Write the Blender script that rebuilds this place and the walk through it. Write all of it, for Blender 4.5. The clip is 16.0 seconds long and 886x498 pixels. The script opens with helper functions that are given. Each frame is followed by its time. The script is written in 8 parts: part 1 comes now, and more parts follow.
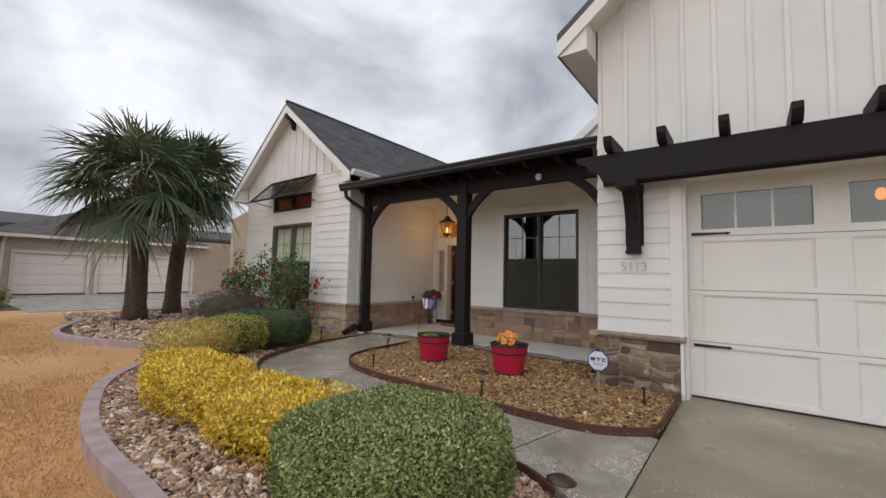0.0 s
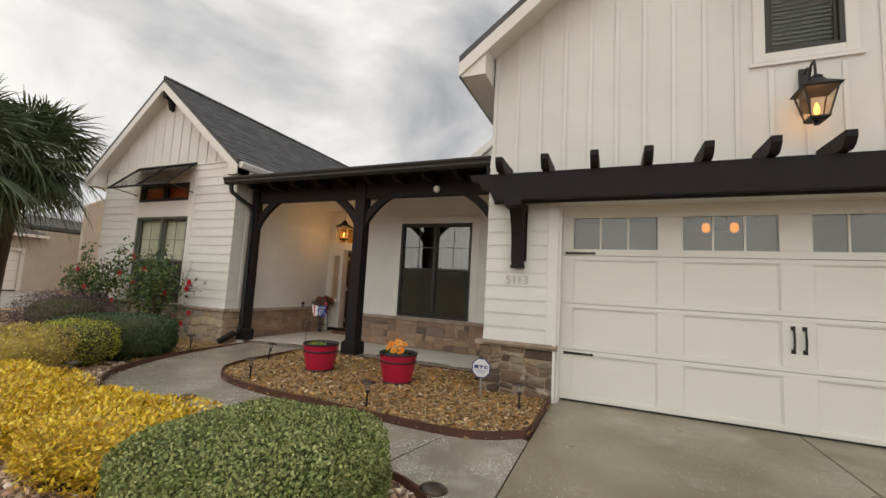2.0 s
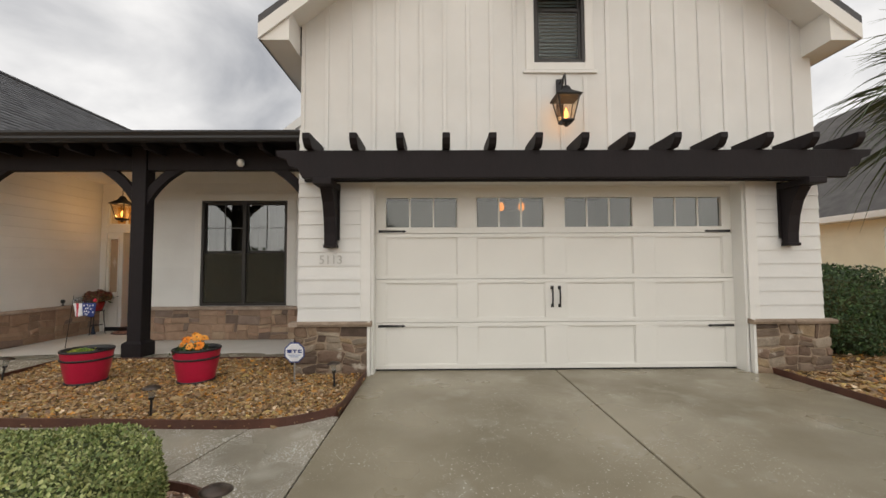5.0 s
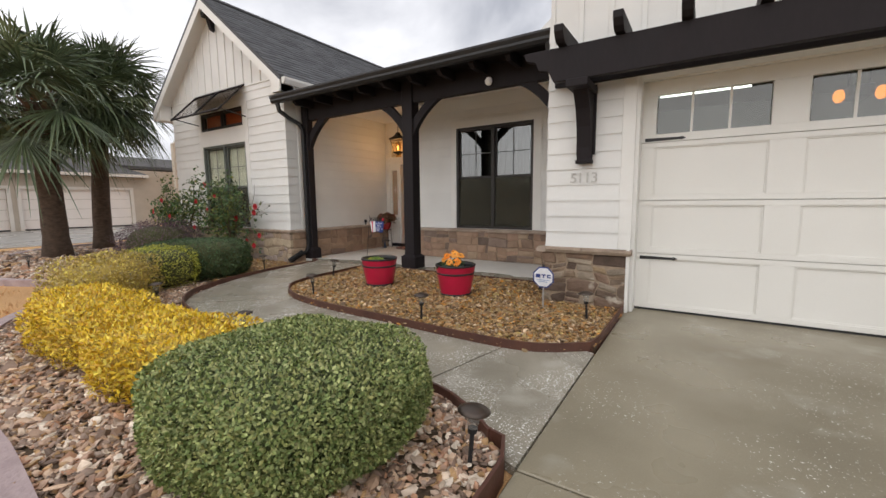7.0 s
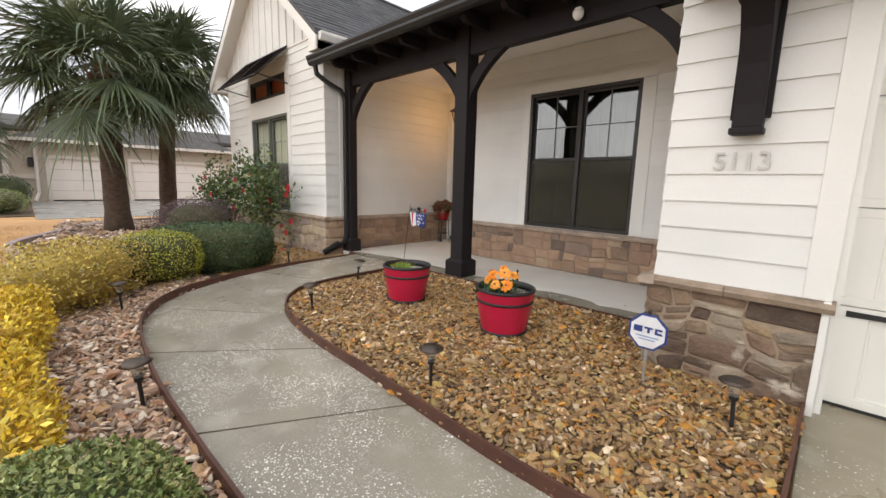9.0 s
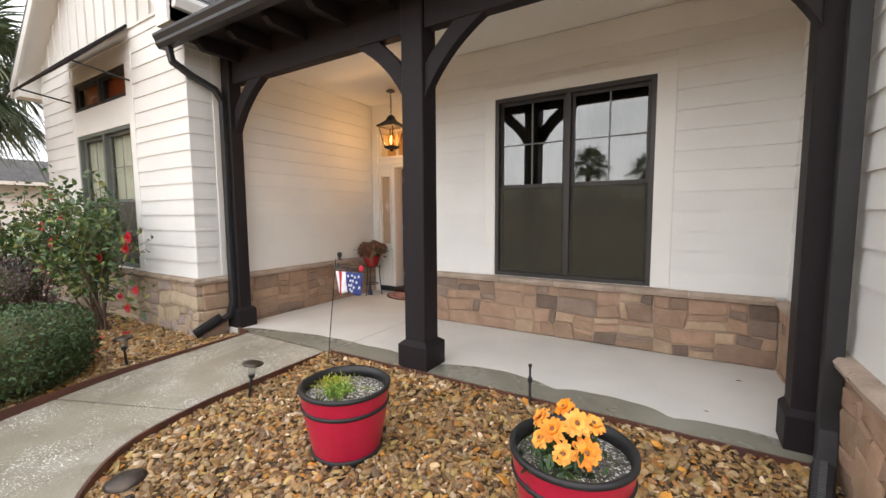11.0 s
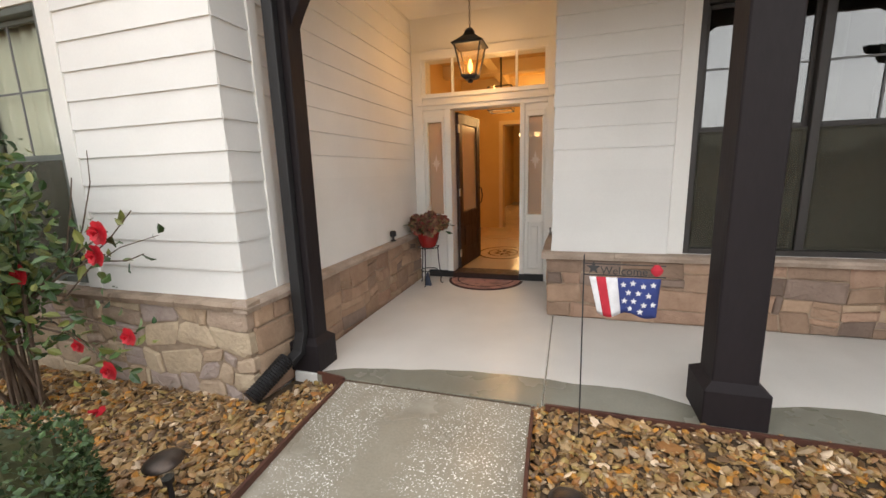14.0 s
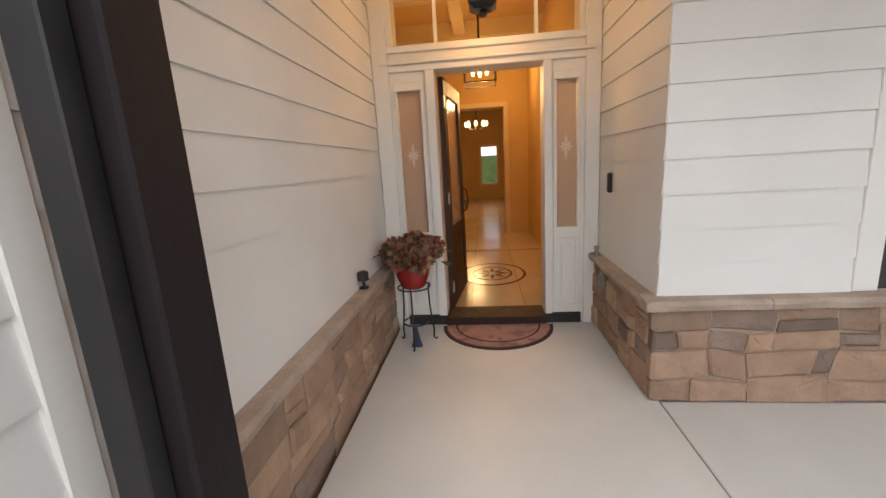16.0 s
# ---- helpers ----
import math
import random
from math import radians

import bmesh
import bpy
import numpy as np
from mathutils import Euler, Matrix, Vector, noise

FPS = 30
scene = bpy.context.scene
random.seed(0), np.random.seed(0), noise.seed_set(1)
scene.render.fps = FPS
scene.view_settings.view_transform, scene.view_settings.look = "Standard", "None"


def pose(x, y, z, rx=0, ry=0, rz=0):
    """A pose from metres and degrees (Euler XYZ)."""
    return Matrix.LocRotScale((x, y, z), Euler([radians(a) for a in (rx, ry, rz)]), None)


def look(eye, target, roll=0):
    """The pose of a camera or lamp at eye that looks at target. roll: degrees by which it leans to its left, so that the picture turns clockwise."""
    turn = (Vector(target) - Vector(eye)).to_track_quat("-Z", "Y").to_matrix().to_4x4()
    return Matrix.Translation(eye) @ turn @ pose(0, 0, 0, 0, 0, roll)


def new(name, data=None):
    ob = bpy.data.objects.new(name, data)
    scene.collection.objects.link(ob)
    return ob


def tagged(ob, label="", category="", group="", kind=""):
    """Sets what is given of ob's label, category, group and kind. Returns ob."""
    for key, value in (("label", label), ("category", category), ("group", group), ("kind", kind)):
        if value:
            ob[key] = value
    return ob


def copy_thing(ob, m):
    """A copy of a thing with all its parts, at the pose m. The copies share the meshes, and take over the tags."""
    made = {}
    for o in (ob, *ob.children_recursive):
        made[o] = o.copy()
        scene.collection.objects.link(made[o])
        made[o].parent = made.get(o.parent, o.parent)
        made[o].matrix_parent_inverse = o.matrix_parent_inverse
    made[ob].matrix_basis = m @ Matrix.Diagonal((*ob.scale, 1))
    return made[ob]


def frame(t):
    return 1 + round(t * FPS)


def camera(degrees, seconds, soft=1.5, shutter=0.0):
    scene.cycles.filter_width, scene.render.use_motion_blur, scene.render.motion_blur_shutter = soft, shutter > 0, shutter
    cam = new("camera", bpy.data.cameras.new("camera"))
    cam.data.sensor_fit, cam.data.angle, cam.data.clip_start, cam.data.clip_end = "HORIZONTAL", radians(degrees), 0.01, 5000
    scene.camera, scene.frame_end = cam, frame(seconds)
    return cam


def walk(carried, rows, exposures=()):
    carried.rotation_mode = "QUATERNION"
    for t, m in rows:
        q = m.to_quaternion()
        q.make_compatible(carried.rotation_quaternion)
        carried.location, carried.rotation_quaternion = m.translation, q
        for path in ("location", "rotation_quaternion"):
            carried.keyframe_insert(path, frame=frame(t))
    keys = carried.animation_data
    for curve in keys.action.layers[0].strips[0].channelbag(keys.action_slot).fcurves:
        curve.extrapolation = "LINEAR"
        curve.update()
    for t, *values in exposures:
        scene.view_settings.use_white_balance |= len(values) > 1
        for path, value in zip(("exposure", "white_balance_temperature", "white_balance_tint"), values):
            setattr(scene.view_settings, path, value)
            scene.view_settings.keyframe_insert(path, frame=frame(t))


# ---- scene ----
cam = camera(95.5, 16.0)
PATH = [
    (0, (0.837, 0.423, 1.436), (-0.368, 2.013, 1.574), 1.2),
    (0.5, (0.823, 0.391, 1.433), (-0.473, 1.905, 1.593), 1.8),
    (1, (0.813, 0.41, 1.42), (-0.479, 1.928, 1.583), 2.7),
    (1.5, (0.831, 0.451, 1.43), (-0.33, 2.07, 1.6), 3.1),
    (2, (0.894, 0.472, 1.45), (0.115, 2.304, 1.643), 3.1),
    (2.5, (1.022, 0.487, 1.426), (0.878, 2.467, 1.669), 2.1),
    (3, (1.148, 0.491, 1.465), (1.413, 2.46, 1.695), -0.2),
    (3.2, (1.187, 0.475, 1.476), (1.546, 2.431, 1.686), -0.8),
    (5.3, (1.116, 0.484, 1.481), (0.986, 2.479, 1.554), 0.1),
    (5.5, (1.064, 0.508, 1.502), (0.818, 2.492, 1.552), 0.4),
    (6, (1.004, 0.537, 1.491), (0.476, 2.467, 1.476), 0.7),
    (6.5, (0.962, 0.63, 1.466), (0.174, 2.465, 1.364), 0.6),
    (7, (0.875, 0.97, 1.362), (-0.195, 2.642, 1.126), -0.6),
    (7.5, (0.79, 1.417, 1.37), (-0.334, 3.053, 1.129), 0.5),
    (8, (0.85, 1.83, 1.415), (-0.478, 3.28, 1.053), 2.2),
    (8.2, (0.755, 1.98, 1.412), (-0.61, 3.41, 1.108), 2.1),
    (10.3, (-0.745, 3.525, 1.485), (-2.12, 4.94, 1.135), 0.8),
    (10.5, (-0.913, 3.644, 1.506), (-2.260, 5.103, 1.257), 1.1),
    (11, (-1.418, 3.777, 1.525), (-2.453, 5.479, 1.350), -0.4),
    (11.5, (-1.83, 3.93, 1.52), (-2.59, 5.775, 1.388), -2.0),
    (12, (-2.341, 4.005, 1.540), (-2.924, 5.916, 1.447), -2.1),
    (12.5, (-2.802, 4.031, 1.573), (-3.263, 5.964, 1.343), -1.3),
    (13, (-3.347, 4.119, 1.545), (-3.837, 6.048, 1.350), -2.2),
    (13.5, (-3.813, 4.151, 1.569), (-4.334, 6.072, 1.370), -1.1),
    (14, (-4.231, 4.272, 1.549), (-4.823, 6.145, 1.175), -1.7),
    (14.5, (-4.662, 4.594, 1.536), (-5.325, 6.434, 1.120), -1.0),
    (15, (-4.985, 4.906, 1.503), (-5.392, 6.799, 1.004), -1.4),
    (15.5, (-5.101, 5.352, 1.466), (-5.376, 7.283, 1.022), -2.6),
    (16, (-5.287, 5.861, 1.567), (-5.498, 7.808, 1.162), -3.4),
]
walk(cam, [(t, look(eye, target, roll)) for t, eye, target, roll in PATH],
     exposures=[(0, 0.2, 6500, 10), (1.2, 0.2, 6900, 9), (2, 0.2, 7200, 8), (3, 0.2, 7500, 7), (5.5, 0.28, 6900, 9), (6.5, 0.35, 6700, 10), (7.3, 0.58, 6700, 10), (8, 0.72, 6800, 9), (10.5, 1.18, 6700, 10), (12, 1.35, 6600, 10), (12.5, 1.33, 6600, 10), (13.5, 1.16, 6700, 9), (14, 1.08, 6700, 9), (15, 1.1, 6700, 9), (16, 1.15, 6500, 10)])

# ---- world and light ----
world = bpy.data.worlds.new("overcast_sky")
scene.world = world
world.use_nodes = True
wn, wl = world.node_tree.nodes, world.node_tree.links
wn.clear()
w_out, w_bg, w_mix = wn.new("ShaderNodeOutputWorld"), wn.new("ShaderNodeBackground"), wn.new("ShaderNodeMixRGB")
sky, w_tc, w_map, w_noise, w_ramp = (wn.new("ShaderNodeTexSky"), wn.new("ShaderNodeTexCoord"), wn.new("ShaderNodeMapping"),
                                     wn.new("ShaderNodeTexNoise"), wn.new("ShaderNodeValToRGB"))
SUN_EL, SUN_AZ = 29.0, 181.0
sky.sky_type, sky.sun_disc, sky.sun_elevation, sky.sun_rotation = "NISHITA", False, radians(SUN_EL), radians(SUN_AZ)
w_map.inputs["Scale"].default_value = (1.0, 1.0, 1.6)
w_map.inputs["Rotation"].default_value = (0.0, 0.0, 1.1)
w_noise.inputs["Scale"].default_value, w_noise.inputs["Detail"].default_value = 2.3, 7.0
w_noise.inputs["Roughness"].default_value, w_noise.inputs["Distortion"].default_value = 0.5, 0.35
w_ramp.color_ramp.elements[0].position, w_ramp.color_ramp.elements[0].color = 0.38, (3.3, 3.5, 4.05, 1)
w_ramp.color_ramp.elements[1].position, w_ramp.color_ramp.elements[1].color = 0.66, (8.6, 8.75, 9.3, 1)
w_mix.inputs["Fac"].default_value = 0.96
wl.new(w_tc.outputs["Generated"], w_map.inputs["Vector"])
wl.new(w_map.outputs["Vector"], w_noise.inputs["Vector"])
wl.new(w_noise.outputs["Fac"], w_ramp.inputs["Fac"])
wl.new(sky.outputs["Color"], w_mix.inputs["Color1"])
wl.new(w_ramp.outputs["Color"], w_mix.inputs["Color2"])
wl.new(w_mix.outputs["Color"], w_bg.inputs["Color"])
w_bg.inputs["Strength"].default_value = 0.1
wl.new(w_bg.outputs["Background"], w_out.inputs["Surface"])

sun_data = bpy.data.lights.new("sun", "SUN")
sun_data.energy, sun_data.angle, sun_data.color = 1.3, radians(125), (1.0, 0.97, 0.93)
sun = new("sun", sun_data)
sun.matrix_world = look((0, 0, 20), (-math.sin(radians(SUN_AZ)) * math.cos(radians(SUN_EL)), -math.cos(radians(SUN_AZ)) * math.cos(radians(SUN_EL)), 20 - math.sin(radians(SUN_EL))))


def lamp(name, xyz, power, colour, radius=0.05):
    d = bpy.data.lights.new(name, "POINT")
    d.energy, d.color, d.shadow_soft_size = power, colour, radius
    o = new(name, d)
    o.location = xyz
    return o


# ---- materials ----
def mat(name, c1, c2=None, scale=6.0, rough=0.6, bump=0.15, bscale=None, metal=0.0, vary=0.0, stretch=(1, 1, 1), spots=None,
        coat=0.0, rough2=None, trans=0.0, bdist=0.01, island=False, island_tints=None, specks_glints=None):
    """A surface with broad variation, fine grain, optional stains and piece-to-piece variation."""
    m = bpy.data.materials.new(name)
    m.use_nodes = True
    n, l = m.node_tree.nodes, m.node_tree.links
    b = n["Principled BSDF"]
    c2 = c2 or tuple(0.82 * v for v in c1)
    tc, mp = n.new("ShaderNodeTexCoord"), n.new("ShaderNodeMapping")
    l.new(tc.outputs["Object"], mp.inputs["Vector"])
    mp.inputs["Scale"].default_value = stretch
    big, fine = n.new("ShaderNodeTexNoise"), n.new("ShaderNodeTexNoise")
    big.inputs["Scale"].default_value, big.inputs["Detail"].default_value = scale, 4.0
    fine.inputs["Scale"].default_value, fine.inputs["Detail"].default_value = bscale or scale * 9, 3.0
    l.new(mp.outputs["Vector"], big.inputs["Vector"])
    l.new(mp.outputs["Vector"], fine.inputs["Vector"])
    add = n.new("ShaderNodeMath")
    add.operation = "MULTIPLY_ADD"
    l.new(fine.outputs["Fac"], add.inputs[0])
    add.inputs[1].default_value = 0.35
    l.new(big.outputs["Fac"], add.inputs[2])
    ramp = n.new("ShaderNodeValToRGB")
    ramp.color_ramp.elements[0].position, ramp.color_ramp.elements[0].color = 0.45, (*c1, 1)
    ramp.color_ramp.elements[1].position, ramp.color_ramp.elements[1].color = 0.88, (*c2, 1)
    l.new(add.outputs[0], ramp.inputs["Fac"])
    col = ramp.outputs["Color"]
    if island or vary:
        src = n.new("ShaderNodeNewGeometry").outputs["Random Per Island"] if island else n.new("ShaderNodeObjectInfo").outputs["Random"]
        if island_tints:
            r2 = n.new("ShaderNodeValToRGB")
            r2.color_ramp.interpolation = "CONSTANT"
            while len(r2.color_ramp.elements) < len(island_tints):
                r2.color_ramp.elements.new(0.5)
            for i, (e, t) in enumerate(zip(r2.color_ramp.elements, island_tints)):
                e.position, e.color = i / len(island_tints), (*t, 1)
            l.new(src, r2.inputs["Fac"])
            mx = n.new("ShaderNodeMixRGB")
            mx.blend_type = "MULTIPLY"
            mx.inputs["Fac"].default_value = 1.0
            l.new(r2.outputs["Color"], mx.inputs["Color1"])
            l.new(col, mx.inputs["Color2"])
            col = mx.outputs["Color"]
        if vary:
            hs, mr = n.new("ShaderNodeHueSaturation"), n.new("ShaderNodeMapRange")
            mul = n.new("ShaderNodeMath")
            mul.operation = "MULTIPLY"
            mul.inputs[1].default_value = 7.31
            fr = n.new("ShaderNodeMath")
            fr.operation = "FRACT"
            l.new(src, mul.inputs[0])
            l.new(mul.outputs[0], fr.inputs[0])
            mr.inputs["To Min"].default_value, mr.inputs["To Max"].default_value = 1 - vary, 1 + vary
            l.new(fr.outputs[0], mr.inputs["Value"])
            l.new(mr.outputs["Result"], hs.inputs["Value"])
            l.new(col, hs.inputs["Color"])
            col = hs.outputs["Color"]
    if spots:
        colour, sscale, lo, hi = spots
        sn, sr, sm = n.new("ShaderNodeTexNoise"), n.new("ShaderNodeMapRange"), n.new("ShaderNodeMixRGB")
        sn.inputs["Scale"].default_value, sn.inputs["Detail"].default_value = sscale, 6.0
        l.new(tc.outputs["Object"], sn.inputs["Vector"])
        l.new(sn.outputs["Fac"], sr.inputs["Value"])
        sr.inputs["From Min"].default_value, sr.inputs["From Max"].default_value = lo, hi
        l.new(sr.outputs["Result"], sm.inputs["Fac"])
        l.new(col, sm.inputs["Color1"])
        sm.inputs["Color2"].default_value = (*colour, 1)
        col = sm.outputs["Color"]
    # fine pale marks: painted glints on the paving, real perlite in the pots
    if specks_glints:
        colour, fscale, cut, pscale, plo, phi = specks_glints
        fn, fr2, pn, pr2, mu, sm = (n.new("ShaderNodeTexNoise"), n.new("ShaderNodeMapRange"), n.new("ShaderNodeTexNoise"), n.new("ShaderNodeMapRange"), n.new("ShaderNodeMath"), n.new("ShaderNodeMixRGB"))
        fn.inputs["Scale"].default_value, fn.inputs["Detail"].default_value = fscale, 2.0
        pn.inputs["Scale"].default_value, pn.inputs["Detail"].default_value = pscale, 3.0
        for node in (fn, pn):
            l.new(tc.outputs["Object"], node.inputs["Vector"])
        fr2.inputs["From Min"].default_value, fr2.inputs["From Max"].default_value = cut, cut + 0.05
        pr2.inputs["From Min"].default_value, pr2.inputs["From Max"].default_value = plo, phi
        l.new(fn.outputs["Fac"], fr2.inputs["Value"])
        l.new(pn.outputs["Fac"], pr2.inputs["Value"])
        mu.operation = "MULTIPLY"
        l.new(fr2.outputs["Result"], mu.inputs[0])
        l.new(pr2.outputs["Result"], mu.inputs[1])
        l.new(mu.outputs[0], sm.inputs["Fac"])
        l.new(col, sm.inputs["Color1"])
        sm.inputs["Color2"].default_value = (*colour, 1)
        col = sm.outputs["Color"]
    l.new(col, b.inputs["Base Color"])
    b.inputs["Metallic"].default_value = metal
    b.inputs["Coat Weight"].default_value = coat
    b.inputs["Coat Roughness"].default_value = 0.15
    rr = n.new("ShaderNodeMapRange")
    rr.inputs["From Min"].default_value, rr.inputs["From Max"].default_value = 0.35, 0.65
    rr.inputs["To Min"].default_value, rr.inputs["To Max"].default_value = rough, min(1.0, rough + 0.12) if rough2 is None else rough2
    l.new(big.outputs["Fac"], rr.inputs["Value"])
    l.new(rr.outputs["Result"], b.inputs["Roughness"])
    if trans:
        b.inputs["Subsurface Weight"].default_value = trans
        b.inputs["Subsurface Radius"].default_value = (0.02, 0.02, 0.01)
    if bump:
        bp = n.new("ShaderNodeBump")
        bp.inputs["Strength"].default_value, bp.inputs["Distance"].default_value = bump, bdist
        l.new(fine.outputs["Fac"], bp.inputs["Height"])
        l.new(bp.outputs["Normal"], b.inputs["Normal"])
    return m


def glow(name, colour, strength):
    m = bpy.data.materials.new(name)
    m.use_nodes = True
    b = m.node_tree.nodes["Principled BSDF"]
    b.inputs["Base Color"].default_value = (*colour, 1)
    b.inputs["Emission Color"].default_value = (*colour, 1)
    b.inputs["Emission Strength"].default_value = strength
    return m


def pane_glass(name, tint, ior=1.45, rough=0.0, body=None, body_amount=0.0, through_glow=False):
    m = bpy.data.materials.new(name)
    m.use_nodes = True
    n, l = m.node_tree.nodes, m.node_tree.links
    n.clear()
    out, mix, tr, gl, lw, pw, fr = (n.new("ShaderNodeOutputMaterial"), n.new("ShaderNodeMixShader"), n.new("ShaderNodeBsdfTransparent"),
                                    n.new("ShaderNodeBsdfGlossy"), n.new("ShaderNodeLayerWeight"), n.new("ShaderNodeMath"), n.new("ShaderNodeMapRange"))
    tr.inputs["Color"].default_value = (*tint, 1)
    gl.inputs["Roughness"].default_value = rough
    # gloss grows towards grazing angles, alike on both sides of the pane
    lw.inputs["Blend"].default_value = 0.5
    pw.operation = "POWER"
    pw.inputs[1].default_value = 5.0
    fr.inputs["To Min"].default_value = ((ior - 1) / (ior + 1)) ** 2
    l.new(lw.outputs["Facing"], pw.inputs[0])
    l.new(pw.outputs[0], fr.inputs["Value"])
    l.new(fr.outputs["Result"], mix.inputs["Fac"])
    first = tr
    if body:
        df, m2 = n.new("ShaderNodeBsdfTranslucent" if through_glow else "ShaderNodeBsdfDiffuse"), n.new("ShaderNodeMixShader")
        df.inputs["Color"].default_value = (*body, 1)
        m2.inputs["Fac"].default_value = body_amount
        l.new(tr.outputs["BSDF"], m2.inputs[1])
        l.new(df.outputs["BSDF"], m2.inputs[2])
        first = m2
    l.new(first.outputs[0], mix.inputs[1])
    l.new(gl.outputs["BSDF"], mix.inputs[2])
    l.new(mix.outputs["Shader"], out.inputs["Surface"])
    return m


M_SIDING = mat("white_painted_siding", (0.77, 0.765, 0.74), (0.715, 0.71, 0.685), 2.0, 0.5, 0.05, 60, vary=0.03)
M_WHITE = mat("white_trim_paint", (0.80, 0.79, 0.76), (0.75, 0.74, 0.70), 1.5, 0.45, 0.04, 50)
M_CEIL = mat("porch_ceiling_paint", (0.82, 0.79, 0.73), (0.78, 0.75, 0.69), 1.5, 0.6, 0.04, 40)
M_DARK = mat("dark_bronze_timber_paint", (0.014, 0.0112, 0.0125), (0.021, 0.0168, 0.0185), 3.0, 0.55, 0.15, 40, stretch=(1, 1, 0.3))
M_DARK.node_tree.nodes["Principled BSDF"].inputs["Specular IOR Level"].default_value = 0.2
M_BLACK = mat("black_metal", (0.012, 0.012, 0.013), (0.02, 0.02, 0.022), 8, 0.45, 0.05)
M_BRONZE = mat("dark_bronze_window_frame", (0.028, 0.025, 0.024), (0.038, 0.034, 0.032), 5, 0.4, 0.03)
M_SHINGLE = mat("charcoal_asphalt_shingle", (0.075, 0.078, 0.085), (0.12, 0.12, 0.125), 5, 0.85, 0.5, 160, vary=0.22, island=True, bdist=0.004)
M_STONE = mat("tan_brown_ledgestone", (0.82, 0.79, 0.75), (0.48, 0.45, 0.42), 7, 0.75, 0.8, 45, vary=0.24, bdist=0.012, spots=((0.45, 0.39, 0.32), 5.0, 0.64, 0.72),
              island_tints=[(0.30, 0.215, 0.15), (0.25, 0.17, 0.12), (0.34, 0.25, 0.175), (0.28, 0.19, 0.14), (0.15, 0.105, 0.08), (0.46, 0.39, 0.31), (0.30, 0.225, 0.17), (0.19, 0.135, 0.10), (0.40, 0.30, 0.19)])
M_STONE_P = mat("rose_tan_porch_stone", (0.98, 0.95, 0.92), (0.74, 0.70, 0.67), 7, 0.75, 0.7, 45, vary=0.15, bdist=0.010,
                island_tints=[(0.43, 0.30, 0.215), (0.37, 0.255, 0.18), (0.45, 0.32, 0.225), (0.21, 0.155, 0.125), (0.40, 0.28, 0.195), (0.46, 0.345, 0.245), (0.32, 0.225, 0.165), (0.43, 0.29, 0.205), (0.26, 0.195, 0.16), (0.41, 0.275, 0.20), (0.38, 0.26, 0.185)])
M_STONE_W = mat("tan_cream_fieldstone", (0.98, 0.96, 0.92), (0.70, 0.66, 0.64), 7, 0.75, 0.8, 45, vary=0.10, bdist=0.012,
                island_tints=[(0.54, 0.43, 0.32), (0.45, 0.355, 0.28), (0.58, 0.48, 0.35), (0.40, 0.33, 0.295), (0.50, 0.39, 0.28), (0.60, 0.50, 0.36), (0.44, 0.37, 0.34)])
M_MORTAR = mat("stone_mortar", (0.38, 0.29, 0.21), (0.29, 0.22, 0.16), 20, 0.9, 0.5, 120)
M_LEDGE = mat("cast_stone_ledge", (0.36, 0.275, 0.205), (0.22, 0.16, 0.115), 6, 0.7, 0.6, 60, spots=((0.10, 0.075, 0.05), 4.0, 0.55, 0.75))
M_LEDGE_P = mat("pale_cast_stone_ledge", (0.47, 0.375, 0.305), (0.33, 0.255, 0.20), 6, 0.7, 0.5, 60, spots=((0.20, 0.15, 0.11), 4.0, 0.60, 0.80))
# the near-white specks paint wet glints into the drive's colour
M_CONC = mat("wet_concrete_drive", (0.31, 0.272, 0.195), (0.20, 0.173, 0.12), 0.9, 0.2, 0.12, 140, rough2=0.55, bdist=0.004,
             spots=((0.38, 0.355, 0.29), 2.6, 0.58, 0.80), specks_glints=((0.82, 0.80, 0.74), 70, 0.665, 1.6, 0.46, 0.58))
# white specks here are painted reflections off the wet aggregate
M_WALK = mat("wet_exposed_walk_concrete", (0.365, 0.335, 0.27), (0.245, 0.222, 0.176), 1.9, 0.10, 0.4, 75, rough2=0.36, bdist=0.003,
             spots=((0.43, 0.405, 0.345), 3.0, 0.56, 0.78), specks_glints=((0.93, 0.92, 0.88), 95, 0.60, 2.2, 0.42, 0.54))
M_PORCH = mat("pale_sealed_porch_concrete", (0.72, 0.71, 0.68), (0.62, 0.61, 0.58), 1.6, 0.42, 0.06, 90)
M_DAMP = mat("damp_porch_concrete", (0.25, 0.245, 0.20), (0.19, 0.185, 0.15), 2.5, 0.2, 0.06, 90)
M_LAWN = mat("dormant_lawn", (0.66, 0.385, 0.175), (0.50, 0.29, 0.13), 0.7, 0.95, 0.7, 60, bdist=0.03, spots=((0.19, 0.20, 0.05), 0.8, 0.63, 0.80))
M_SOIL = mat("dark_bed_soil", (0.12, 0.08, 0.048), (0.07, 0.048, 0.03), 8, 0.9, 0.6, 60)
M_EDGE = mat("rust_brown_bed_edging", (0.115, 0.045, 0.028), (0.07, 0.028, 0.02), 5, 0.5, 0.2, 60)
M_CURB = mat("mauve_stamped_curb", (0.45, 0.345, 0.34), (0.32, 0.24, 0.24), 6, 0.5, 0.6, 45, bdist=0.01)
M_GLASS = pane_glass("window_glass", (0.52, 0.55, 0.55), 2.35)
M_GLASS_CLEAR = pane_glass("lantern_glass", (0.95, 0.93, 0.88), 1.35)
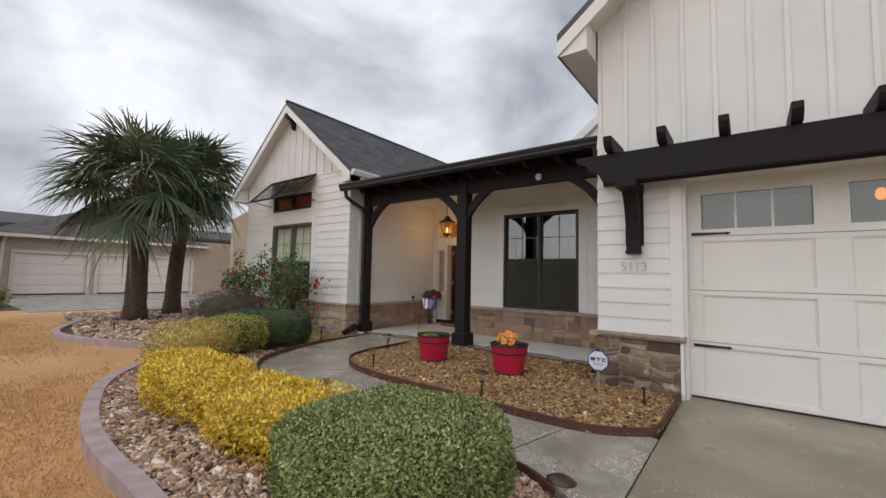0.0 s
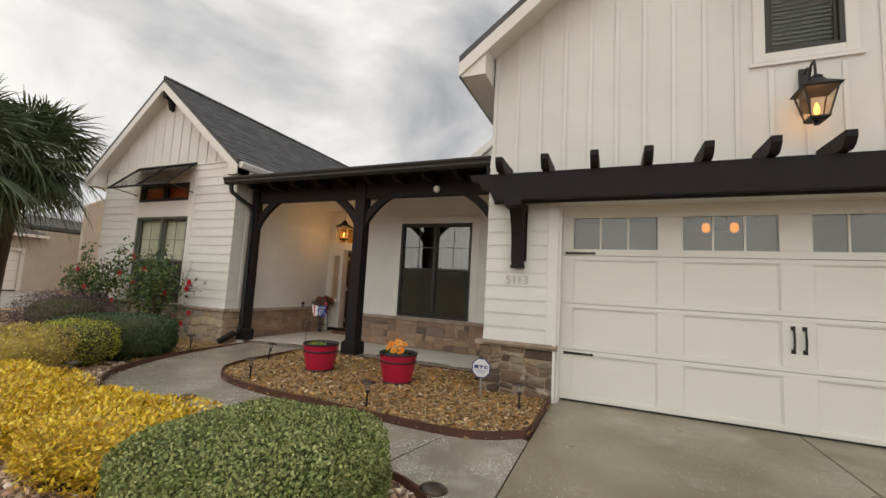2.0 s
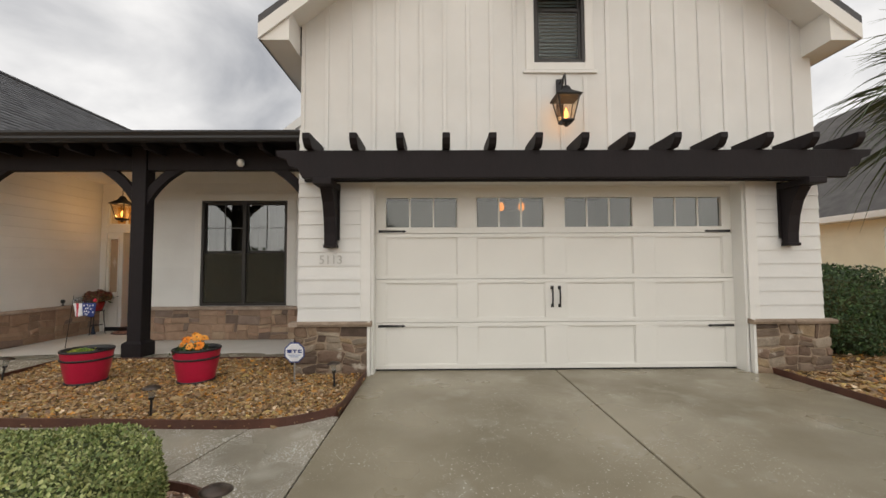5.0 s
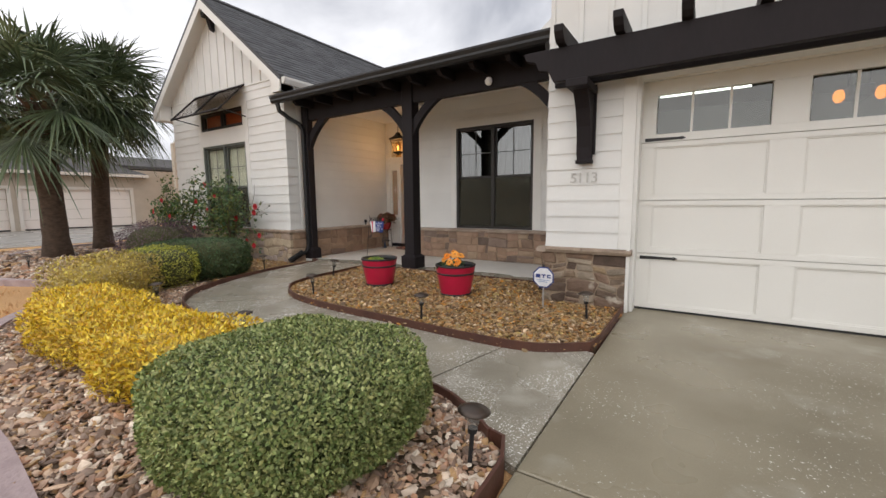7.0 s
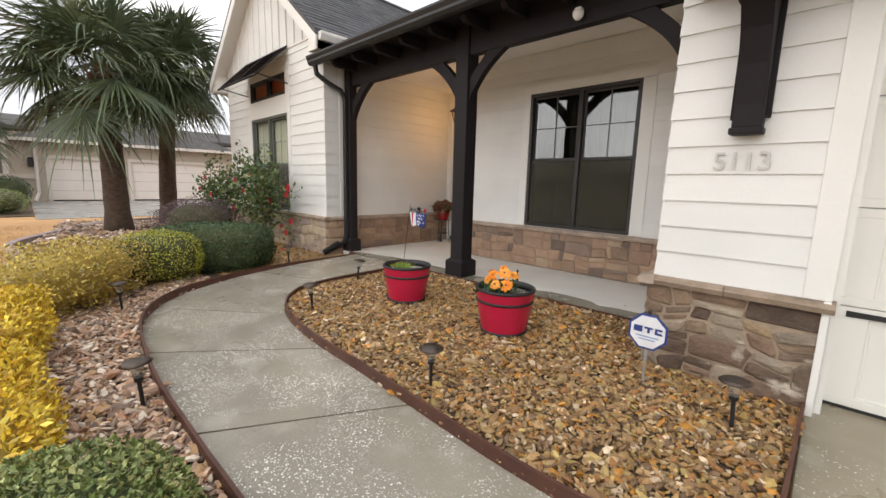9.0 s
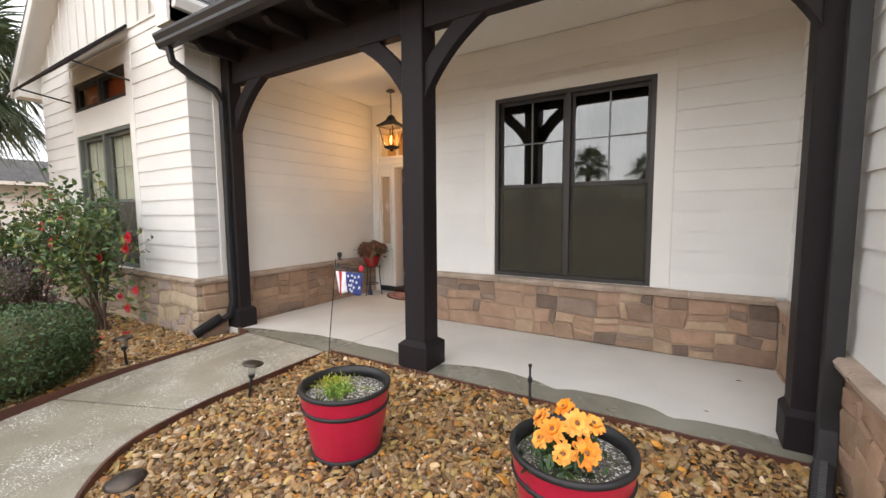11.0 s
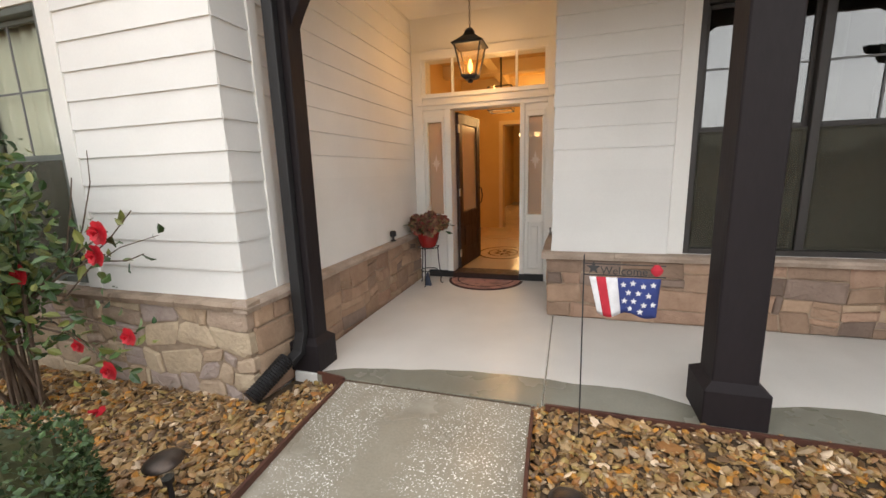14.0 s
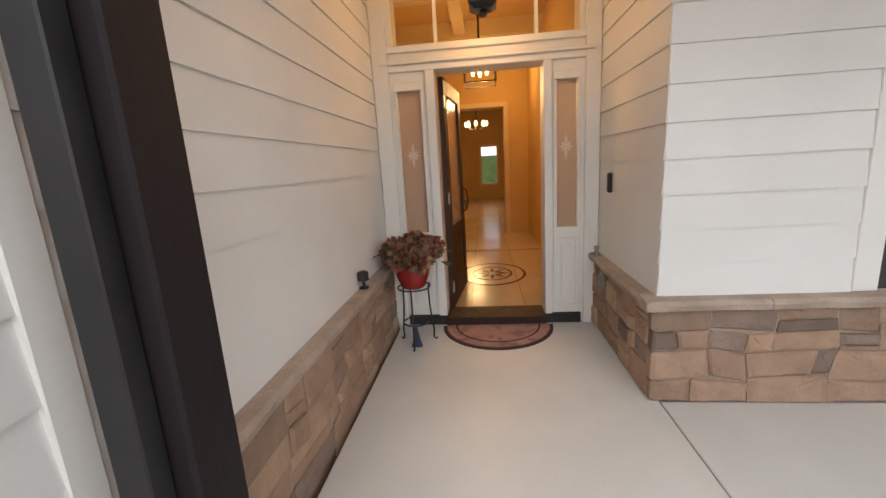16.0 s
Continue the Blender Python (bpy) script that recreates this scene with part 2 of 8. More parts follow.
M_GLASS_SEED = pane_glass("seeded_lantern_glass", (0.92, 0.86, 0.76), 1.35, 0.1, (1.0, 0.62, 0.25), 0.025, True)
M_SCREEN = pane_glass("insect_screen", (0.70, 0.70, 0.66), 1.12, 0.4, (0.105, 0.10, 0.078), 0.34)
M_CURTAIN = mat("grey_curtain", (0.30, 0.265, 0.21), (0.17, 0.15, 0.12), 3, 0.9, 0.1, 40, stretch=(4, 4, 0.3))
M_ROOM = mat("dim_room_plaster", (0.42, 0.38, 0.31), None, 2, 0.8, 0.03)


# ---- builders ----
def box(bm, x0, x1, y0, y1, z0, z1):
    vs = [bm.verts.new((x, y, z)) for x in (x0, x1) for y in (y0, y1) for z in (z0, z1)]
    for q in ((0, 1, 3, 2), (4, 6, 7, 5), (0, 4, 5, 1), (2, 3, 7, 6), (0, 2, 6, 4), (1, 5, 7, 3)):
        bm.faces.new([vs[i] for i in q])


def prism(bm, poly, axis, a, b):
    """A polygon in the plane across axis ('x': (y, z), 'y': (x, z), 'z': (x, y)), drawn out from a to b."""
    def at(p, v):
        return {"x": (v, p[0], p[1]), "y": (p[0], v, p[1]), "z": (p[0], p[1], v)}[axis]
    lo, hi = [bm.verts.new(at(p, a)) for p in poly], [bm.verts.new(at(p, b)) for p in poly]
    bm.faces.new(lo)
    bm.faces.new(hi[::-1])
    for i in range(len(poly)):
        j = (i + 1) % len(poly)
        bm.faces.new((lo[j], lo[i], hi[i], hi[j]))


def lathe(bm, profile, at=(0, 0, 0), sides=24, sx=1.0, sy=1.0, caps=True):
    rings = []
    for r, z in profile:
        rings.append([bm.verts.new((at[0] + sx * r * math.cos(2 * math.pi * i / sides), at[1] + sy * r * math.sin(2 * math.pi * i / sides), at[2] + z)) for i in range(sides)])
    for p, q in zip(rings, rings[1:]):
        for i in range(sides):
            j = (i + 1) % sides
            bm.faces.new((p[i], p[j], q[j], q[i]))
    if caps:
        bm.faces.new(rings[0][::-1])
        bm.faces.new(rings[-1])


def tube(bm, pts, r, sides=8):
    pts = [Vector(p) for p in pts]
    rad = r if isinstance(r, (list, tuple)) else [r] * len(pts)
    rings, u = [], None
    for i, p in enumerate(pts):
        d = (pts[min(i + 1, len(pts) - 1)] - pts[max(i - 1, 0)]).normalized()
        if u is None:
            u = d.cross(Vector((0, 0, 1)))
            u = (u if u.length > 0.05 else d.cross(Vector((1, 0, 0)))).normalized()
        else:
            u = (u - d * u.dot(d)).normalized()
        v = d.cross(u)
        rings.append([bm.verts.new(p + rad[i] * (u * math.cos(2 * math.pi * k / sides) + v * math.sin(2 * math.pi * k / sides))) for k in range(sides)])
    for p, q in zip(rings, rings[1:]):
        for k in range(sides):
            j = (k + 1) % sides
            bm.faces.new((p[k], p[j], q[j], q[k]))
    bm.faces.new(rings[0][::-1])
    bm.faces.new(rings[-1])


def finish(bm, name, bevel=0.0, smooth=False):
    bmesh.ops.recalc_face_normals(bm, faces=bm.faces)
    if bevel:
        bmesh.ops.bevel(bm, geom=bm.edges[:], offset=bevel, segments=1, affect="EDGES", clamp_overlap=True)
    me = bpy.data.meshes.new(name)
    bm.to_mesh(me)
    bm.free()
    if smooth:
        for p in me.polygons:
            p.use_smooth = True
    return me


def part(name, bm, material, parent=None, label="", bevel=0.0, smooth=False):
    me = finish(bm, name, bevel, smooth)
    me.materials.append(material)
    ob = new(name, me)
    if parent is not None:
        ob.parent = parent
        ob.matrix_parent_inverse = parent.matrix_basis.inverted()
    if label:
        ob["label"] = label
    return ob


def bx(name, dims, material, parent=None, label="", bevel=0.0):
    bm = bmesh.new()
    for d in (dims if isinstance(dims[0], (tuple, list)) else [dims]):
        box(bm, *d)
    return part(name, bm, material, parent, label, bevel)


def thing(name, at, label, category, group=""):
    ob = new(name)
    ob.location = at
    ob.empty_display_size = 0.1
    return tagged(ob, label, category, group)


def structure(ob, label=""):
    return tagged(ob, label, "", "", "structure")


def spline(pts, step=0.12):
    """Points along a smooth curve through pts."""
    out = []
    P = [Vector((*p, 0)[:3]) for p in pts]
    for i in range(len(P) - 1):
        a, b, c, d = P[max(i - 1, 0)], P[i], P[i + 1], P[min(i + 2, len(P) - 1)]
        k = max(2, int((c - b).length / step))
        for j in range(k):
            t = j / k
            out.append(0.5 * (2 * b + (c - a) * t + (2 * a - 5 * b + 4 * c - d) * t * t + (3 * b - a - 3 * c + d) * t ** 3))
    out.append(P[-1])
    return out


def ribbon(bm, pts, w, z0, z1):
    """A band of width w along the curve, from z0 to z1."""
    rows = []
    for i, p in enumerate(pts):
        d = (pts[min(i + 1, len(pts) - 1)] - pts[max(i - 1, 0)]).normalized()
        s = Vector((-d.y, d.x, 0)) * w / 2
        rows.append([bm.verts.new((*(p + s).xy, z0)), bm.verts.new((*(p + s).xy, z1)), bm.verts.new((*(p - s).xy, z1)), bm.verts.new((*(p - s).xy, z0))])
    for a, b in zip(rows, rows[1:]):
        for k in range(4):
            j = (k + 1) % 4
            bm.faces.new((a[k], a[j], b[j], b[k]))
    bm.faces.new(rows[0])
    bm.faces.new(rows[-1][::-1])


def inside(poly, x, y):
    c = False
    for i in range(len(poly)):
        (x0, y0), (x1, y1) = poly[i - 1][:2], poly[i][:2]
        if (y0 > y) != (y1 > y) and x < (x1 - x0) * (y - y0) / (y1 - y0) + x0:
            c = not c
    return c


G, P = 0.12, 0.20          # the drive's level, the porch slab's level
LEDGE = 0.81               # top of the stone wainscot


# a wall face: 'axis' is the direction it faces along, u runs along the wall
def onwall(axis, face, sign, u, z, d):
    """The point at u, z on a wall, d metres proud of it."""
    return (u, face + sign * d, z) if axis == "y" else (face + sign * d, u, z)


def wbox(bm, axis, face, sign, u0, u1, z0, z1, d0, d1):
    a, b = onwall(axis, face, sign, u0, z0, d0), onwall(axis, face, sign, u1, z1, d1)
    box(bm, min(a[0], b[0]), max(a[0], b[0]), min(a[1], b[1]), max(a[1], b[1]), z0, z1)


def spans(u0, u1, holes, z0, z1):
    out = [(u0, u1)]
    for h0, h1, a, b in holes:
        if z1 <= a + 0.004 or z0 >= b - 0.004:
            continue
        nxt = []
        for p, q in out:
            if h1 <= p or h0 >= q:
                nxt.append((p, q))
                continue
            if h0 - p > 0.02:
                nxt.append((p, h0))
            if q - h1 > 0.02:
                nxt.append((h1, q))
        out = nxt
    return out


EXPO = 0.18
PLANKS = []


def siding(parent, axis, face, sign, u0, u1, z0, z1, holes=()):
    """Lap boards, each one a piece of its own, with a shadow line under every lap."""
    PLANKS.append((parent, axis, face, sign, u0, u1, z0, z1, holes))


def lay_planks():
    for parent, axis, face, sign, u0, u1, z0, z1, holes in PLANKS:
        z = z0
        while z < z1 - 0.02:
            top = min(z + EXPO, z1)
            for p, q in spans(u0, u1, holes, z, top):
                bm = bmesh.new()
                lo, hi = 0.020, 0.007
                rows = []
                for u in (p, q):
                    rows.append([bm.verts.new(onwall(axis, face, sign, u, zz, d)) for zz, d in ((z, 0.0), (z, lo), (top + 0.004, hi), (top + 0.004, 0.0))])
                for k in range(4):
                    j = (k + 1) % 4
                    bm.faces.new((rows[0][k], rows[0][j], rows[1][j], rows[1][k]))
                bm.faces.new(rows[0])
                bm.faces.new(rows[1][::-1])
                part("plank", bm, M_SIDING, parent)
            z += EXPO


STONES = []


def stonework(parent, axis, face, sign, u0, u1, z0, z1, seed, material, proud=0.06):
    STONES.append((parent, axis, face, sign, u0, u1, z0, z1, seed, material, proud))


def split(rng, rect, out, big):
    u0, u1, z0, z1 = rect
    w, h = u1 - u0, z1 - z0
    if (w < 0.46 * big and h < 0.22 * big and rng.random() < 0.72) or (w < 0.2 * big and h < 0.15 * big):
        if w > 0.16 and h > 0.085 and rng.random() < 0.22:
            c = z0 + h * rng.uniform(0.35, 0.65)
            out += [(u0, u1, z0, c), (u0, u1, c, z1)]
        elif w > 0.22 and rng.random() < 0.18:
            c = u0 + w * rng.choice((0.22, 0.78))
            out += [(u0, c, z0, z1), (c, u1, z0, z1)]
        else:
            out.append(rect)
        return
    if w > 1.7 * h or (w > 0.3 * big and rng.random() < 0.4 and h < 0.3 * big):
        c = u0 + w * rng.uniform(0.32, 0.68)
        split(rng, (u0, c, z0, z1), out, big)
        split(rng, (c, u1, z0, z1), out, big)
    elif h > 0.11 * big:
        c = z0 + h * rng.uniform(0.36, 0.64)
        split(rng, (u0, u1, z0, c), out, big)
        split(rng, (u0, u1, c, z1), out, big)
    else:
        out.append(rect)


def lay_stones():
    """Irregular fieldstones with recessed joints; the courses waver and the corners are knocked off."""
    for parent, axis, face, sign, u0, u1, z0, z1, seed, material, proud in STONES:
        rng = random.Random(seed)
        rects = []
        n = max(1, round((u1 - u0) / 0.9))
        big, wave = (1.05, 0.014) if material is M_STONE_P else (0.8, 0.02) if material is M_STONE else (0.85, 0.03)
        for i in range(n):
            split(rng, (u0 + (u1 - u0) * i / n, u0 + (u1 - u0) * (i + 1) / n, z0, z1), rects, big)

        def waver(u, z):
            e = min(1.0, (u - u0) / 0.12, (u1 - u) / 0.12, (z - z0) / 0.12, (z1 - z) / 0.12)
            e = max(0.0, e)
            return (u + e * wave * (math.sin(9 * z + 5 * u + seed) + 0.7 * math.sin(17 * z - 7 * u)), z + e * wave * (math.sin(8 * u + 2 * z + 2 * seed) + 0.6 * math.sin(19 * u + 3)))
        for a, b, c, d in rects:
            g = 0.003 if material is M_STONE_P else 0.006
            w, h = b - a, d - c
            m = min(w, h)
            k = min(0.012, 0.12 * m)
            a, b, c, d = a + g, b - g, c + g, d - g
            q = [m * rng.uniform(0.03, 0.10 if material is M_STONE_P else 0.30) for _ in range(8)]
            ring = []
            for u, z in ((a + q[0], c), (b - q[1], c), (b, c + q[2] * 0.8), (b, d - q[3] * 0.8), (b - q[4], d), (a + q[5], d), (a, d - q[6] * 0.8), (a, c + q[7] * 0.8)):
                u, z = waver(u, z)
                ring.append((u + rng.uniform(-0.5, 0.5) * k, z + rng.uniform(-0.5, 0.5) * k))
            out_d = proud * rng.uniform(0.80, 1.08)
            mu, mz = waver((a + b) / 2, (c + d) / 2)
            bm = bmesh.new()
            back = [bm.verts.new(onwall(axis, face, sign, u, z, -0.005)) for u, z in ring]
            mid = [bm.verts.new(onwall(axis, face, sign, u, z, out_d * 0.84)) for u, z in ring]
            f = 1 - min(0.22, 0.012 / max(0.03, m / 2))
            front = [bm.verts.new(onwall(axis, face, sign, mu + (u - mu) * f, mz + (z - mz) * f, out_d + rng.uniform(-0.004, 0.004))) for u, z in ring]
            centre = bm.verts.new(onwall(axis, face, sign, mu, mz, out_d + rng.uniform(0.0, 0.008)))
            for r0, r1 in ((back, mid), (mid, front)):
                for i in range(8):
                    j = (i + 1) % 8
                    bm.faces.new((r0[i], r0[j], r1[j], r1[i]))
            for i in range(8):
                bm.faces.new((front[i], front[(i + 1) % 8], centre))
            part("stone", bm, material, parent)


def ledge(parent, axis, face, sign, u0, u1, top, material, depth=0.10, height=0.06):
    """A rock-faced cap in short lengths."""
    n = max(1, round((u1 - u0) / 0.62))
    rng = random.Random(int(100 * abs(u0) + 7))
    for i in range(n):
        a, b = u0 + (u1 - u0) * i / n, u0 + (u1 - u0) * (i + 1) / n
        bm = bmesh.new()
        k = 5
        rows = []
        for j in range(k + 1):
            u = a + 0.002 + (b - a - 0.004) * j / k
            w = depth + rng.uniform(-0.006, 0.006)
            rows.append([bm.verts.new(onwall(axis, face, sign, u, z, d)) for z, d in ((top - height, -0.01), (top - height, w - 0.012), (top - height * 0.45, w + rng.uniform(-0.004, 0.004)), (top - 0.006, w - 0.016), (top + 0.004, -0.01))])
        for p, q in zip(rows, rows[1:]):
            for m_ in range(5):
                j = (m_ + 1) % 5
                bm.faces.new((p[m_], p[j], q[j], q[m_]))
        bm.faces.new(rows[0])
        bm.faces.new(rows[-1][::-1])
        part("ledge_stone", bm, material, parent)


# ---- ground, paving and beds ----
WALK_L = [(0.10, 2.66), (-0.35, 2.96), (-0.95, 3.05), (-1.9, 3.04), (-2.9, 3.05), (-4.1, 3.2), (-4.85, 3.6), (-5.3, 4.3), (-5.54, 5.1), (-5.61, 5.8), (-5.64, 6.44)]
BED = [(-4.40, 6.46), (-4.38, 5.85), (-4.33, 5.2), (-4.15, 4.68), (-3.65, 4.3), (-2.9, 4.13), (-1.9, 4.08), (-0.7, 4.02), (-0.2, 4.08), (0.13, 4.30)]
CURB = [(0.16, 1.22), (-0.8, 1.25), (-2.0, 1.33), (-2.7, 1.33), (-3.55, 1.41), (-4.52, 1.65), (-5.24, 1.95), (-5.85, 2.4), (-6.6, 3.0), (-7.5, 3.1), (-8.5, 2.62), (-9.6, 2.32), (-10.6, 2.32),
        (-11.8, 2.75), (-13.2, 3.4), (-14.6, 4.4), (-15.0, 5.8), (-14.2, 7.0), (-12.5, 7.6)]
walk_l, bed_r, curb_c = spline(WALK_L), spline(BED), spline(CURB, 0.2)

bm = bmesh.new()
prism(bm, [(-400, -400), (400, -400), (400, 400), (-400, 400)], "z", -0.6, 0.07)
structure(part("ground", bm, M_LAWN), "dormant tan lawn stretching away to the street")

bm = bmesh.new()
for x0, x1, y0, y1 in ((0.215, 2.699, -9.0, 2.60), (2.713, 5.42, -9.0, 2.60), (0.215, 2.699, 2.612, 5.97), (2.713, 5.42, 2.612, 5.97)):
    box(bm, x0, x1, y0, y1, -0.1, G)
structure(part("driveway", bm, M_CONC, bevel=0.006), "wet grey concrete driveway with control joints")

walk_pts = [(p.x, p.y) for p in walk_l]
right = [(p.x, p.y) for p in bed_r]


def strip_slabs(bm, cuts):
    """The winding walk, cut into slabs at the joints."""
    n = 90
    def along(c, t):
        k = t * (len(c) - 1)
        i = min(int(k), len(c) - 2)
        f = k - i
        return (c[i][0] * (1 - f) + c[i + 1][0] * f, c[i][1] * (1 - f) + c[i + 1][1] * f)
    L, R = walk_pts, right[::-1]
    for t0, t1 in zip(cuts, cuts[1:]):
        rows = []
        m = max(3, int((t1 - t0) * n))
        for j in range(m + 1):
            lo = 0.0 if t0 == 0 else 0.0012
            t = t0 + lo + (t1 - t0 - lo - 0.0012) * j / m
            a, b = along(L, t), along(R, t)
            z = G + (0.076 * max(0.0, (t - 0.62) / 0.38) ** 1.3)
            rows.append([bm.verts.new((*a, z)), bm.verts.new((*b, z)), bm.verts.new((*b, -0.1)), bm.verts.new((*a, -0.1))])
        for p, q in zip(rows, rows[1:]):
            for k in range(4):
                w = (k + 1) % 4
                bm.faces.new((p[k], p[w], q[w], q[k]))
        bm.faces.new(rows[0])
        bm.faces.new(rows[-1][::-1])


bm = bmesh.new()
strip_slabs(bm, (0.0, 0.115, 0.27, 0.44, 0.60, 0.80, 1.0))
prism(bm, [(0.205, 2.62), (0.205, 4.28), (0.13, 4.30), (0.10, 2.66)], "z", -0.1, G)
structure(part("walkway", bm, M_WALK), "curving wet concrete front walk")

bm = bmesh.new()
box(bm, -4.342, -0.66, 6.48, 8.0, -0.1, P)
box(bm, -6.05, -4.35, 6.46, 9.22, -0.1, P)
structure(part("porch_floor", bm, M_PORCH, bevel=0.005), "pale grey sealed concrete porch slab")
structure(bx("joint_filler", (-4.35, -4.342, 6.47, 8.0, -0.1, P - 0.006), M_DAMP), "control joint across the porch slab")
structure(bx("joint_filler", (-5.63, -4.41, 6.438, 6.4545, 0.0, P - 0.003), M_SOIL), "dark joint between walk and porch slab")
# damp scalloped edge left by the rain
bm = bmesh.new()
for x0, x1 in ((-5.86, -4.352), (-4.340, -0.68)):
    n = int((x1 - x0) / 0.04)
    top = []
    for i in range(n + 1):
        x = x0 + (x1 - x0) * i / n
        u = max(0.0, min(1.0, (x + 5.86) / 1.1))
        y = 6.50 + 0.27 * u ** 0.65 if x < -4.3 else 6.765
        if x > -3.9:
            # one bow between each pair of drips under the eave
            y = max(6.60, *(6.60 + h * math.sqrt(max(0.0, 1 - ((x - c) / w) ** 2)) for c, w, h in ((-4.1, 0.62, 0.18), (-2.72, 0.55, 0.23), (-1.87, 0.42, 0.19), (-1.15, 0.36, 0.12))))
        top.append((x, y + 0.006 * math.sin(x * 11) + 0.004 * math.sin(x * 23)))
    y0 = 6.456 if x1 < -4 else 6.476
    lo = [bm.verts.new((x, y0, P + 0.004)) for x, y in top]
    hi = [bm.verts.new((x, y, P + 0.004)) for x, y in top]
    skirt = [bm.verts.new((x, y0, P - 0.12)) for x, y in top]
    for i in range(n):
        bm.faces.new((lo[i], lo[i + 1], hi[i + 1], hi[i]))
        bm.faces.new((skirt[i], skirt[i + 1], lo[i + 1], lo[i]))
structure(part("damp_patch", bm, M_DAMP), "rain-darkened band along the porch edge")

BED_POLY = right + [(0.19, 4.4), (0.20, 5.75), (-0.66, 5.75), (-0.66, 6.48), (-4.335, 6.48)]
LEFT_POLY = [(p.x, p.y) for p in curb_c] + [(-10.7, 7.6), (-10.6, 6.2), (-6.1, 6.2), (-6.05, 6.46)] + walk_pts[::-1] + [(0.16, 2.5)]
RIGHT_POLY = [(5.46, -3.0), (5.46, 5.75), (6.2, 5.75), (6.2, 9.0), (7.9, 8.6), (8.35, 6.9), (8.68, 5.9), (8.8, 2.0), (8.8, -3.0)]
for nm, poly, lab in (("bed_centre", BED_POLY, "planting bed covered in river pebbles"), ("bed_west", LEFT_POLY, "long pebble-mulched planting bed"), ("bed_east", RIGHT_POLY, "mulched bed beside the driveway")):
    bm = bmesh.new()
    prism(bm, poly, "z", -0.05, G + 0.01)
    if nm == "bed_centre":
        prism(bm, [(5.9, G + 0.008), (6.45, G + 0.05), (6.45, 0.0), (5.9, 0.0)], "x", -4.33, -0.70)
    structure(part(nm, bm, M_SOIL), lab)

bm = bmesh.new()
ribbon(bm, bed_r, 0.018, 0.0, G + 0.075)
ribbon(bm, spline([(0.13, 4.30), (0.19, 4.5), (0.205, 5.70)]), 0.018, 0.0, G + 0.075)
structure(part("bed_edging", bm, M_EDGE), "rust-brown strip edging round the centre bed")
bm = bmesh.new()
ribbon(bm, walk_l[1:], 0.018, 0.0, G + 0.085)
ribbon(bm, spline([(-5.64, 6.44), (-5.86, 6.47)]), 0.018, 0.0, G + 0.10)
ribbon(bm, spline([(-0.35, 2.96), (0.0, 2.74), (0.17, 2.55), (0.18, 1.24)]), 0.018, 0.0, G + 0.08)
structure(part("bed_edging", bm, M_EDGE), "rust-brown strip edging along the walk")
bm = bmesh.new()
ribbon(bm, spline([(-4.33, 6.465), (-0.69, 6.465)]), 0.018, 0.0, P + 0.012)
structure(part("bed_edging", bm, M_EDGE), "brown edging along the porch slab")
bm = bmesh.new()
ribbon(bm, spline([(5.45, 5.72), (5.45, -3.0)]), 0.02, 0.0, G + 0.07)
ribbon(bm, spline([(7.9, 8.6), (8.37, 6.88), (8.57, 6.27), (8.71, 5.9), (8.8, 2.0), (8.8, -3.0)]), 0.02, 0.0, G + 0.06)
structure(part("bed_edging", bm, M_EDGE), "brown strip edging along the driveway bed")
bm = bmesh.new()
ribbon(bm, curb_c, 0.125, 0.0, G + 0.055)
structure(part("curb", bm, M_CURB, bevel=0.0), "mauve stamped concrete curb round the bed")

# ---- house shell ----
GX0, GX1, GY = -0.68, 6.18, 5.75          # garage front
OX0, OX1, OZ = 0.25, 5.20, 2.62           # garage opening
GR, GS, GTIP = 2.68, 0.77, 4.61           # garage roof: ridge x, slope, tip height
WX0, WX1, WY = -10.6, -6.14, 6.2           # wing front
WR, WS, WTIP = -8.4, 0.81, 3.72
NX = -4.36                                # recess corner
PY = 6.65                                 # porch post line
WINY, DOORY = 8.05, 9.2                   # window wall, entry wall


def gable_z(x, ridge, slope, tip, half):
    return tip + (half - abs(x - ridge)) * slope


g_half, w_half = 3.75, 2.55
GWIN = (2.43, 3.12, 4.24, 5.78)
bm = bmesh.new()
ytop = lambda x: gable_z(x, GR, GS, GTIP, g_half) - 0.16
box(bm, GX0, OX0, GY, GY + 0.3, -0.1, OZ)
box(bm, OX1, GX1, GY, GY + 0.3, -0.1, OZ)
prism(bm, [(GX0, OZ), (GWIN[0], OZ), (GWIN[0], ytop(GWIN[0])), (GX0, ytop(GX0))], "y", GY, GY + 0.3)
prism(bm, [(GWIN[1], OZ), (GX1, OZ), (GX1, ytop(GX1)), (GWIN[1], ytop(GWIN[1]))], "y", GY, GY + 0.3)
box(bm, GWIN[0], GWIN[1], GY, GY + 0.3, OZ, GWIN[2])
prism(bm, [(GWIN[0], GWIN[3]), (GWIN[1], GWIN[3]), (GWIN[1], ytop(GWIN[1])), (GR, ytop(GR)), (GWIN[0], ytop(GWIN[0]))], "y", GY, GY + 0.3)
wall_garage = structure(part("wall_garage_front", bm, M_SIDING), "white board-and-batten garage gable wall with lap-sided piers")
bm = bmesh.new()
box(bm, GX0, GX0 + 0.2, GY + 0.3, 13.0, -0.1, 4.7)
wall_garage_w = structure(part("wall_garage_west", bm, M_SIDING), "white lap-sided side wall of the garage")
bm = bmesh.new()
box(bm, GX1 - 0.2, GX1, GY + 0.3, 13.0, -0.1, 4.7)
box(bm, GX0 + 0.2, GX1 - 0.2, 12.8, 13.0, -0.1, 4.7)
